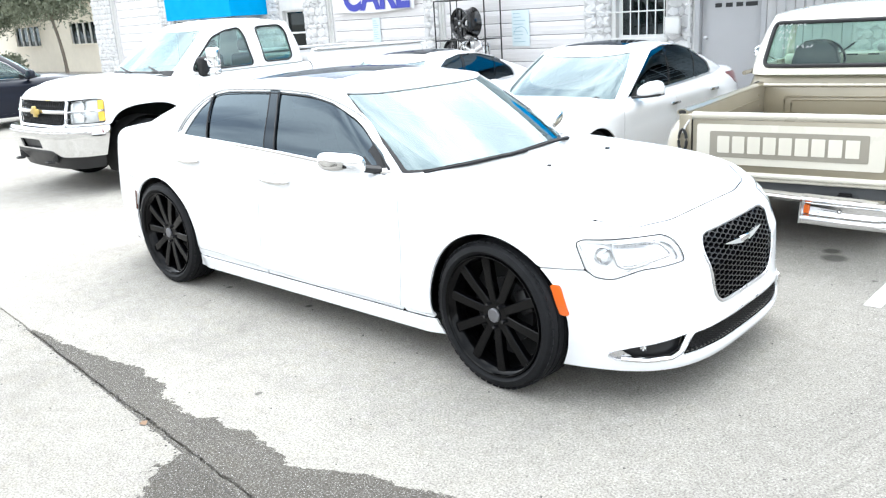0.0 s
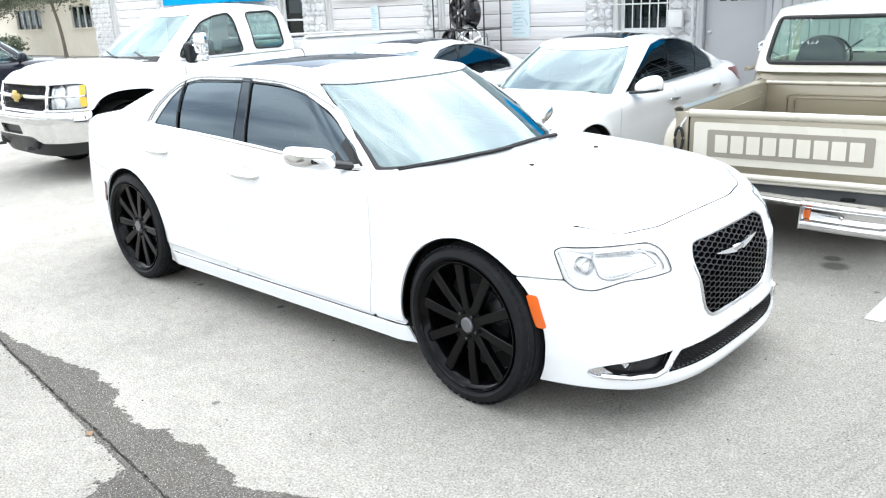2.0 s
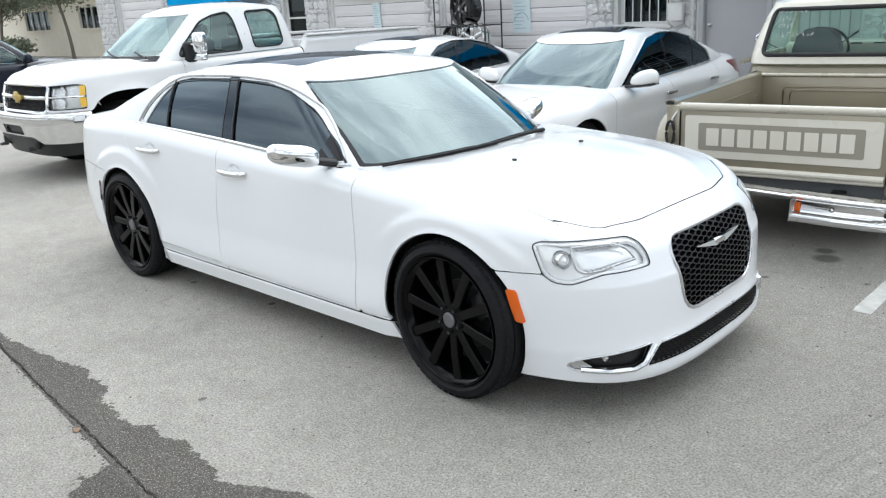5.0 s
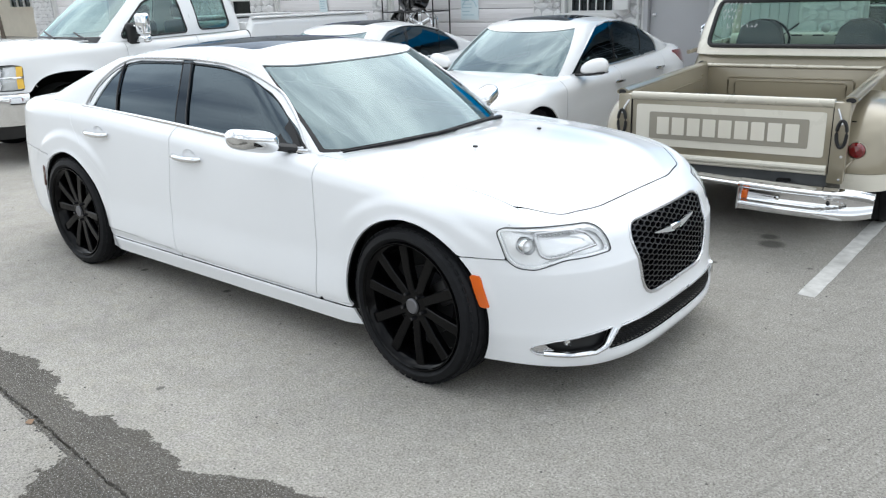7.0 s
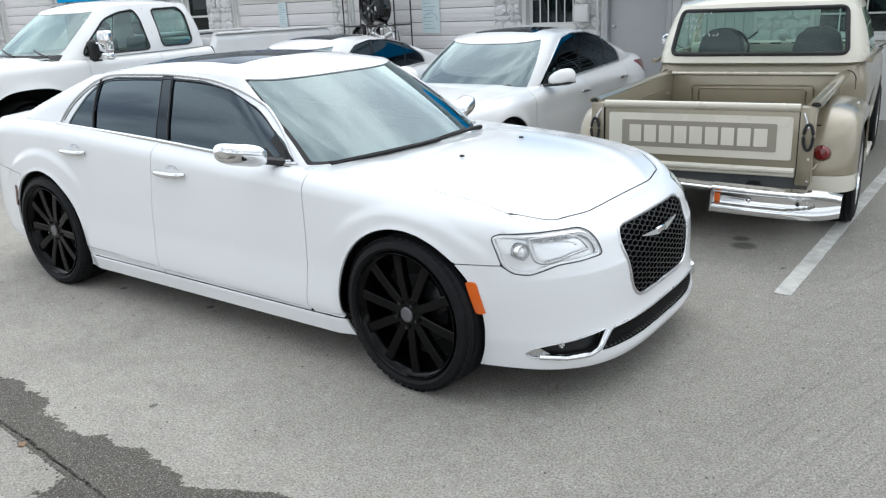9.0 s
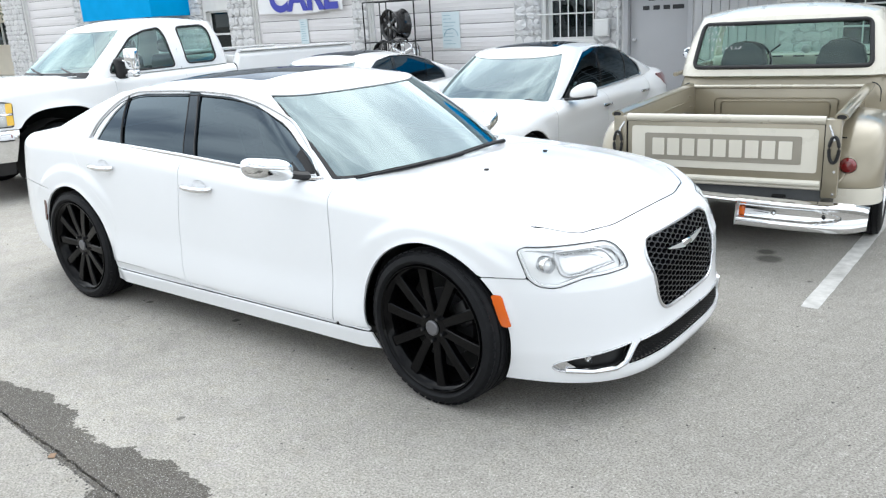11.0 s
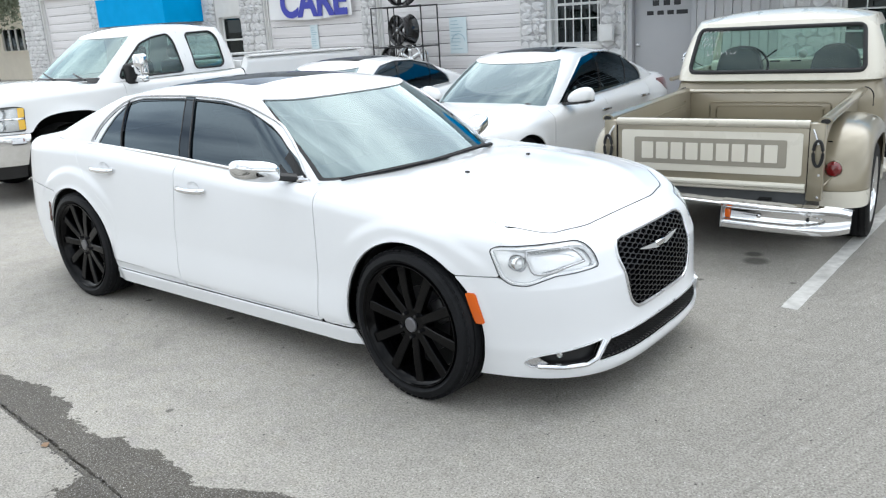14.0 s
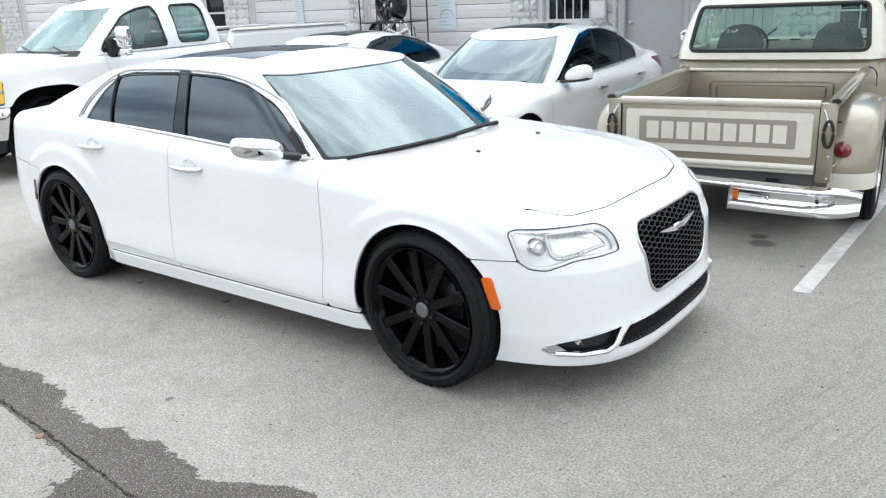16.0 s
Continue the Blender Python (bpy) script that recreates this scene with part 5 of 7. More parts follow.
    hx, hy = hood[0][:, 0], np.abs(hood[0][:, 1])
    c_side, c_cowl = 0.70 - hy - 0.10 * smooth01(1.0, 2.1, hx), hx - (0.98 - 0.2 * (hy / 0.75) ** 2)
    part("bonnet", thick(clip(hood, np.minimum.reduce([c_side, c_cowl, 2.12 - hx]) - 0.002)), paint, car, "white bonnet" if paint is WHITE else "")
    for s in (1, -1):
        part("fender_top", thick(clip(hood, np.minimum.reduce([-c_side, hx - 0.6, -s * hood[0][:, 1]]) - 0.002)), paint, car)
    part("nose_panel", thick(clip(hood, np.minimum(hx - 2.12, c_side) - 0.002)), paint, car)
    part("cowl", shifted(hood, 0.02), BLACK, car)
    boot = sh.deck(float(np.interp(1.4, -sh.px[200:], sh.l[200:])), L, 40, 31, crown=((-2.4, 0.0), (-2.1, 0.03), (-1.4, 0.04)))
    part("boot_lid", thick(boot), paint, car)
    cab = Cabin(dict(front=1.0, arc=0.16, back=-1.90, mid=-0.2, w=0.765, p=6.5, z=((-1.9, 0.98), (-1.2, 0.93), (-0.3, 0.885), (0.5, 0.85), (1.0, 0.87))),
                dict(front=0.36, arc=0.13, back=-1.22, mid=-0.40, w=0.600, p=6.0, z=((-1.22, roof - 0.215), (-0.95, roof - 0.145), (-0.5, roof - 0.088), (-0.1, roof - 0.083), (0.12, roof - 0.11), (0.34, roof - 0.152))), bow=0.035, crown=0.058)
    gw = cab.wall()
    g = gw[0]
    gx, gz, ga, gv, gr = g[:, 0], g[:, 2], np.abs(g[:, 3]), g[:, 4], g[:, 5]
    ws = np.where(ga < 1.4, np.minimum.reduce([0.915 - gr, gv - 0.02, 0.985 - gv]), -1)
    bl = np.where(ga > 1.9, np.minimum.reduce([0.84 - gr, gv - 0.06, 0.92 - gv]), -1)
    zt = roof - 0.10
    sw = rounded([(0.61, 0.866), (0.24, zt - 0.20), (-0.06, zt - 0.035), (-0.34, zt + 0.006), (-0.70, zt - 0.008), (-1.05, zt - 0.08), (-1.25, zt - 0.24), (-1.28, 0.955), (-0.3, 0.905)], 0.03)
    band = (ga > 0.35) & (ga < 2.8) & (gr > 0.75)
    d_sw = np.where(band, poly_dist(sw)(gx, gz), -1)
    bar = np.abs(gx - (-0.36 + 0.36 * (1.2 - gz))) - 0.024
    bar2 = np.abs(gx - (-0.985 + 0.50 * (1.2 - gz))) - 0.010
    part("cabin_frame", thick(clip(gw, -np.maximum.reduce([ws, bl, d_sw])), 0.02), paint, car)
    part("windscreen", shifted(clip(gw, ws), 0.006), WSGLASS, car, "windscreen reflecting clouds")
    part("rear_window", shifted(clip(gw, bl), 0.006), TINT, car)
    for s in (1, -1):
        yy = np.where(s * g[:, 1] < 0, 1.0, -1.0)
        part("front_side_window", shifted(clip(gw, np.minimum.reduce([d_sw, yy, gx - (-0.36 + 0.36 * (1.2 - gz)) - 0.024])), 0.008), glass_side, car, "dark tinted side window")
        part("rear_side_window", shifted(clip(gw, np.minimum.reduce([d_sw, yy, bar2, (-0.36 + 0.36 * (1.2 - gz)) - 0.024 - gx])), 0.008), glass_side, car, "dark tinted side window")
        for edge in (bar, bar2):
            part("door_pillar", thick(shifted(clip(gw, np.minimum.reduce([d_sw, yy, -edge])), 0.004), 0.02), GLOSSB, car)
        trim = [cab.side(x, z, -s) + Vector((0, -0.004 * s, 0)) for x, z in sw]
        part("window_surround", sweep(trim, 0.007, 6, True), SATIN if detail else BLACK, car)
        ball = bmesh.new()
        bmesh.ops.create_uvsphere(ball, u_segments=24, v_segments=14, radius=1)
        for v in ball.verts:
            q = v.co.copy()
            v.co = Vector((math.copysign(abs(q.x) ** 0.9, q.x) * (0.09 if q.x > 0 else 0.05), math.copysign(abs(q.y) ** 0.9, q.y) * 0.150, math.copysign(abs(q.z) ** 0.85, q.z) * (0.100 if q.z > 0 else 0.062) * (1 - 0.22 * q.y * s) + 0.018 * q.y * -s))
        m = part("door_mirror", ball, paint, car, "", pose(0.515, -s * 0.968, 0.925))
        part("mirror_foot", sweep([(0.04, s * 0.19, -0.06), (0.0, s * 0.03, -0.05)], [0.022, 0.028], 8, flat=0.6), BLACK, m)
        part("mirror_trim", moved(turned(box(-0.046, -0.13, -0.012, 0.086, 0.13, 0.010, 0.009, 2)), Matrix.Translation((0, 0, -0.040)) @ Matrix.Rotation(-s * 0.13, 4, "X")), BLACK, m)
        part("mirror_sail", thick(([cab.side(a, b, -s) + Vector((0, -0.012 * s, 0)) for a, b in ((0.40, 0.875), (0.55, 0.868), (0.41, 0.965))], [(0, 1, 2) if s > 0 else (2, 1, 0)]), 0.012), BLACK, car)
        for x0, z0 in ((-0.15, 0.735), (-1.06, 0.79)):
            c = sh.at(s * lx(x0), z0)
            part("door_handle", moved(turned(box(-0.10, -0.013, -0.015, 0.10, 0.013, 0.015, 0.010, 2)), Matrix.Translation(c + np.array([0, -0.026 * s, 0]))), CHROME if detail else paint, car, "chrome door handle" if detail else "")
    rf = cab.cap(33)
    rx, ry = rf[0][:, 0], rf[0][:, 1]
    d = poly_dist(rounded([(-0.62, -0.4), (0.06, -0.4), (0.06, 0.4), (-0.62, 0.4)], 0.06))(rx, ry) if sun_roof else rx * 0 - 1
    part("roof", thick(clip(rf, -d + 0.002)), paint, car)
    if sun_roof:
        part("sunroof_glass", thick(shifted(clip(rf, d - 0.003), 0.004), 0.008), ROOFGLASS, car, "dark glass sunroof")
    part("dashboard", box(0.35, -0.6, 0.72, 0.9, 0.6, 0.905, 0.06, 3), CABIN, car)
    for y in (-0.34, 0.34):
        seat = part("seat", box(-0.65, y - 0.23, 0.4, -0.1, y + 0.23, 0.6, 0.07, 3), GREYVINYL, car)
        part("backrest", moved(turned(box(-0.1, -0.22, 0.0, 0.1, 0.22, 0.62, 0.07, 3)), Matrix.Translation((-0.55, y, 0.55)) @ Matrix.Rotation(-0.3, 4, "Y")), GREYVINYL, seat)
    part("cabin_floor", box(-1.8, -0.7, 0.25, 1.0, 0.7, 0.29), DARK, car)
    ring = lathe([(0.18 + 0.015 * math.cos(a), 0.015 * math.sin(a)) for a in np.linspace(0, 2 * math.pi, 9)[:-1]], 28, "x", True)
    part("steering_wheel", moved(ring, Matrix.Translation((0.28, 0.34, 0.90)) @ Matrix.Rotation(-0.4, 4, "Y")), BLACK, car)
    wells_and_wheels(car, [(x, s) for x in (XF, XR) for s in (1, -1)], R, 0.775, 0.235, SATIN)
    return car


def work_pickup(at):
    """The white extended-cab pickup with a chrome front."""
    car = thing("pickup_truck", "white extended-cab pickup truck with chrome bumper and mirrors", "pickup truck", at)
    R, XF, XR = 0.40, -0.88, -4.62
    arches = [(XF, R + 0.03, 0.54), (XR, R + 0.03, 0.50)]
    sh = Shell(0.0, -5.82, 1.01, (-1.1, 4.2), (-5.5, 9.0),
               top=((-5.83, 1.385), (-3.52, 1.41), (-3.46, 1.27), (-1.5, 1.255), (-0.9, 1.245), (-0.3, 1.215), (0.0, 1.165)),
               bottom=((-5.83, 0.55), (-1.6, 0.47), (-1.4, 0.48), (0.0, 0.48)),
               section=((0.4, -0.03), (0.7, 0.0), (1.0, -0.004), (1.3, -0.035)),
               lean=((0.4, 0.02), (0.9, 0.0), (1.15, -0.06)), tail_lean=((0.4, 0.0), (1.4, 0.0)), roll=0.09, arches=arches, flare=0.03)
    wall = sh.wall(0.04)
    lx = lambda x: float(np.interp(-x, -sh.px[40:-40], sh.l[40:-40]))
    squarish = lambda c, a, z, rx, rz: ((np.abs(c[:, 0] - a) / rx) ** 3 + (np.abs(c[:, 2] - z) / rz) ** 3) ** (1 / 3) * 0.53 - 0.53
    arch = lambda c: np.minimum(squarish(c, XF, 0.43, 0.52, 0.555), squarish(c, XR, 0.43, 0.50, 0.52))
    xs, zs = (lambda c: c[:, 0]), (lambda c: c[:, 2])
    grille = rounded([(-0.66, 1.10), (0.66, 1.10), (0.66, 0.83), (0.6, 0.80), (-0.6, 0.80), (-0.66, 0.83)], 0.03)
    lamp = rounded([(0.67, 1.09), (1.02, 1.10), (1.13, 1.08), (1.12, 0.83), (0.67, 0.83)], 0.03)
    dg, dlp = poly_dist(grille), poly_dist(lamp)
    holes = lambda c: np.minimum(-dg(c[:, 3], zs(c)), -dlp(np.abs(c[:, 3]), zs(c)))
    d1, d2, d3 = (lambda c: xs(c) + 1.62), (lambda c: xs(c) + 2.62), (lambda c: xs(c) + 3.44)
    regions = [("front_clip", lambda c: np.minimum.reduce([d1(c), arch(c), holes(c), np.where(xs(c) > -0.55, zs(c) - 0.80, 1)]), "white front fenders and nose")]
    for s in (1, -1):
        sd = lambda c, s=s: -s * c[:, 1]
        regions += [("front_door", lambda c, sd=sd: np.minimum.reduce([-d1(c), d2(c), sd(c)]), ""), ("rear_door", lambda c, sd=sd: np.minimum.reduce([-d2(c), d3(c), sd(c)]), "")]
    regions += [("cargo_bed", lambda c: np.minimum.reduce([-d3(c) - 0.01, arch(c)]), "white cargo bed")]
    body_panels(car, sh, wall, regions, WHITE, 0.005)
    inner = clip(wall, np.minimum.reduce([arch(wall[0]), holes(wall[0]), np.where(xs(wall[0]) > -0.55, zs(wall[0]) - 0.8, 1)]))
    # dark sheet inside the skin gives the panel gaps their shade
    part("inner_body", shifted(inner, 0.03), DARK, car)
    hood = sh.deck(0.0, lx(-1.62), 50, 41, crown=((-1.7, 0.035), (-1.2, 0.055), (-0.8, 0.085), (-0.2, 0.055), (0.0, 0.0)), ridge=0.012)
    hx, hy = hood[0][:, 0], np.abs(hood[0][:, 1])
    cw = hx - (-1.06 - 0.20 * (hy / 0.9) ** 2)
    cs = 0.86 - hy
    part("bonnet", thick(clip(hood, np.minimum.reduce([cw, cs, -0.12 - hx]) - 0.002)), WHITE, car, "white bonnet")
    for s in (1, -1):
        part("fender_top", thick(clip(hood, np.minimum.reduce([-cs, hx + 1.6, -s * hood[0][:, 1]]) - 0.002)), WHITE, car)
    part("nose_panel", thick(clip(hood, np.minimum(hx + 0.12, cs) - 0.002)), WHITE, car)
    part("cowl", shifted(hood, 0.012), BLACK, car, "black cowl under the windscreen")
    for s in (1, -1):
        part("cowl_vent", moved(turned(box(-0.07, -0.10, 0, 0.07, 0.10, 0.012, 0.006)), Matrix.Translation((-1.24, s * 0.60, 1.272))), WHITE, car)
    # bed rails and tonneau edge
    for s in (1, -1):
        part("bed_rail", sweep([(-3.54, s * 0.93, 1.425), (-5.78, s * 0.93, 1.40)], 0.055, 8, flat=0.35), WHITE, car)
    part("bed_floor", box(-5.75, -0.85, 0.75, -3.5, 0.85, 0.80), GREYVINYL, car)
    for s in (1, -1):
        part("bed_inner_side", box(-5.75, s * 0.84, 0.8, -3.5, s * 0.90, 1.36), WHITE, car)
    part("bed_bulkhead", box(-3.56, -0.84, 0.8, -3.49, 0.84, 1.37, 0.01), WHITE, car)
    cab = Cabin(dict(front=-1.24, arc=0.12, back=-3.46, mid=-2.3, w=0.935, p=9.0, z=((-3.4, 1.28), (-2.3, 1.265), (-1.2, 1.245))),
                dict(front=-1.93, arc=0.10, back=-3.36, mid=-2.6, w=0.745, p=7.0, z=((-3.36, 1.825), (-2.9, 1.848), (-2.3, 1.845), (-1.95, 1.80))), bow=0.03, crown=0.07)
    gw = cab.wall()
    g = gw[0]
    gx, gz, ga, gv, gr = g[:, 0], g[:, 2], np.abs(g[:, 3]), g[:, 4], g[:, 5]
    ws = np.where(ga < 1.4, np.minimum.reduce([0.835 - gr - 0.25 * np.clip(0.22 - gv, 0, 1), (gv - 0.13) * 0.8, (0.95 - gv) * 0.8]), -1)
    base_band = np.where(ga < 1.4, np.minimum.reduce([0.86 - gr, gv, 0.125 - gv]), -1)
    bl = np.where(ga > 1.9, np.minimum.reduce([0.8 - gr, gv - 0.12, 0.85 - gv]), -1)
    fw = rounded([(-1.60, 1.29), (-1.66, 1.39), (-2.0, 1.685), (-2.2, 1.755), (-2.43, 1.785), (-2.475, 1.69), (-2.51, 1.305)], 0.05)
    rw = rounded([(-2.70, 1.325), (-2.685, 1.78), (-3.09, 1.79), (-3.165, 1.71), (-3.165, 1.37), (-3.10, 1.325)], 0.06)
    band = (ga > 0.3) & (ga < 2.85) & (gr > 0.75)
    dfw, drw = np.where(band, poly_dist(fw)(gx, gz), -1), np.where(band, poly_dist(rw)(gx, gz), -1)
    part("cab_frame", thick(clip(gw, -np.maximum.reduce([ws, bl, dfw, drw, base_band])), 0.03), WHITE, car, "white cab pillars")
    part("screen_base", shifted(clip(gw, base_band), 0.004), BLACK, car, "black plastic at the foot of the windscreen")
    part("windscreen", shifted(clip(gw, ws), 0.006), PALEGLASS, car, "green-tinted windscreen")
    part("rear_window", shifted(clip(gw, bl), 0.006), SIDEGLASS, car)
    for s in (1, -1):
        yy = np.where(s * g[:, 1] < 0, 1.0, -1.0)
        for nm, dd, oo in (("front_side_window", dfw, fw), ("rear_side_window", drw, rw)):
            wd = part(nm, shifted(clip(gw, np.minimum(dd, yy)), 0.012), SIDEGLASS, car, "clear green-tinted side window")
            part("window_seal", sweep([cab.side(x, z, -s) + Vector((0, -0.002 * s, 0)) for x, z in oo], 0.012, 6, True), BLACK, wd)
        seam = [cab.side(x, z, -s) + Vector((0, -0.001, 0)) for x, z in ((-2.60, 1.27), (-2.59, 1.5), (-2.57, 1.8))]
        part("door_gap", sweep(seam, 0.003, 5), BLACK, car)
        if s > 0:
            continue
        m = part("tow_mirror", box(-0.055, -0.095, -0.14, 0.06, 0.095, 0.11, 0.04, 4), CHROME, car, "large chrome towing mirror", pose(-1.75, 1.19, 1.46))
        part("mirror_lower", box(-0.05, -0.08, -0.225, 0.055, 0.085, -0.135, 0.03, 3), CHROME, m)
        for z in (-0.05, -0.2):
            part("mirror_arm", sweep([(0.0, -0.08, z), (0.0, -0.30, z + 0.01)], 0.022, 8), CHROME, m)
        part("mirror_base", box(-0.08, -0.20, -0.25, 0.08, -0.31, 0.0, 0.04, 3), BLACK, m)
    part("roof", thick(cab.cap(31)), WHITE, car)
    part("cab_floor", box(-3.3, -0.85, 0.6, -1.3, 0.85, 0.64), DARK, car)
    part("dashboard", box(-1.75, -0.8, 1.0, -1.3, 0.8, 1.235, 0.06, 3), CABIN, car)
    for y in (-0.45, 0.45):
        seat = part("seat", box(-2.75, y - 0.26, 0.8, -2.2, y + 0.26, 1.0, 0.07, 3), GREYVINYL, car)
        part("backrest", box(-2.82, y - 0.25, 0.95, -2.62, y + 0.25, 1.45, 0.07, 3), GREYVINYL, seat)
        part("head_rest", box(-2.80, y - 0.14, 1.47, -2.68, y + 0.14, 1.64, 0.05, 3), GREYVINYL, seat)
    for y in (0.85, 0.10):
        part("wiper", sweep([(-1.20, y, 1.31), (-1.27, y - 0.3, 1.345), (-1.34, y - 0.52, 1.37)], 0.012, 6), BLACK, car)
    # grille: frame, mesh, bar, plain gold badge
    gsheet = clip(wall, dg(wall[0][:, 3], zs(wall[0])) + 0.01)
    part("grille_backing", shifted(gsheet, 0.06), DARK, car)
    part("grille_frame", strip(sh, grille, 0.019, 1.0), CHROME, car, "wide chrome grille frame")
    part("grille_bar", strip(sh, [(-0.66, 0.965), (0, 0.965), (0.66, 0.965)], 0.030, 0.9, closed=False), CHROME, car, "chrome bar across the grille")
    bars = []
    for k in range(-24, 25):
        for sg in (-1, 1):
            a, b = (k * 0.055, 0.815), (k * 0.055 + sg * 0.16, 1.085)
            q = [(a[0] + (b[0] - a[0]) * t, a[1] + (b[1] - a[1]) * t) for t in np.linspace(0, 1, 5)]
            q = [w for w in q if abs(w[0]) < 0.63]
            if len(q) > 1:
                pp = sh.at(*np.array(q).T) - np.array([0.025, 0, 0])
                bars.append(sweep(pp, 0.005, 4))
    tagged(part("grille_mesh", joined(*bars), BLACK, car, "black diamond grille mesh"), kind="stuff")
    part("badge_plate", moved(turned(box(0, -0.12, -0.032, 0.02, 0.12, 0.032, 0.01)), Matrix.Translation((0.02, 0, 0.965))), material("gold_badge", (0.55, 0.40, 0.12), 0.3, metal=0.8), car, "plain gold badge plate")
    part("badge_plate", moved(turned(box(0, -0.055, -0.065, 0.022, 0.055, 0.065, 0.01)), Matrix.Translation((0.02, 0, 0.965))), bpy.data.materials["gold_badge"], car, "plain gold badge plate")
    for s in (1, -1):
        o = lamp if s > 0 else mirrored(lamp)
        dl = poly_dist(o)(wall[0][:, 3], zs(wall[0]))
        hl = part("headlamp", shifted(clip(wall, dl + 0.005), 0.06), LAMPGREY, car, "stacked clear headlamp with amber corner")
        part("lens", shifted(clip(wall, dl - 0.003), 0.004), LENS, hl)
        part("lamp_rim", strip(sh, o, 0.005), BLACK, hl)
        part("lamp_divider", strip(sh, [(0.69 * s, 0.965), (0.9 * s, 0.965), (1.11 * s, 0.965)], 0.010, closed=False), CHROME, hl)
        for z0 in (0.90, 1.03):
            c = sh.at(0.82 * s, z0) - np.array([0.05, 0, 0])
            part("reflector", moved(lathe([(0.0, 0.03), (0.03, 0.02), (0.055, 0.0)], 20, "x"), Matrix.Translation(c) @ Matrix.Rotation(math.pi, 4, "Z")), LAMPSILVER, hl)
            lg, zg = np.meshgrid(np.linspace(1.045, 1.112, 8), np.linspace(z0 - 0.052, z0 + 0.052, 7), indexing="ij")
            pv, pf = grid(8, 7, sh.at(s * lg, zg) - np.array([0.012, 0, 0]))
            part("amber_lens", thick((pv, pf if s > 0 else [q[::-1] for q in pf]), 0.01), YELLOW, hl, "amber corner lens")
    # bumper: chrome blade with a dark air dam
    bs = Shell(0.14, -0.62, 1.02, (-0.62, 3.4), (-0.63, 6), top=((-0.7, 0.80), (0.2, 0.80)), bottom=((-0.7, 0.46), (0.2, 0.46)),
               section=((0.4, -0.03), (0.5, -0.012), (0.6, 0.0), (0.7, 0.012), (0.8, 0.005)), lean=((0.4, -0.02), (0.6, 0.0), (0.82, 0.02)), roll=0.035)
    bw = bs.wall(0.03)
    hole = poly_dist(rounded([(-0.28, 0.66), (0.28, 0.66), (0.28, 0.55), (-0.28, 0.55)], 0.02))
    part("front_bumper", thick(clip(bw, np.minimum.reduce([bw[0][:, 0] + 0.30 + 0.22 * (bw[0][:, 2] - 0.43), -hole(bw[0][:, 3], bw[0][:, 2]), bw[0][:, 2] - 0.535 + 0.095 * smooth01(0.45, 0.72, np.abs(bw[0][:, 3]))])), 0.02), CHROME, car, "broad chrome front bumper")
    part("bumper_top", thick(bs.deck(0, 1.22, 36, 21, crown=0.0), 0.02), CHROME, car)
    part("plate_recess", shifted(clip(bw, hole(bw[0][:, 3], bw[0][:, 2]) + 0.01), 0.04), BLACK, car)
    dam = Shell(0.115, -0.62, 0.995, (-0.62, 3.4), (-0.63, 6), top=((-0.7, 0.50), (0.2, 0.55)), bottom=((-0.7, 0.34), (0.2, 0.30)), section=((0.3, -0.05), (0.5, 0.0)), lean=((0.3, -0.05), (0.5, 0.0)), roll=0.02)
    dw = dam.wall(0.04)
    part("air_dam", thick(clip(dw, dw[0][:, 0] + 0.30), 0.02), BLACK, car, "black plastic air dam")
    crease = [bs.at(l, 0.745) + np.array([0.004, 0, 0]) for l in np.linspace(-1.1, 1.1, 60)]
    part("bumper_crease", sweep(crease, 0.006, 6), SATIN, car)
    for s in (1, -1):
        part("dam_opening", moved(turned(box(-0.012, -0.10, -0.045, 0.012, 0.10, 0.045, 0.01)), Matrix.Translation((float(dam.at(0.45, 0.43)[0]) + 0.004, s * 0.45, 0.44)) @ Matrix.Rotation(-s * 0.12, 4, "Z")), DARK, car)
        part("tow_hook", sweep([(0.10, s * 0.38, 0.40), (0.17, s * 0.40, 0.40), (0.17, s * 0.46, 0.40), (0.10, s * 0.48, 0.40)], 0.014, 8), BLACK, car)
    part("chassis", box(-5.6, -0.5, 0.42, -0.3, 0.5, 0.6), DARK, car)
    wells_and_wheels(car, [(x, s) for x in (XF, XR) for s in (1, -1)], R, 0.86, 0.235, CHROME, 0.26, 8, "chrome steel wheel", 0.05)
    return car


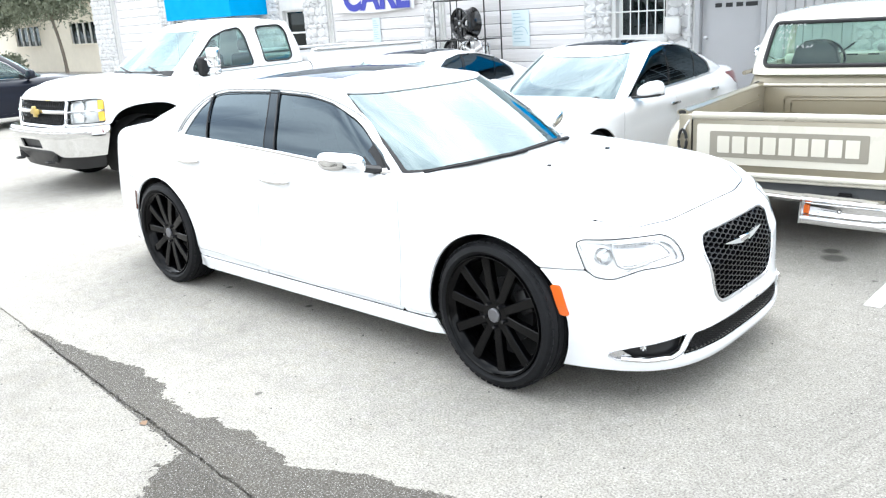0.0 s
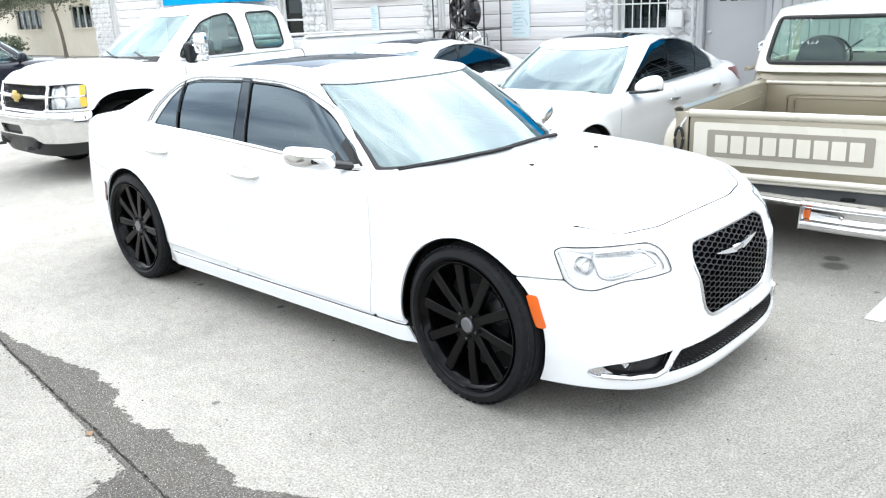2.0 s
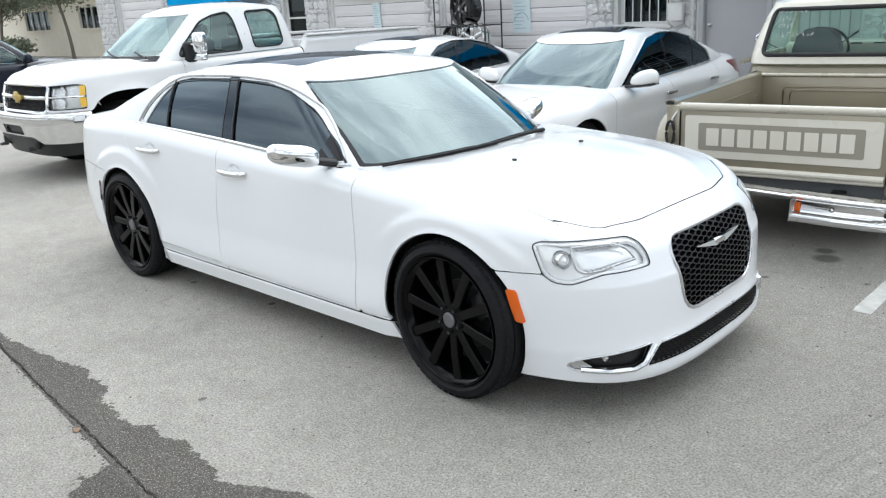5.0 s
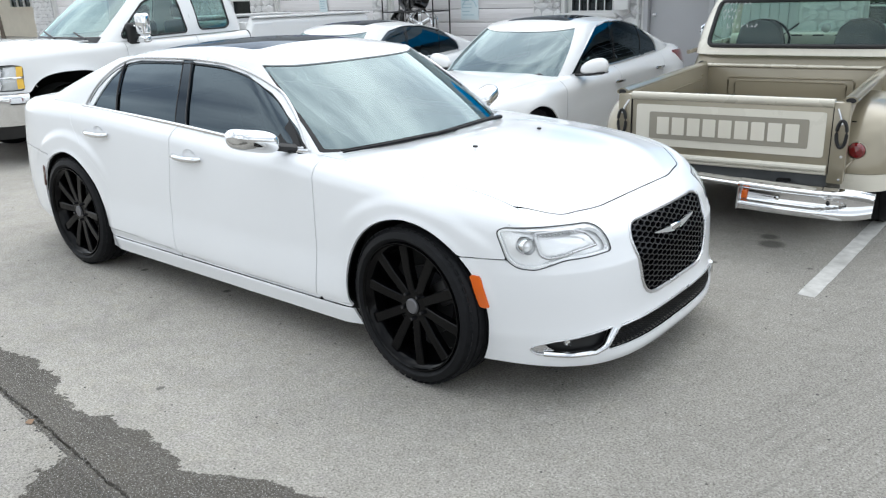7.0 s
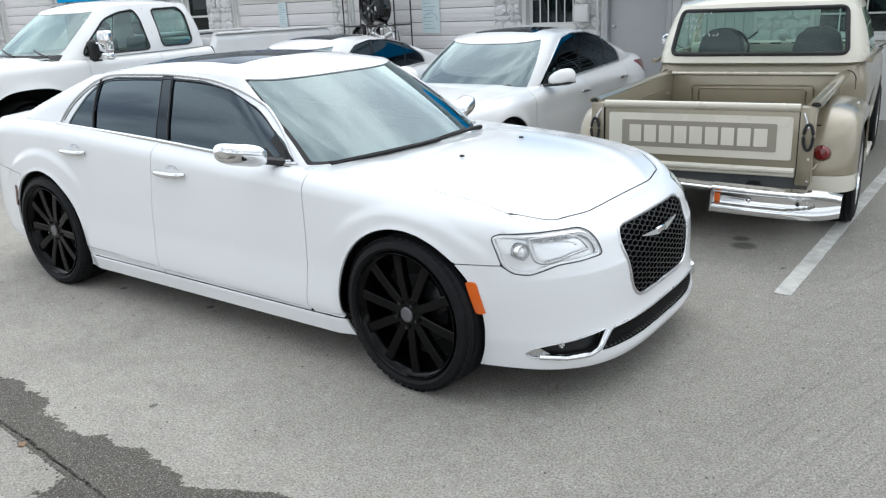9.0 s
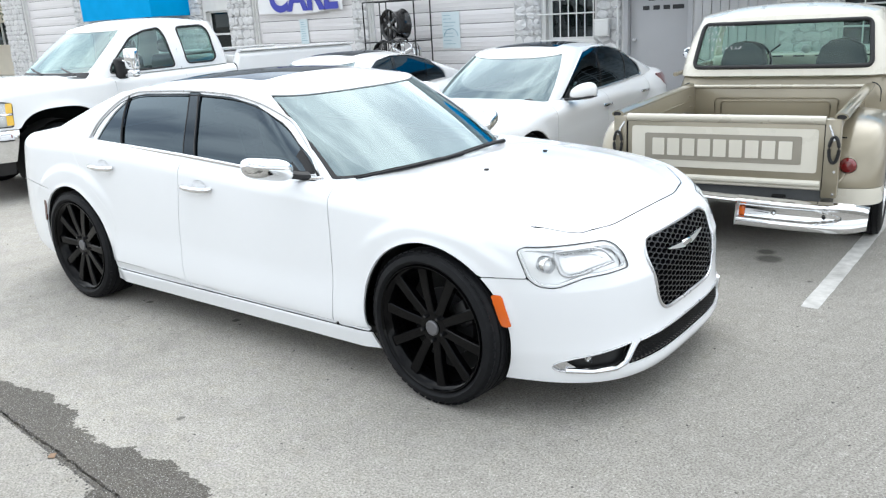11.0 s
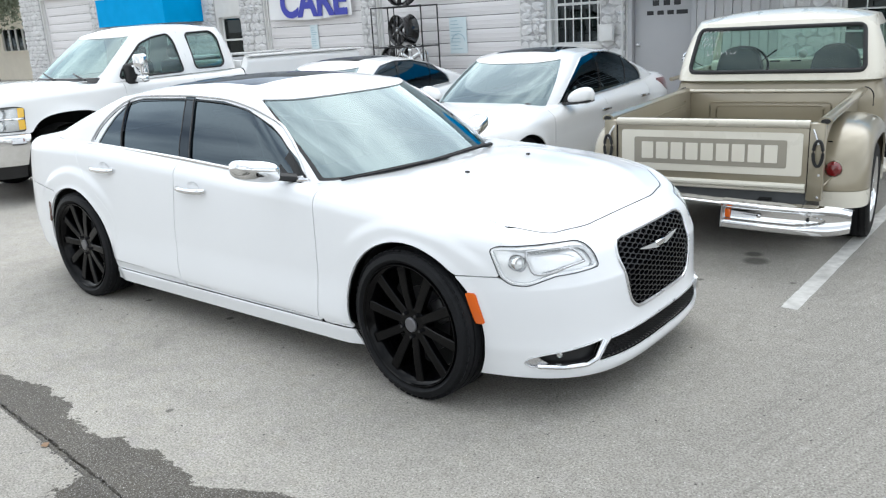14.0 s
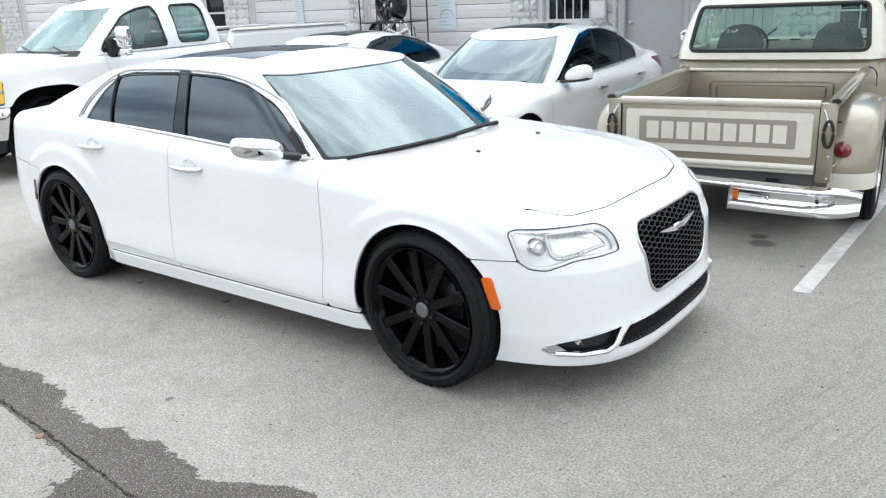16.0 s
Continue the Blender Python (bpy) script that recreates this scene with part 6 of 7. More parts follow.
def stepside_pickup(at):
    """The old two-tone stepside pickup, seen from behind."""
    car = thing("vintage_pickup", "two-tone cream and gold vintage stepside pickup truck", "pickup truck", at)
    H, BX = 0.715, 2.02
    # bed: floor, sides, front panel, rails
    part("bed_floor", box(0.03, -0.62, 0.50, BX, 0.62, 0.53), GOLD, car)
    for k in range(-3, 4):
        part("bed_strip", box(0.04, k * 0.17 - 0.012, 0.53, BX, k * 0.17 + 0.012, 0.537, 0.003), SATIN, car)
    part("front_panel", box(BX - 0.03, -H, 0.5, BX, H, 0.955, 0.005), GOLD, car)
    for dz, hw in ((0.05, 0.52), (0.08, 0.46)):
        rim = rounded([(-hw, 0.55 + dz), (hw, 0.55 + dz), (hw, 0.92 - dz), (-hw, 0.92 - dz)], 0.03)
        part("panel_bead", sweep([(BX - 0.033, y, z) for y, z in rim], 0.008, 8, True), GOLD, car)
    part("panel_cap", sweep([(BX - 0.03, -H - 0.02, 0.972), (BX - 0.03, H + 0.02, 0.972)], 0.028, 10, flat=0.6), ROLLED, car)
    for s in (1, -1):
        part("bed_side", box(0.03, s * H - 0.012, 0.45, BX, s * H + 0.012, 0.97, 0.004), GOLD, car)
        part("bed_rail", sweep([(0.0, s * (H + 0.035), 0.975), (BX, s * (H + 0.035), 0.975)], 0.045, 12, flat=0.55), GOLD, car, "rolled gold bed rail")
        part("rail_end", sweep([(-0.004, s * (H + 0.038), 0.975), (0.004, s * (H + 0.038), 0.975)], 0.030, 12, flat=0.55), BLACK, car)
        part("bed_post", box(-0.03, s * H - 0.045, 0.44, 0.06, s * H + 0.055, 0.965, 0.012), GOLD, car, "folded gold tailgate post")
        part("side_bead", sweep([(0.25, s * (H - 0.013), 0.86), (BX - 0.22, s * (H - 0.013), 0.86)], 0.007, 6), GOLD, car)
        for x, z in ((0.5, 0.78), (1.25, 0.79), (1.8, 0.90), (1.85, 0.80)):
            part("bolt", moved(lathe([(0.0, -0.006), (0.008, -0.004), (0.010, 0.004)], 10, "x"), Matrix.Translation((x, s * (H - 0.014), z)) @ Matrix.Rotation(s * math.pi / 2, 4, "Z")), GOLD, car)
        part("corner_seal", sweep([(BX + 0.01, s * (H + 0.05 + 0.075 * math.sin(a)), 0.915 + 0.085 * math.cos(a)) for a in np.linspace(0, math.pi / 2, 10)] + [(BX + 0.01, s * (H + 0.125), 0.84)], 0.005, 6), BLACK, car, "black rubber seal at the cab corner")
        for z in (0.47, 0.62):
            part("bolt", moved(lathe([(0.0, -0.006), (0.008, -0.004), (0.009, 0.004)], 10, "x"), Matrix.Translation((-0.032, s * (H + 0.02), z))), SATIN, car)
        chain = [(-0.02, s * (H - 0.03), 0.93), (-0.05, s * (H - 0.005), 0.88), (-0.06, s * (H + 0.01), 0.83)]
        part("chain", sweep(chain, 0.008, 6), SATIN, car, "tailgate chain")
        loop = [(-0.06 + 0.004 * math.cos(a), s * (H + 0.012) + 0.03 * math.cos(a), 0.77 + 0.085 * math.sin(a)) for a in np.linspace(0, 2 * math.pi, 25)[:-1]]
        part("chain_cover", sweep(loop, 0.011, 8, True), BLACK, car, "black sleeved tailgate chain hanging in a loop")
    # tailgate with raised field and plain blocks
    gate = part("tailgate", box(-0.025, -H + 0.05, 0.50, 0.02, H - 0.05, 0.955, 0.008), GOLD, car, "gold tailgate with cream field")
    part("gate_roll", sweep([(-0.012, -H + 0.05, 0.955), (-0.012, H - 0.05, 0.955)], 0.036, 14, flat=0.8), ROLLED, gate, "pale gold rolled top edge")
    part("gate_lower_roll", sweep([(-0.03, -H + 0.06, 0.535), (-0.03, H - 0.06, 0.535)], 0.022, 10), CREAM, gate)
    part("gate_lower_roll", sweep([(-0.022, -H + 0.06, 0.505), (-0.022, H - 0.06, 0.505)], 0.014, 8), CREAM, gate)
    for s in (1, -1):
        # dark strip stands for the contact shade between gate and post
        part("gate_gap", box(-0.028, s * (H - 0.053), 0.50, -0.008, s * (H - 0.044), 0.93), DARK, gate)

    def slab(hw, z0, z1, x, d, r=0.02):
        q = rounded([(-hw, z0), (hw, z0), (hw, z1), (-hw, z1)], r)
        k = len(q)
        v = [(x, y, z) for y, z in q] + [(x - d, y, z) for y, z in q]
        return v, [tuple(range(k)), tuple(k + i for i in range(k))[::-1]] + [((i + 1) % k, i, k + i, k + (i + 1) % k) for i in range(k)]

    part("cream_field", slab(0.628, 0.606, 0.898, -0.022, 0.010, 0.02), CREAM, gate, "pressed cream field", angle=30)
    part("grey_band", slab(0.53, 0.658, 0.848, -0.030, 0.006, 0.015), material("grey_gold_paint", (0.30, 0.275, 0.225), 0.4, vary=0.05), gate, "grey-gold band", angle=30)
    for k in range(9):
        y = 0.43 - k * 0.1075
        part("letter_block", slab(0.043, 0.692, 0.814, -0.0355, 0.005, 0.006), CREAM, gate, "raised cream block on the band", at=Matrix.Translation((0, y, 0)))
    # rear fenders: pontoons with cream skirts
    for s in (1, -1):
        n, m = 56, 34
        vals = np.zeros((n, m, 3))
        for i in range(n):
            a = math.pi * i / (n - 1)  # back to front over the wheel
            ca, sa = math.cos(a), math.sin(a)
            for j in range(m):
                b = math.pi / 2 * j / (m - 1)  # inner edge over the crown to the outer lip
                wy = 0.285 * math.sin(b) ** 0.72
                drop = 1 - math.cos(b) ** 0.62 if j < m - 1 else 1.0
                x = 0.86 - math.copysign(abs(ca) ** 0.70, ca) * (0.70 - 0.27 * drop * abs(ca))
                z = 0.36 + (abs(sa) ** 0.66) * (0.555 - 0.150 * drop)
                vals[i, j] = (x, -s * (H + 0.01 + wy), z)
        verts, faces = grid(n, m, vals)
        faces = faces if s < 0 else [f[::-1] for f in faces]
        zz = verts[:, 2]
        part("rear_fender", thick(clip((verts, faces), zz - 0.475), 0.012), GOLD, car, "rounded gold rear fender")
        for fore in (1, -1):
            part("fender_skirt", thick(clip((verts, faces), np.minimum(0.472 - zz, fore * (verts[:, 0] - 0.86))), 0.012), CREAM, car, "cream lower fender")
        part("fender_inner", box(0.3, -s * (H + 0.02), 0.3, 1.45, -s * (H + 0.05), 0.8), DARK, car)
        t = part("tail_lamp", moved(lathe([(0.0, -0.035), (0.035, -0.03), (0.052, -0.012), (0.055, 0.0)], 28, "x"), Matrix.Translation((0.185, -s * (H + 0.080), 0.625))), RED, car, "round red tail lamp")
        part("lamp_base", moved(lathe([(0.057, -0.004), (0.06, 0.0), (0.06, 0.05), (0.0, 0.05)], 28, "x"), Matrix.Translation((0.185, -s * (H + 0.080), 0.625))), GOLD, t)
        part("lamp_bracket", sweep([(0.22, -s * (H + 0.10), 0.60), (0.06, -s * (H + 0.03), 0.52)], 0.006, 6), GOLD, t)
        part("running_board", box(1.55, -s * (H + 0.02), 0.36, BX + 0.02, -s * (H + 0.30), 0.40, 0.01), CREAM, car)
    # underside at the tail
    part("frame_sill", box(0.02, -H + 0.06, 0.40, 0.10, H - 0.06, 0.50, 0.01), material("grey_primer", (0.10, 0.105, 0.11), 0.6, vary=0.2), car, "dark grey rear cross sill")
    for s in (1, -1):
        part("frame_rail", box(-0.05, s * 0.40 - 0.04, 0.32, 4.6, s * 0.40 + 0.04, 0.44), DARK, car)
    part("bed_underside", box(0.05, -0.6, 0.43, BX, 0.6, 0.47), DARK, car)
    part("hitch_bar", sweep([(-0.05, -0.5, 0.42), (-0.05, 0.5, 0.42)], 0.012, 8), BLACK, car)
    # bumper: chrome roll across the tail, deep curved ends with a sunken slot
    def blade(y0, y1, z0, z1, n=60, slot=0.0):
        vals = []
        for i in range(n):
            y = y0 + (y1 - y0) * i / (n - 1)
            bend = 0.13 * (abs(y) / 0.95) ** 3.0
            endcut = max(0.0, (abs(y) - 0.76) / 0.19)
            lo, hi = z0 + 0.03 * endcut**2, z1 - 0.02 * endcut**2
            half = 0.042 * math.sqrt(max(0.0, min(1.0, (0.80 - abs(y)) / 0.16)))
            row = []
            for k in range(33):
                z = lo + (hi - lo) * k / 32
                roll = 0.04 * math.exp(-(((z - hi + 0.022) / 0.02) ** 2)) + 0.022 * math.exp(-(((z - lo - 0.03) / 0.035) ** 2))
                sunk = slot * 0.028 * (1 - smooth01(0.8, 1.05, abs(z - 0.358) / max(half, 1e-4))) if half > 0.004 else 0.0
                lip = 0.05 * smooth01(0.012, 0.0, hi - z)
                row.append((-0.30 + bend - roll + sunk + lip, y, z))
            vals.append(row)
        v, f = grid(n, 33, np.array(vals))
        return thick((v, f[:] if y1 < y0 else [q[::-1] for q in f]), 0.012)
    bump = part("rear_bumper", blade(0.17, -0.17, 0.405, 0.456, 20), CHROME, car, "chrome rear bumper with deep curved ends", pose(0, 0, 0.038, 3.0, 0, 0))
    for s in (1, -1):
        part("bumper_end", blade(s * 0.168, s * 0.95, 0.262, 0.456, 70, 1.0), CHROME, bump)
        part("bumper_edge", box(-0.335, s * 0.165, 0.264, -0.28, s * 0.172, 0.405, 0.002, 1), SATIN, bump)
        # amber block imitates a side marker mirrored in the chrome
        part("bumper_lamp", moved(turned(box(-0.004, -0.018, -0.028, 0.006, 0.018, 0.028, 0.004)), Matrix.Translation((-0.288, -s * 0.20, 0.358))), AMBER, bump, "small amber block standing for a reflection in the chrome")
        part("bumper_bolt", moved(lathe([(0.0, -0.012), (0.012, -0.008), (0.016, 0.0)], 14, "x"), Matrix.Translation((-0.272, -s * 0.40, 0.358))), CHROME, bump)
        part("bumper_bolt", moved(lathe([(0.0, -0.010), (0.010, -0.008), (0.012, 0.0)], 14, "x"), Matrix.Translation((-0.235, -s * 0.70, 0.358))), BLACK, bump)
        part("bumper_bracket", box(-0.25, s * 0.42 - 0.03, 0.33, 0.0, s * 0.42 + 0.03, 0.39), DARK, bump)
    # cab
    sh = Shell(4.85, 2.06, 0.935, (4.3, 4.0), (2.5, 6.0), top=((2.0, 1.08), (3.2, 1.07), (3.7, 1.06), (4.9, 0.98)), bottom=((2.0, 0.36), (4.9, 0.36)),
               section=((0.3, -0.06), (0.5, -0.02), (0.75, 0.0), (0.9, -0.005), (0.98, -0.03), (1.1, -0.07)), lean=((0.3, 0.0), (1.0, 0.0)), tail_lean=((0.3, 0.0), (1.1, 0.0)), roll=0.05,
               arches=[(3.80, 0.36, 0.42)], flare=0.02)
    wall = sh.wall(0.035)
    c = wall[0]
    ar = np.hypot(c[:, 0] - 3.80, c[:, 2] - 0.36) - 0.42
    seam = np.abs(c[:, 0] - 3.25) - 0.003
    low = c[:, 2] - 0.53
    part("cab_lower", thick(clip(wall, np.minimum.reduce([ar, seam, low - 0.002])), 0.015), GOLD, car, "gold lower cab")
    part("rocker_panel", thick(clip(wall, np.minimum.reduce([ar, seam, -low - 0.002])), 0.015), CREAM, car, "cream rocker panel")
    hood = sh.deck(0.0, float(np.interp(-3.45, -sh.px[60:-60], sh.l[60:-60])), 40, 31, crown=((3.4, 0.05), (4.2, 0.06), (4.86, 0.0)))
    part("bonnet", thick(hood), CREAM, car)
    cab = Cabin(dict(front=3.66, back=2.04, mid=2.85, w=0.915, p=7.0, z=((2.0, 1.06), (3.7, 1.05))), dict(front=3.22, back=2.26, mid=2.75, w=0.765, p=5.5, z=((2.2, 1.565), (2.7, 1.60), (3.25, 1.57))), bow=0.03, crown=0.075)
    gw = cab.wall()
    g = gw[0]
    ga, gv, gr = np.abs(g[:, 3]), g[:, 4], g[:, 5]
    ws = np.where(ga < 1.4, np.minimum.reduce([0.92 - gr, gv - 0.08, 0.93 - gv]), -1)
    ring = rounded([(-0.752, 1.137), (0.752, 1.137), (0.705, 1.518), (-0.705, 1.518)], 0.06, 6)
    rear = []
    for (ya, za), (yb, zb) in zip(ring, ring[1:] + ring[:1]):
        steps = max(1, int(math.hypot(yb - ya, zb - za) / 0.04))
        rear += [(ya + (yb - ya) * i / steps, za + (zb - za) * i / steps) for i in range(steps)]
    rw = np.where((ga > 1.8) & (gr < 0.97), poly_dist(rear)(g[:, 1], g[:, 2]), -1)
    side = rounded([(3.42, 1.12), (3.18, 1.50), (2.42, 1.50), (2.36, 1.12)], 0.06)
    sd = np.where((ga > 0.3) & (ga < 2.85) & (gr > 0.8), poly_dist(side)(g[:, 0], g[:, 2]), -1)
    part("cab_upper", thick(clip(gw, -np.maximum.reduce([ws, rw, sd])), 0.03), CREAM, car, "cream upper cab")
    part("roof", thick(cab.cap(33), 0.02), CREAM, car, "cream domed roof")
    part("windscreen", shifted(clip(gw, ws), 0.008), CLEAR, car)
    rg = part("rear_window", shifted(clip(gw, rw), 0.010), CLEAR, car, "wide rear window with white marker scribbles")
    def back_point(y, z):
        lo_, hi_ = 0.0, 1.0
        for _ in range(20):
            v = (lo_ + hi_) / 2
            p = cab.rows(v)
            lo_, hi_ = (v, hi_) if p[0][2] < z else (lo_, v)
        half = p[np.abs(cab.a) > 1.7]
        o = np.argsort(half[:, 1])
        return Vector((float(np.interp(y, half[o, 1], half[o, 0])), y, z))
    part("window_seal", sweep([back_point(y, z) for y, z in rear], 0.020, 8, True), BLACK, rg, "black rubber window seal")
    INK = material("white_marker_ink", (0.55, 0.58, 0.58), 0.7)
    rng = np.random.default_rng(11)
    for z, y0, y1, hgt in ((1.485, 0.68, 0.42, 0.04), (1.425, 0.66, 0.50, 0.035), (1.365, 0.64, 0.54, 0.035), (1.29, 0.60, 0.34, 0.04)):
        y = y0
        while y > y1:
            w = 0.018 + 0.012 * rng.random()
            lo_z, tip = z + hgt * rng.uniform(-0.1, 0.25), z + hgt * rng.uniform(0.55, 1.0)
            a = [back_point(y, tip if rng.random() < 0.5 else lo_z), back_point(y - w, rng.uniform(lo_z, tip))]
            b = [back_point(y - w * rng.random(), lo_z), back_point(y - w * rng.random(), tip)]
            for bar in (a, b):
                part("marker_bar", sweep([p - Vector((0.004, 0, 0)) for p in bar], 0.0026, 5), INK, rg)
            y -= w + rng.uniform(0.006, 0.022)
    for s in (1, -1):
        yy = np.where(s * g[:, 1] < 0, 1.0, -1.0)
        part("side_window", shifted(clip(gw, np.minimum(sd, yy)), 0.01), CLEAR, car)
        part("belt_step", sweep([(2.10, -s * 0.93, 1.075), (3.5, -s * 0.945, 1.07)], 0.02, 8), GOLD, car)
        mm = part("door_mirror", lathe([(0.0, -0.02), (0.05, -0.018), (0.065, 0.0), (0.05, 0.02), (0.0, 0.025)], 24, "x"), CHROME, car, "round chrome door mirror", pose(3.22, -s * 1.10, 1.20))
        part("mirror_arm", sweep([(0.0, 0, 0), (0.03, s * 0.08, -0.05), (0.05, s * 0.17, -0.10)], 0.007, 6), BLACK, mm)
        # seat with a domed high back
        prof = [(-0.27, 0.0), (-0.265, 0.30), (-0.22, 0.42), (-0.13, 0.475), (0.0, 0.49), (0.13, 0.475), (0.22, 0.42), (0.265, 0.30), (0.27, 0.0)]
        k = len(prof)
        v = [(x, y * w * 0.78, z) for x, w in ((-0.06, 0.93), (-0.045, 1.0), (0.05, 1.0), (0.07, 0.93)) for y, z in prof]
        f = [(a * k + b, a * k + b + 1, a * k + k + b + 1, a * k + k + b) for a in range(3) for b in range(k - 1)] + [tuple(range(k))[::-1], tuple(3 * k + b for b in range(k))]
        st = part("seat_back", moved((v, f), Matrix.Translation((2.42, -s * 0.42 - 0.06, 0.86)) @ Matrix.Rotation(-0.06, 4, "Y")), GREYVINYL, car, "grey high-backed bucket seat")
        part("seat_cushion", box(2.45, -s * 0.42 - 0.26, 0.75, 3.0, -s * 0.42 + 0.26, 0.95, 0.06, 3), GREYVINYL, st)
    part("dashboard", box(3.22, -0.85, 0.98, 3.62, 0.85, 1.17, 0.03, 3), CREAM, car, "cream dashboard with dark slots")
    for k in range(-3, 4):
        part("dash_vent", box(3.205, k * 0.2 - 0.05, 1.145, 3.225, k * 0.2 + 0.05, 1.158), BLACK, car)
    ring = lathe([(0.20 + 0.013 * math.cos(a), 0.013 * math.sin(a)) for a in np.linspace(0, 2 * math.pi, 9)[:-1]], 32, "x", True)
    sw = part("steering_wheel", moved(ring, Matrix.Translation((2.98, 0.42, 1.14)) @ Matrix.Rotation(-0.5, 4, "Y")), BLACK, car, "thin black steering wheel")
    part("column_lever", sweep([(3.0, 0.30, 1.16), (2.97, 0.14, 1.28)], [0.006, 0.009], 6), BLACK, sw)
    part("steering_column", sweep([(2.98, 0.42, 1.14), (3.4, 0.42, 0.98)], 0.025, 8), BLACK, sw)
    part("rear_view_mirror", box(3.12, -0.10, 1.50, 3.14, 0.06, 1.55, 0.008), SATIN, car)
    part("dash_gauge", moved(lathe([(0.0, -0.01), (0.04, -0.008), (0.045, 0.02)], 20, "x"), Matrix.Translation((3.3, -0.05, 1.21))), SATIN, car)
    part("cab_floor", box(2.1, -0.85, 0.42, 3.7, 0.85, 0.46), DARK, car)
    part("engine_bay", box(3.75, -0.6, 0.4, 4.7, 0.6, 0.95), DARK, car)
    part("exhaust_tip", sweep([(0.5, -0.35, 0.36), (-0.02, -0.37, 0.36)], 0.03, 10), CHROME, car)
    for x, yy in ((0.86, 0.865), (3.80, 0.83)):
        for s in (1, -1):
            wheel(car, "wheel", pose(x, -s * yy, 0.36, 0, 0, 0 if s > 0 else 180), 0.36, 0.27, 0.24, 5, CHROME, 0.06, 5, 0.05, CHROME, label="chrome wheel with a deep polished lip")
    part("rear_axle", sweep([(0.86, -0.7, 0.36), (0.86, 0.7, 0.36)], 0.05, 10), DARK, car)
    return car


# ---- the workshop building and what stands at it ----
STONE = material("white_painted_stone", (0.74, 0.735, 0.735), 0.8, vary=0.2, scale=14, bump=0.9, bump_scale=22, rand=0.3)
MORTAR = material("grey_mortar", (0.50, 0.495, 0.50), 0.95, vary=0.2, bump=0.3)
STUCCO = material("white_stucco", (0.68, 0.675, 0.66), 0.9, vary=0.12, scale=5, bump=0.4, bump_scale=70)
SLAT = material("painted_steel_slat", (0.74, 0.72, 0.725), 0.55, vary=0.12, scale=3, stretch=(0.4, 1, 6), rand=0.2, bump=0.08)
RIBBED = material("ribbed_panel_paint", (0.50, 0.495, 0.50), 0.6, vary=0.18, scale=4, stretch=(3, 1, 0.4), bump=0.08)
GREYDOOR = material("pale_grey_door_paint", (0.45, 0.45, 0.46), 0.5, vary=0.06, scale=2)
BLUE = material("blue_awning_fabric", (0.0, 0.34, 0.72), 0.85, spec=0.15, vary=0.1, scale=4, bump=0.1, bump_scale=200)
WBAR = material("white_bar_paint", (0.72, 0.72, 0.71), 0.45, vary=0.1)
DARKPANE = glass("workshop_pane", (0.06, 0.07, 0.08), 1.5)
# near-black: the darkness of unlit rooms is put into this colour
ROOM = material("room_shade_dark", (0.03, 0.032, 0.035), 0.9, vary=0.4, scale=2)
BEIGE = material("beige_stucco", (0.78, 0.72, 0.61), 0.9, vary=0.08, scale=3, bump=0.3)
PAPER = material("pale_blue_notice", (0.62, 0.71, 0.74), 0.6, vary=0.05)
BANNER = material("white_vinyl_banner", (0.74, 0.74, 0.75), 0.5, vary=0.04, bump=0.05, bump_scale=8)
VIOLET = material("blue_violet_ink", (0.045, 0.055, 0.36), 0.5)
BLACKINK = material("black_letter_paint", (0.02, 0.02, 0.022), 0.5)
WIRE = material("black_rack_steel", (0.015, 0.015, 0.016), 0.5, vary=0.2)
YW, DEEP, TOPZ = 8.0, 0.25, 4.2

opens = [(-19.8, -17.2, 0.0, 2.9), (-16.5, -15.4, 1.15, 2.05), (-11.72, -10.94, 1.05, 2.08), (-10.1, -7.28, 0.0, 2.9), (-6.85, -3.68, 0.0, 2.9), (-3.08, -2.22, 1.25, 2.45), (-1.68, -0.74, 0.22, 2.30), (1.22, 2.75, 1.05, 2.4)]


def building_wall():
    """The front wall, with its openings right through it."""
    bm = bmesh.new()
    xs = sorted({-21.0, 9.0, *(o[0] for o in opens), *(o[1] for o in opens)})
    for a, b in zip(xs, xs[1:]):
        o = [q for q in opens if q[0] <= a and q[1] >= b]
        spans = [(0.0, TOPZ)] if not o else [(0.0, o[0][2]), (o[0][3], TOPZ)]
        for z0, z1 in spans:
            if z1 - z0 > 0.001:
                bmesh.ops.create_cube(bm, size=1, matrix=Matrix.Translation(((a + b) / 2, YW + DEEP / 2, (z0 + z1) / 2)) @ Matrix.Diagonal((b - a, DEEP, z1 - z0, 1)))
    ob = part("wall_front", bm, STUCCO, None, smooth=False)
    return tagged(ob, "white stucco workshop wall with stone piers", "wall", kind="structure")


WALL = building_wall()
for nm, b in (("wall_back", box(-21, 14, 0, 9, 14.25, TOPZ)), ("wall_end", box(-21, YW + DEEP, 0, -20.75, 14, TOPZ)), ("wall_far_end", box(8.75, YW + DEEP, 0, 9, 14, TOPZ))):
    tagged(part(nm, b, STUCCO, None, smooth=False), "plain white stucco workshop wall", "wall", kind="structure")
tagged(part("roof_slab", box(-21.1, YW - 0.1, TOPZ, 9.1, 14.3, TOPZ + 0.2), STUCCO, None, smooth=False), "flat workshop roof slab", "roof", kind="structure")
# floor takes the same near-black, so the room's dimness is in its colour
tagged(part("floor", box(-20.75, YW + DEEP, 0.004, 8.75, 14, 0.05), ROOM, None, smooth=False), "concrete workshop floor coloured near-black for the unlit room", "floor", kind="structure")


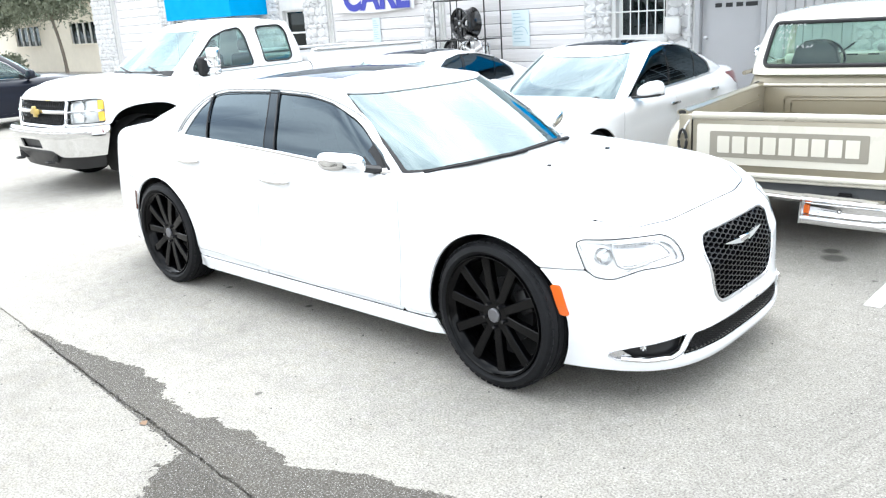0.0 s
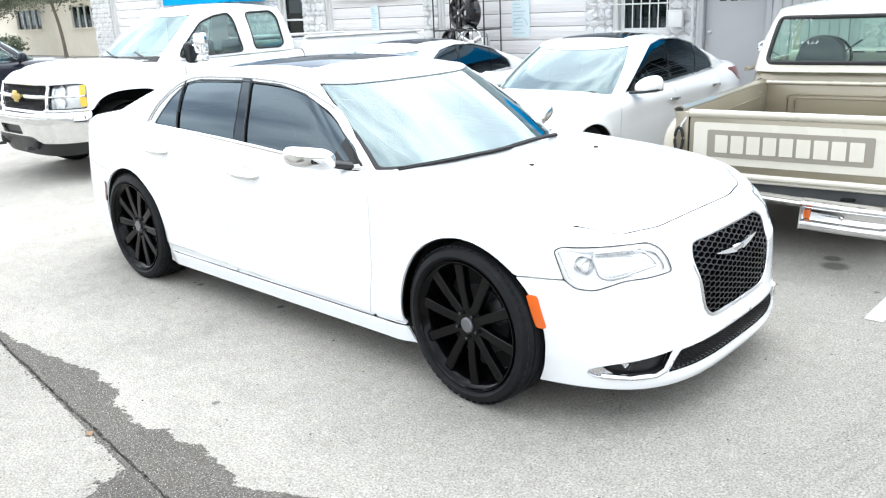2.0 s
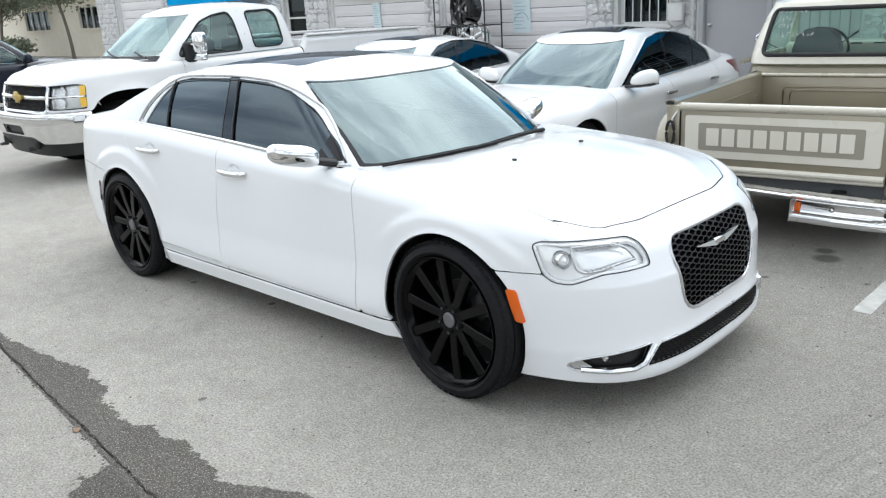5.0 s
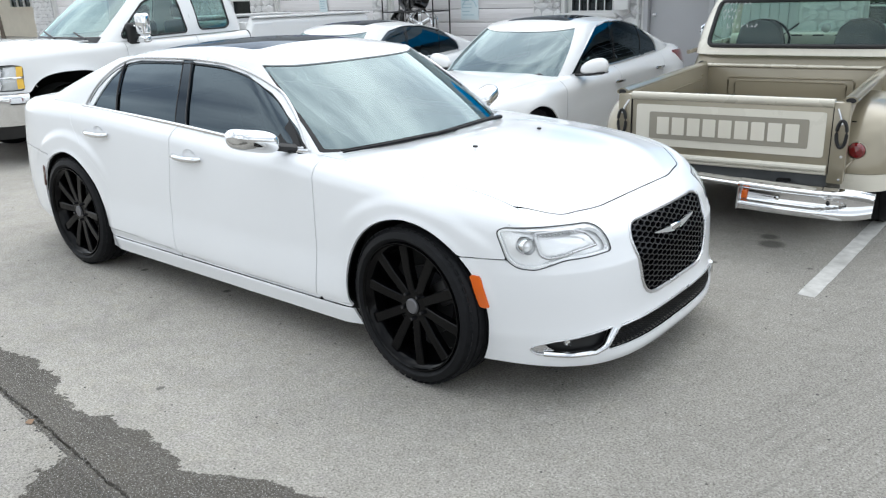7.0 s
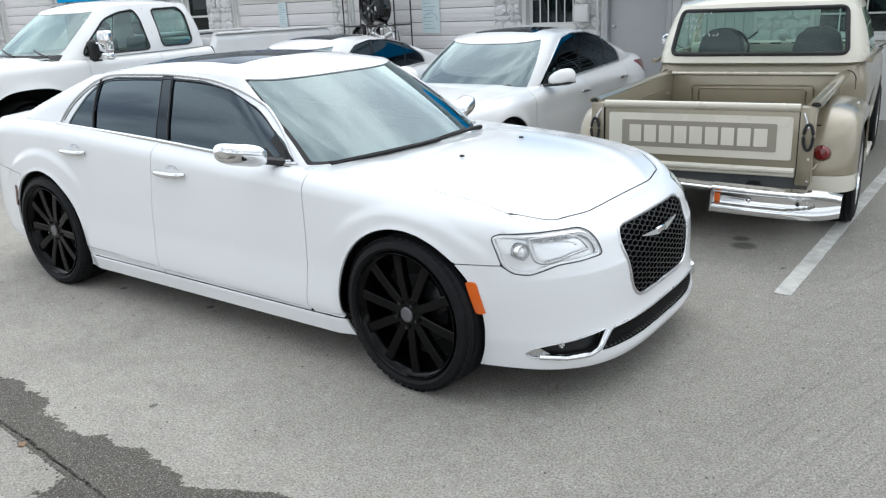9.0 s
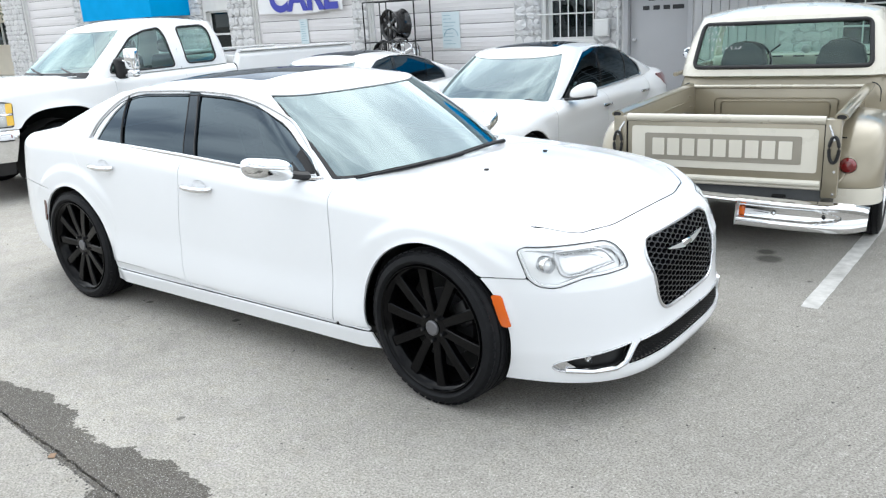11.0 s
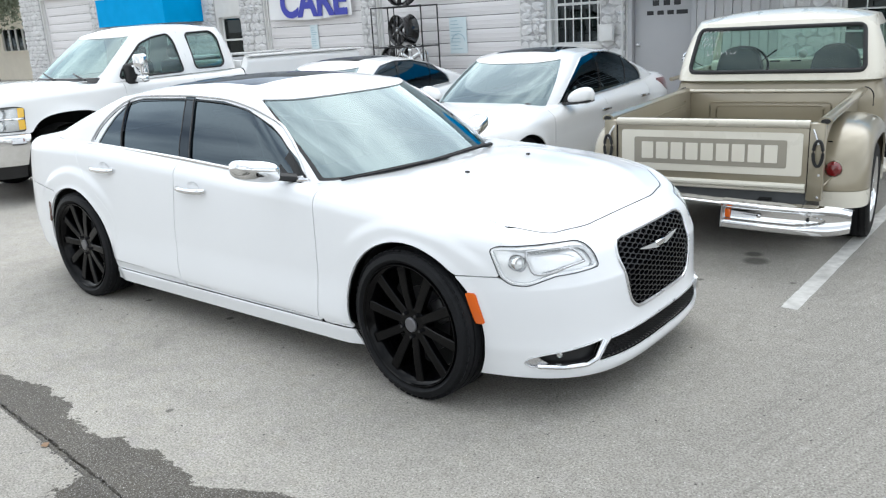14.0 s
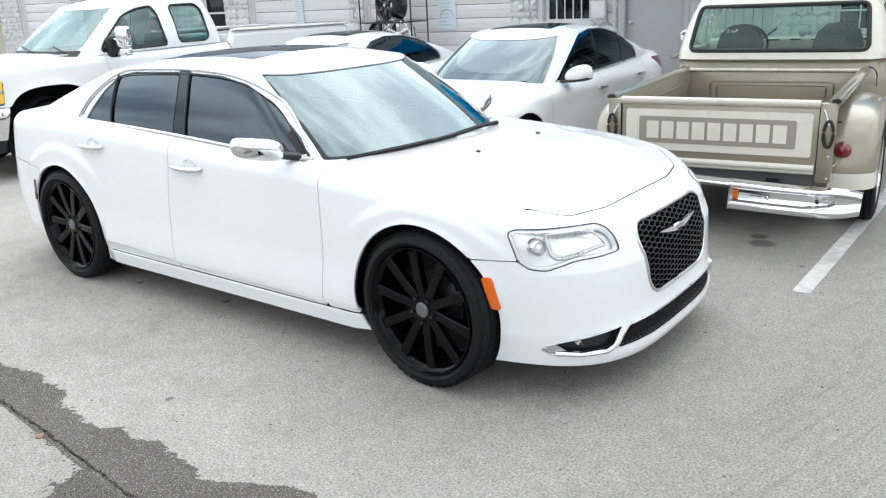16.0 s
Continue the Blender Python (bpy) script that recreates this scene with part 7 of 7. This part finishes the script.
def stone_mesh(seed):
    """A lumpy broken-faced stone, one unit across."""
    rng = np.random.default_rng(seed)
    n = 9
    ang = np.sort(np.linspace(0, 2 * math.pi, n, endpoint=False) + rng.uniform(-0.22, 0.22, n))
    sup = [(abs(math.cos(a)) ** 4 + abs(math.sin(a)) ** 4) ** -0.25 for a in ang]
    rim = [(0.5 * r * q * math.cos(a), 0.5 * r * q * math.sin(a)) for a, r, q in zip(ang, sup, rng.uniform(0.82, 1.02, n))]
    v = [(x, 0.0, z) for x, z in rim] + [(x * 0.93, -0.6 - 0.25 * rng.random(), z * 0.93) for x, z in rim] + [(x * 0.55 + rng.normal(0, 0.1), -0.5 - 0.75 * rng.random(), z * 0.55 + rng.normal(0, 0.1)) for x, z in rim] + [(0.03, -1.0, 0.02)]
    f = [(k, (k + 1) % n, n + (k + 1) % n, n + k) for k in range(n)] + [(n + k, n + (k + 1) % n, 2 * n + (k + 1) % n, 2 * n + k) for k in range(n)] + [(2 * n + k, 2 * n + (k + 1) % n, 3 * n) for k in range(n)]
    return make_mesh("stone", v, f, STONE, True, 42)


STONES = [stone_mesh(k) for k in range(8)]


def stone_pier(x0, x1, z0, z1, seed):
    """Rough stones bedded on the wall."""
    rng = np.random.default_rng(seed)
    part("mortar_bed", box(x0, YW - 0.02, z0, x1, YW - 0.003, z1), MORTAR, WALL, smooth=False)
    z = z0
    while z < z1 - 0.03:
        h = min(rng.uniform(0.07, 0.19), z1 - z)
        x = x0
        while x < x1 - 0.03:
            w = min(rng.uniform(0.09, 0.26), x1 - x)
            w = x1 - x if x1 - x - w < 0.08 else w
            d = rng.uniform(0.014, 0.052)
            st = part("stone", STONES[int(rng.integers(8))], None, WALL)
            st.matrix_basis = Matrix.Translation((x + w / 2, YW - 0.018, z + h / 2)) @ Matrix.Rotation(rng.uniform(-0.35, 0.35), 4, "Y") @ Matrix.Diagonal((w * 1.02, d, h * 1.03, 1))
            x += w
        z += h


def roller_door(x0, x1, seed):
    n = 13
    door = tagged(new("garage_door_" + str(seed), None), "closed pale ribbed steel garage door", "garage door", "garage doors", "structure")
    h = 2.9 / n
    me = make_mesh("slat", *turned(box(x0 + 0.03, YW + 0.10, 0.004, x1 - 0.03, YW + 0.14, h - 0.005, 0.005, 2)), SLAT)
    rib = make_mesh("rib", *turned(box(x0 + 0.03, YW + 0.096, h * 0.30, x1 - 0.03, YW + 0.104, h * 0.36, 0.003, 1)), SLAT)
    for k in range(n):
        part("slat", me, None, door, at=pose(0, 0, 0.002 + k * h))
        for up in (0.0, 0.3):
            part("rib", rib, None, door, at=pose(0, 0, 0.002 + (k + up) * h))
    for xx in (x0, x1 - 0.03):
        part("door_guide", box(xx, YW + 0.06, 0.0, xx + 0.03, YW + 0.16, 2.9), WBAR, door)
    # near-black sheet stands for the shade between the slats
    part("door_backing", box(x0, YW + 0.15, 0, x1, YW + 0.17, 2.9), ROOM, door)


for k, (a, b) in enumerate(((-19.8, -17.2), (-10.1, -7.28), (-6.85, -3.68)), 1):
    roller_door(a, b, k)


def barred_window(k, x0, x1, z0, z1, cols, rows, bars=True, sash=True):
    win = tagged(new("window_" + str(k)), "dark workshop window behind white bars" if bars else "dark workshop window with white frame", "window", kind="structure")
    y = YW + 0.12
    # near-black panel stands for the unlit room behind the pane
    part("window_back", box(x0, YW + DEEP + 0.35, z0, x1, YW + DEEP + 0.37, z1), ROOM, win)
    part("pane", box(x0, y, z0, x1, y + 0.006, z1), DARKPANE, win)
    f = 0.04
    for b in ((x0, z0, x0 + f, z1), (x1 - f, z0, x1, z1), (x0 + f, z0, x1 - f, z0 + f), (x0 + f, z1 - f, x1 - f, z1)):
        part("window_frame", box(b[0], y - 0.03, b[1], b[2], y + 0.04, b[3], 0.004), WBAR, win)
    if sash:
        zm = z0 + (z1 - z0) * 0.52
        part("sash_bar", box(x0 + f, y - 0.02, zm - 0.02, x1 - f, y - 0.004, zm + 0.02, 0.003), WBAR, win)
    if bars:
        for i in range(cols + 1):
            x = x0 + (x1 - x0) * i / cols
            part("bar", sweep([(x, YW - 0.05, z0 - 0.03), (x, YW - 0.05, z1 + 0.03)], 0.009, 6), WBAR, win)
        for j in range(rows + 1):
            z = z0 + (z1 - z0) * j / rows
            part("cross_bar", sweep([(x0 - 0.12, YW - 0.05, z), (x1 + 0.02, YW - 0.05, z)], 0.011, 6), WBAR, win)
        for x in (x0 - 0.10, x1):
            for z in (z0, z1):
                part("bar_foot", sweep([(x, YW - 0.05, z), (x, YW + 0.02, z)], 0.010, 6), WBAR, win)
    part("window_sill", box(x0 - 0.06, YW - 0.06, z0 - 0.06, x1 + 0.06, YW + 0.08, z0 - 0.004, 0.008), STUCCO, win)
    return win


barred_window(1, -16.5, -15.4, 1.15, 2.05, 3, 3, False)
barred_window(2, -11.72, -10.94, 1.05, 2.08, 3, 3, False)
w3 = barred_window(3, -3.08, -2.22, 1.25, 2.45, 6, 3)
barred_window(4, 1.22, 2.75, 1.05, 2.40, 5, 5)
NOTE = material("faded_yellow_notice", (0.55, 0.48, 0.25), 0.7, vary=0.2)
for x, z, w, h, m in ((-2.78, 1.50, 0.13, 0.30, NOTE), (-2.52, 1.48, 0.14, 0.26, PAPER), (-3.0, 1.42, 0.07, 0.14, PAPER)):
    part("window_notice", box(x - w / 2, YW + 0.13, z - h / 2, x + w / 2, YW + 0.134, z + h / 2), m, w3)

# personnel door
dr = tagged(new("door_1"), "pale grey steel door with black lettering bars", "door", kind="structure")
part("door_leaf", box(-1.66, YW + 0.06, 0.23, -0.76, YW + 0.11, 2.28, 0.004), GREYDOOR, dr)
for b in ((-1.74, 0.22, -1.665, 2.36), (-0.755, 0.22, -0.68, 2.36), (-1.665, 2.285, -0.755, 2.36)):
    part("door_frame", box(b[0], YW - 0.025, b[1], b[2], YW + 0.12, b[3], 0.006), GREYDOOR, dr)
part("door_knob", moved(lathe([(0.0, -0.06), (0.022, -0.055), (0.028, -0.035), (0.014, -0.018), (0.03, -0.008), (0.032, 0.0)], 20), Matrix.Translation((-1.59, YW + 0.06, 1.22))), SATIN, dr, "round steel knob")
for x, w in ((-1.415, 0.10), (-1.255, 0.10), (-1.10, 0.10), (-0.925, 0.17)):
    part("lettering_bar", box(x - w / 2, YW + 0.056, 1.64, x + w / 2, YW + 0.060, 1.70), BLACKINK, dr, "plain black lettering bar")
for x in (-1.33, -1.16, -1.0):
    part("lettering_bar", box(x - 0.05, YW + 0.056, 1.77, x + 0.05, YW + 0.060, 1.85), BLACKINK, dr, "plain black lettering bar")
part("door_step", box(-1.9, YW - 0.6, 0.0, -0.5, YW + 0.06, 0.215, 0.01), MORTAR, dr)

for a, b, z0, z1, sd in ((-21.0, -19.85, 0, 3.6, 1), (-17.15, -16.55, 0, 3.2, 2), (-15.35, -11.8, 0, 2.0, 3), (-10.90, -10.13, 0, 3.6, 4), (-7.25, -6.88, 0, 3.6, 5), (-3.65, -3.16, 0, 3.6, 6), (-2.18, -1.78, 0, 3.6, 7), (0.5, 1.16, 0, 3.4, 8), (-12.2, -11.8, 2.0, 3.2, 9), (-3.15, -2.19, 0.2, 1.16, 10), (2.85, 3.4, 0, 3.4, 11)):
    stone_pier(a, b, z0, z1, sd)

# ribbed panel beside the door
for k in range(9):
    part("ribbed_panel", box(-0.66 + k * 0.125, YW - 0.02 - 0.012 * (k % 2), 0.0, -0.66 + (k + 1) * 0.125 - 0.012, YW - 0.003, 3.4, 0.005), RIBBED, WALL)

# meter box and conduit
mb = tagged(part("meter_box", box(-2.15, YW - 0.17, 1.30, -1.92, YW - 0.085, 1.54, 0.012), WBAR, None), "small white metal meter box on the stone pier", "meter box")
part("box_lid", box(-2.155, YW - 0.178, 1.525, -1.915, YW - 0.08, 1.55, 0.006), WBAR, mb)
part("box_bracket", box(-2.08, YW - 0.09, 1.36, -1.99, YW + 0.002, 1.46), SATIN, mb)
cd = tagged(part("conduit_pipe", sweep([(-1.82, YW - 0.04, 0.0), (-1.82, YW - 0.04, 3.3)], 0.022, 10), WBAR, None), "white vertical conduit pipe on the wall", "pipe")
for z in (0.6, 1.7, 2.8):
    part("pipe_clip", box(-1.86, YW - 0.066, z, -1.78, YW + 0.002, z + 0.025), SATIN, cd)

# awning
aw = thing("awning", "bright blue fabric box awning over a window", "awning")
bm = bmesh.new()
pts = [(7.0, 2.03), (7.0, 2.65), (8.0 - 0.004, 2.70), (8.0 - 0.004, 2.03)]
vs = [bm.verts.new((x, y, z)) for x in (-15.05, -12.27) for y, z in pts]
for q in ((0, 1, 5, 4), (1, 2, 6, 5), (0, 3, 2, 1), (4, 5, 6, 7)):
    bm.faces.new([vs[i] for i in q])
bmesh.ops.recalc_face_normals(bm, faces=bm.faces[:])
bmesh.ops.solidify(bm, geom=bm.faces[:], thickness=0.012)
part("awning_fabric", bm, BLUE, aw, smooth=False)
for x in (-15.03, -13.66, -12.29):
    part("awning_rib", sweep([(x, 7.02, 2.045), (x, 7.99, 2.045)], 0.014, 8), SATIN, aw)
part("awning_bar", sweep([(-15.03, 7.02, 2.045), (-12.29, 7.02, 2.045)], 0.014, 8), SATIN, aw)

aw2 = thing("awning", "bright blue fabric box awning over the shop's side door", "awning")
bm = bmesh.new()
pts = [(7.0, 2.35), (7.0, 3.0), (8.0 - 0.004, 3.5), (8.0 - 0.004, 2.35)]
vs = [bm.verts.new((x, y, z)) for x in (-2.4, 3.6) for y, z in pts]
for q in ((0, 1, 5, 4), (1, 2, 6, 5), (0, 3, 2, 1), (4, 5, 6, 7)):
    bm.faces.new([vs[i] for i in q])
bmesh.ops.recalc_face_normals(bm, faces=bm.faces[:])
bmesh.ops.solidify(bm, geom=bm.faces[:], thickness=0.012)
part("awning_fabric", bm, BLUE, aw2, smooth=False)
part("awning_bar", sweep([(-2.38, 7.02, 2.365), (3.58, 7.02, 2.365)], 0.014, 8), SATIN, aw2)

# banner on the second garage door
bn = thing("banner", "white vinyl banner with blue hand-painted letters", "banner")
n, m = 40, 10
vals = np.zeros((n, m, 3))
for i in range(n):
    for j in range(m):
        u, v = i / (n - 1), j / (m - 1)
        vals[i, j] = (-9.93 + 2.42 * u, YW - 0.012 + 0.012 * math.sin(9 * u + 3 * v), 1.925 + 0.02 * math.cos(6.28 * u) * (1 - v) + 0.80 * v)
v, f = grid(n, m, vals)
part("banner_sheet", thick((v, f), 0.003), BANNER, bn)
for x0, z0 in ((-7.52, 1.94), (-9.92, 1.95), (-7.52, 2.7), (-9.92, 2.7)):
    part("banner_tie", sweep([(x0, YW - 0.012, z0), (x0 + (0.1 if x0 > -8 else -0.1), YW - 0.004, z0 - 0.10)], 0.004, 5), BANNER, bn)


def painted_words(text, x, z, size, mat, parent, y, name="lettering", thickness=0.004):
    cu = bpy.data.curves.new(name, "FONT")
    cu.body, cu.size, cu.extrude, cu.offset = text, size, thickness / 2, size * 0.04
    ob = bpy.data.objects.new(name, cu)
    scene.collection.objects.link(ob)
    bpy.context.view_layer.update()
    me = bpy.data.meshes.new_from_object(ob.evaluated_get(bpy.context.evaluated_depsgraph_get()))
    bpy.data.objects.remove(ob)
    me.materials.clear()
    me.materials.append(mat)
    return part(name, me, None, parent, at=pose(x, y, z, 90, 0, 0))


painted_words("CARE", -9.55, 1.99, 0.78, VIOLET, bn, YW - 0.032)

# notices on the garage doors
for x0, x1, z0, z1 in ((-8.83, -8.60, 1.32, 1.80), (-5.22, -4.84, 1.16, 1.78)):
    nt = tagged(part("notice", box(x0, YW + 0.076, z0, x1, YW + 0.0795, z1), PAPER, None), "pale blue printed notice taped to the garage door", "notice", "door notices")
    rng = np.random.default_rng(3)
    for k in range(9):
        z = z1 - 0.06 - k * (z1 - z0 - 0.08) / 9
        w = (x1 - x0) * rng.uniform(0.4, 0.85)
        part("text_bar", box(x0 + 0.03, YW + 0.073, z - 0.006, x0 + 0.03 + w * 0.9, YW + 0.0755, z + 0.006), material("notice_ink", (0.30, 0.45, 0.52), 0.6) if "notice_ink" not in bpy.data.materials else bpy.data.materials["notice_ink"], nt, "unreadable line of print")
    if x1 - x0 > 0.3:
        arc = [((x0 + x1) / 2 + 0.15 * math.cos(a), YW + 0.072, z0 + 0.19 + 0.15 * math.sin(a)) for a in np.linspace(0.1, math.pi - 0.1, 16)]
        part("arch_mark", sweep(arc, 0.006, 5), bpy.data.materials["notice_ink"], nt)

# wheel rack with loose rims
rk = thing("wheel_rack", "black steel wire rack holding loose rims", "rack")
RX0, RX1, RY0, RY1 = -6.34, -5.19, 7.28, 7.72
for x in (RX0, RX1):
    for y in (RY0, RY1):
        part("rack_post", sweep([(x, y, 0.0), (x, y, 2.02)], 0.013, 8), WIRE, rk)
part("rack_mid_post", sweep([(-5.80, RY0, 0.0), (-5.80, RY0, 2.02)], 0.010, 8), WIRE, rk)
for z in (0.35, 0.83, 1.33, 2.01):
    for y in (RY0, RY1):
        part("rack_bar", sweep([(RX0, y, z), (RX1, y, z)], 0.012, 8), WIRE, rk)
    for x in np.linspace(RX0, RX1, 9):
        part("rack_wire", sweep([(x, RY0, z), (x, RY1, z)], 0.006, 6), WIRE, rk)


def loose_rim(at, mat, label, r=0.26, w=0.24):
    rim = thing("loose_rim", label, "wheel rim", at, "rims on the rack")
    wheelish = [(r - 0.012, -w / 2), (r, -w / 2 + 0.01), (r - 0.03, -w / 2 + 0.05), (r - 0.045, 0.0), (r - 0.02, w / 2 - 0.03), (r, w / 2), (r - 0.012, w / 2), (r - 0.055, 0.02), (r - 0.045, -w / 2 + 0.04)]
    part("barrel", lathe(wheelish, 40, "y", True), mat, rim)
    for k in range(6):
        a = 2 * math.pi * k / 6
        part("spoke", moved(turned(box(-0.035, -w / 2 + 0.03, 0.04, 0.035, -w / 2 + 0.075, r - 0.03, 0.012)), Matrix.Rotation(a, 4, "Y")), mat, rim)
    part("hub", lathe([(0.0, -w / 2 + 0.02), (0.05, -w / 2 + 0.022), (0.075, -w / 2 + 0.04), (0.075, -w / 2 + 0.09), (0.0, -w / 2 + 0.09)], 24), mat, rim)
    part("centre_cap", lathe([(0.0, -w / 2 + 0.008), (0.025, -w / 2 + 0.01), (0.028, -w / 2 + 0.022)], 16), SATIN, rim)
    return rim


loose_rim(pose(-5.80, 7.50, 1.342 + 0.27, 0, 0, -14), GLOSSB, "gloss black six-spoke rim standing on the rack", 0.268, 0.31)
loose_rim(pose(-5.62, 7.50, 0.842 + 0.262, 0, 0, 10), CHROME, "chrome rim standing on the lower rack shelf")
loose_rim(pose(-6.02, 7.50, 0.842 + 0.262, 0, 0, 5), GLOSSB, "gloss black rim on the lower rack shelf")
loose_rim(pose(-5.80, 7.50, 2.022 + 0.262, 0, 0, 8), GLOSSB, "gloss black rim on the rack's top")

# ---- the neighbouring beige house, the trees ----
hs = thing("beige_house", "low beige stucco house behind the trees", "house")
HY = 16.0
hwins = [(-48.5, -45.0), (-41.0, -38.0), (-33.5, -30.5)]
xs = [-62, *(v for w in hwins for v in w), -23.0]
for k, (a, b) in enumerate(zip(xs, xs[1:])):
    for z0, z1 in (((0.0, 1.45), (2.5, 3.6)) if k % 2 else ((0.0, 3.6),)):
        part("house_wall", box(a, HY, z0, b, HY + 0.3, z1), BEIGE, hs, smooth=False)
part("house_roof", box(-62.5, HY - 0.5, 3.6, -22.6, HY + 9, 3.85), STUCCO, hs, smooth=False)
for a, b in hwins:
    wn = part("window", box(a, HY + 0.12, 1.45, b, HY + 0.14, 2.5), DARKPANE, hs)
    # near-black panel in place of an unlit interior
    part("room", box(a, HY + 0.6, 1.45, b, HY + 0.62, 2.5), ROOM, wn)
    for x in np.linspace(a, b, 5):
        part("frame", box(x - 0.05, HY + 0.05, 1.45, x + 0.05, HY + 0.115, 2.5), WBAR, wn)
    part("sill", box(a - 0.1, HY - 0.08, 1.36, b + 0.1, HY + 0.2, 1.445), BEIGE, wn)

BARK = material("grey_bark", (0.16, 0.135, 0.11), 0.95, vary=0.4, scale=12, bump=0.6, bump_scale=25)
LEAF = material("olive_leaf", (0.235, 0.26, 0.185), 0.6, vary=0.3, scale=3, second=(0.10, 0.12, 0.08))


def tree(x, y, height, spread, seed, leaves=2600):
    rng = np.random.default_rng(seed)
    tr = thing("tree", "small oak with grey-green crown by the beige house", "tree", pose(x, y, 0), "trees")
    lean = rng.normal(0, 0.12, 2)
    fork = height * 0.44
    trunk = [(lean[0] * t * t * 2 + 0.05 * math.sin(4 * t), lean[1] * t * t * 2, fork * 1.15 * t) for t in np.linspace(0, 1, 9)]
    part("trunk", sweep(trunk, [0.08 * (1 - 0.4 * t) + 0.04 * max(0, 1 - 6 * t) for t in np.linspace(0, 1, 9)], 10), BARK, tr)
    tips = []
    for k in range(9):
        a = 2 * math.pi * k / 9 + rng.normal(0, 0.3)
        b = np.array(trunk[6 + k % 3])
        e = b + np.array([math.cos(a) * spread * rng.uniform(0.45, 0.8), math.sin(a) * spread * rng.uniform(0.45, 0.8), (height - fork) * rng.uniform(0.25, 0.75)])
        mid = (b + e) / 2 + np.array([0, 0, 0.25 + 0.2 * rng.random()])
        pth = [b * (1 - t) ** 2 + mid * 2 * t * (1 - t) + e * t * t for t in np.linspace(0, 1, 7)]
        part("limb", sweep(pth, [0.05 * (1 - 0.8 * t) for t in np.linspace(0, 1, 7)], 7), BARK, tr)
        tips += pth[2:]
    tips = np.array(tips)
    v, f = [], []
    for _ in range(leaves):
        c = tips[rng.integers(len(tips))] + rng.normal(0, 1, 3) * np.array([0.24, 0.24, 0.15]) * spread * 0.85
        if c[2] < fork * 0.74:
            continue
        d1 = rng.normal(0, 1, 3)
        d1 /= np.linalg.norm(d1)
        d2 = np.cross(d1, rng.normal(0, 1, 3))
        d2 /= np.linalg.norm(d2)
        s = rng.uniform(0.05, 0.10)
        o = len(v)
        v += [tuple(c - d1 * s), tuple(c + d2 * s * 0.45), tuple(c + d1 * s), tuple(c - d2 * s * 0.45 + 0.02)]
        f.append((o, o + 1, o + 2, o + 3))
    tagged(part("crown", (v, f), LEAF, tr, "airy crown of small grey-green leaves", smooth=False), kind="stuff")


tree(-31.5, 11.4, 6.5, 3.0, 5, 30000)
tree(-38.5, 11.0, 6.0, 3.0, 6, 30000)
tree(-45.5, 13.0, 5.6, 3.2, 9, 30000)
sb = thing("shrub", "small green shrub at the foot of the house", "shrub", pose(-43, 13.2, 0))
rng = np.random.default_rng(8)
v, f = [], []
for _ in range(1600):
    c = rng.normal(0, 1, 3) * np.array([0.45, 0.35, 0.16]) + np.array([0, 0, 0.72])
    d1, d2 = rng.normal(0, 0.07, 3), rng.normal(0, 0.04, 3)
    if c[2] < 0.02:
        continue
    o = len(v)
    v += [tuple(c - d1), tuple(c + d2), tuple(c + d1), tuple(c - d2)]
    f.append((o, o + 1, o + 2, o + 3))
tagged(part("foliage", (v, f), LEAF, sb, smooth=False), kind="stuff")
part("stems", sweep([(0, 0, 0), (0.05, 0, 0.4), (0, 0.05, 0.8)], 0.03, 6), BARK, sb)

full_size_saloon(pose(0, 0, 0))
stepside_pickup(pose(1.81, 2.03, 0, 0, 0, 96))
mid_saloon("sports_saloon", "glossy white sports saloon with dark tinted windows", WHITE, pose(-1.09, 4.18, 0, 0, 0, -90))
mid_saloon("low_saloon", "white low saloon with dark glass and sunroof", WHITE, pose(-3.6, 3.72, 0, 0, 0, -90), roof=1.395)
work_pickup(pose(-6.34, 0.18, 0, 0, 0, -90))
mid_saloon("dark_saloon", "tall dark blue car with bright window trim parked near the trees", NAVY, pose(-15.6, 2.7, 0, 0, 0, 90) @ Matrix.Scale(1.16, 4), roof=1.46, glass_side=SIDEGLASS, sun_roof=False)
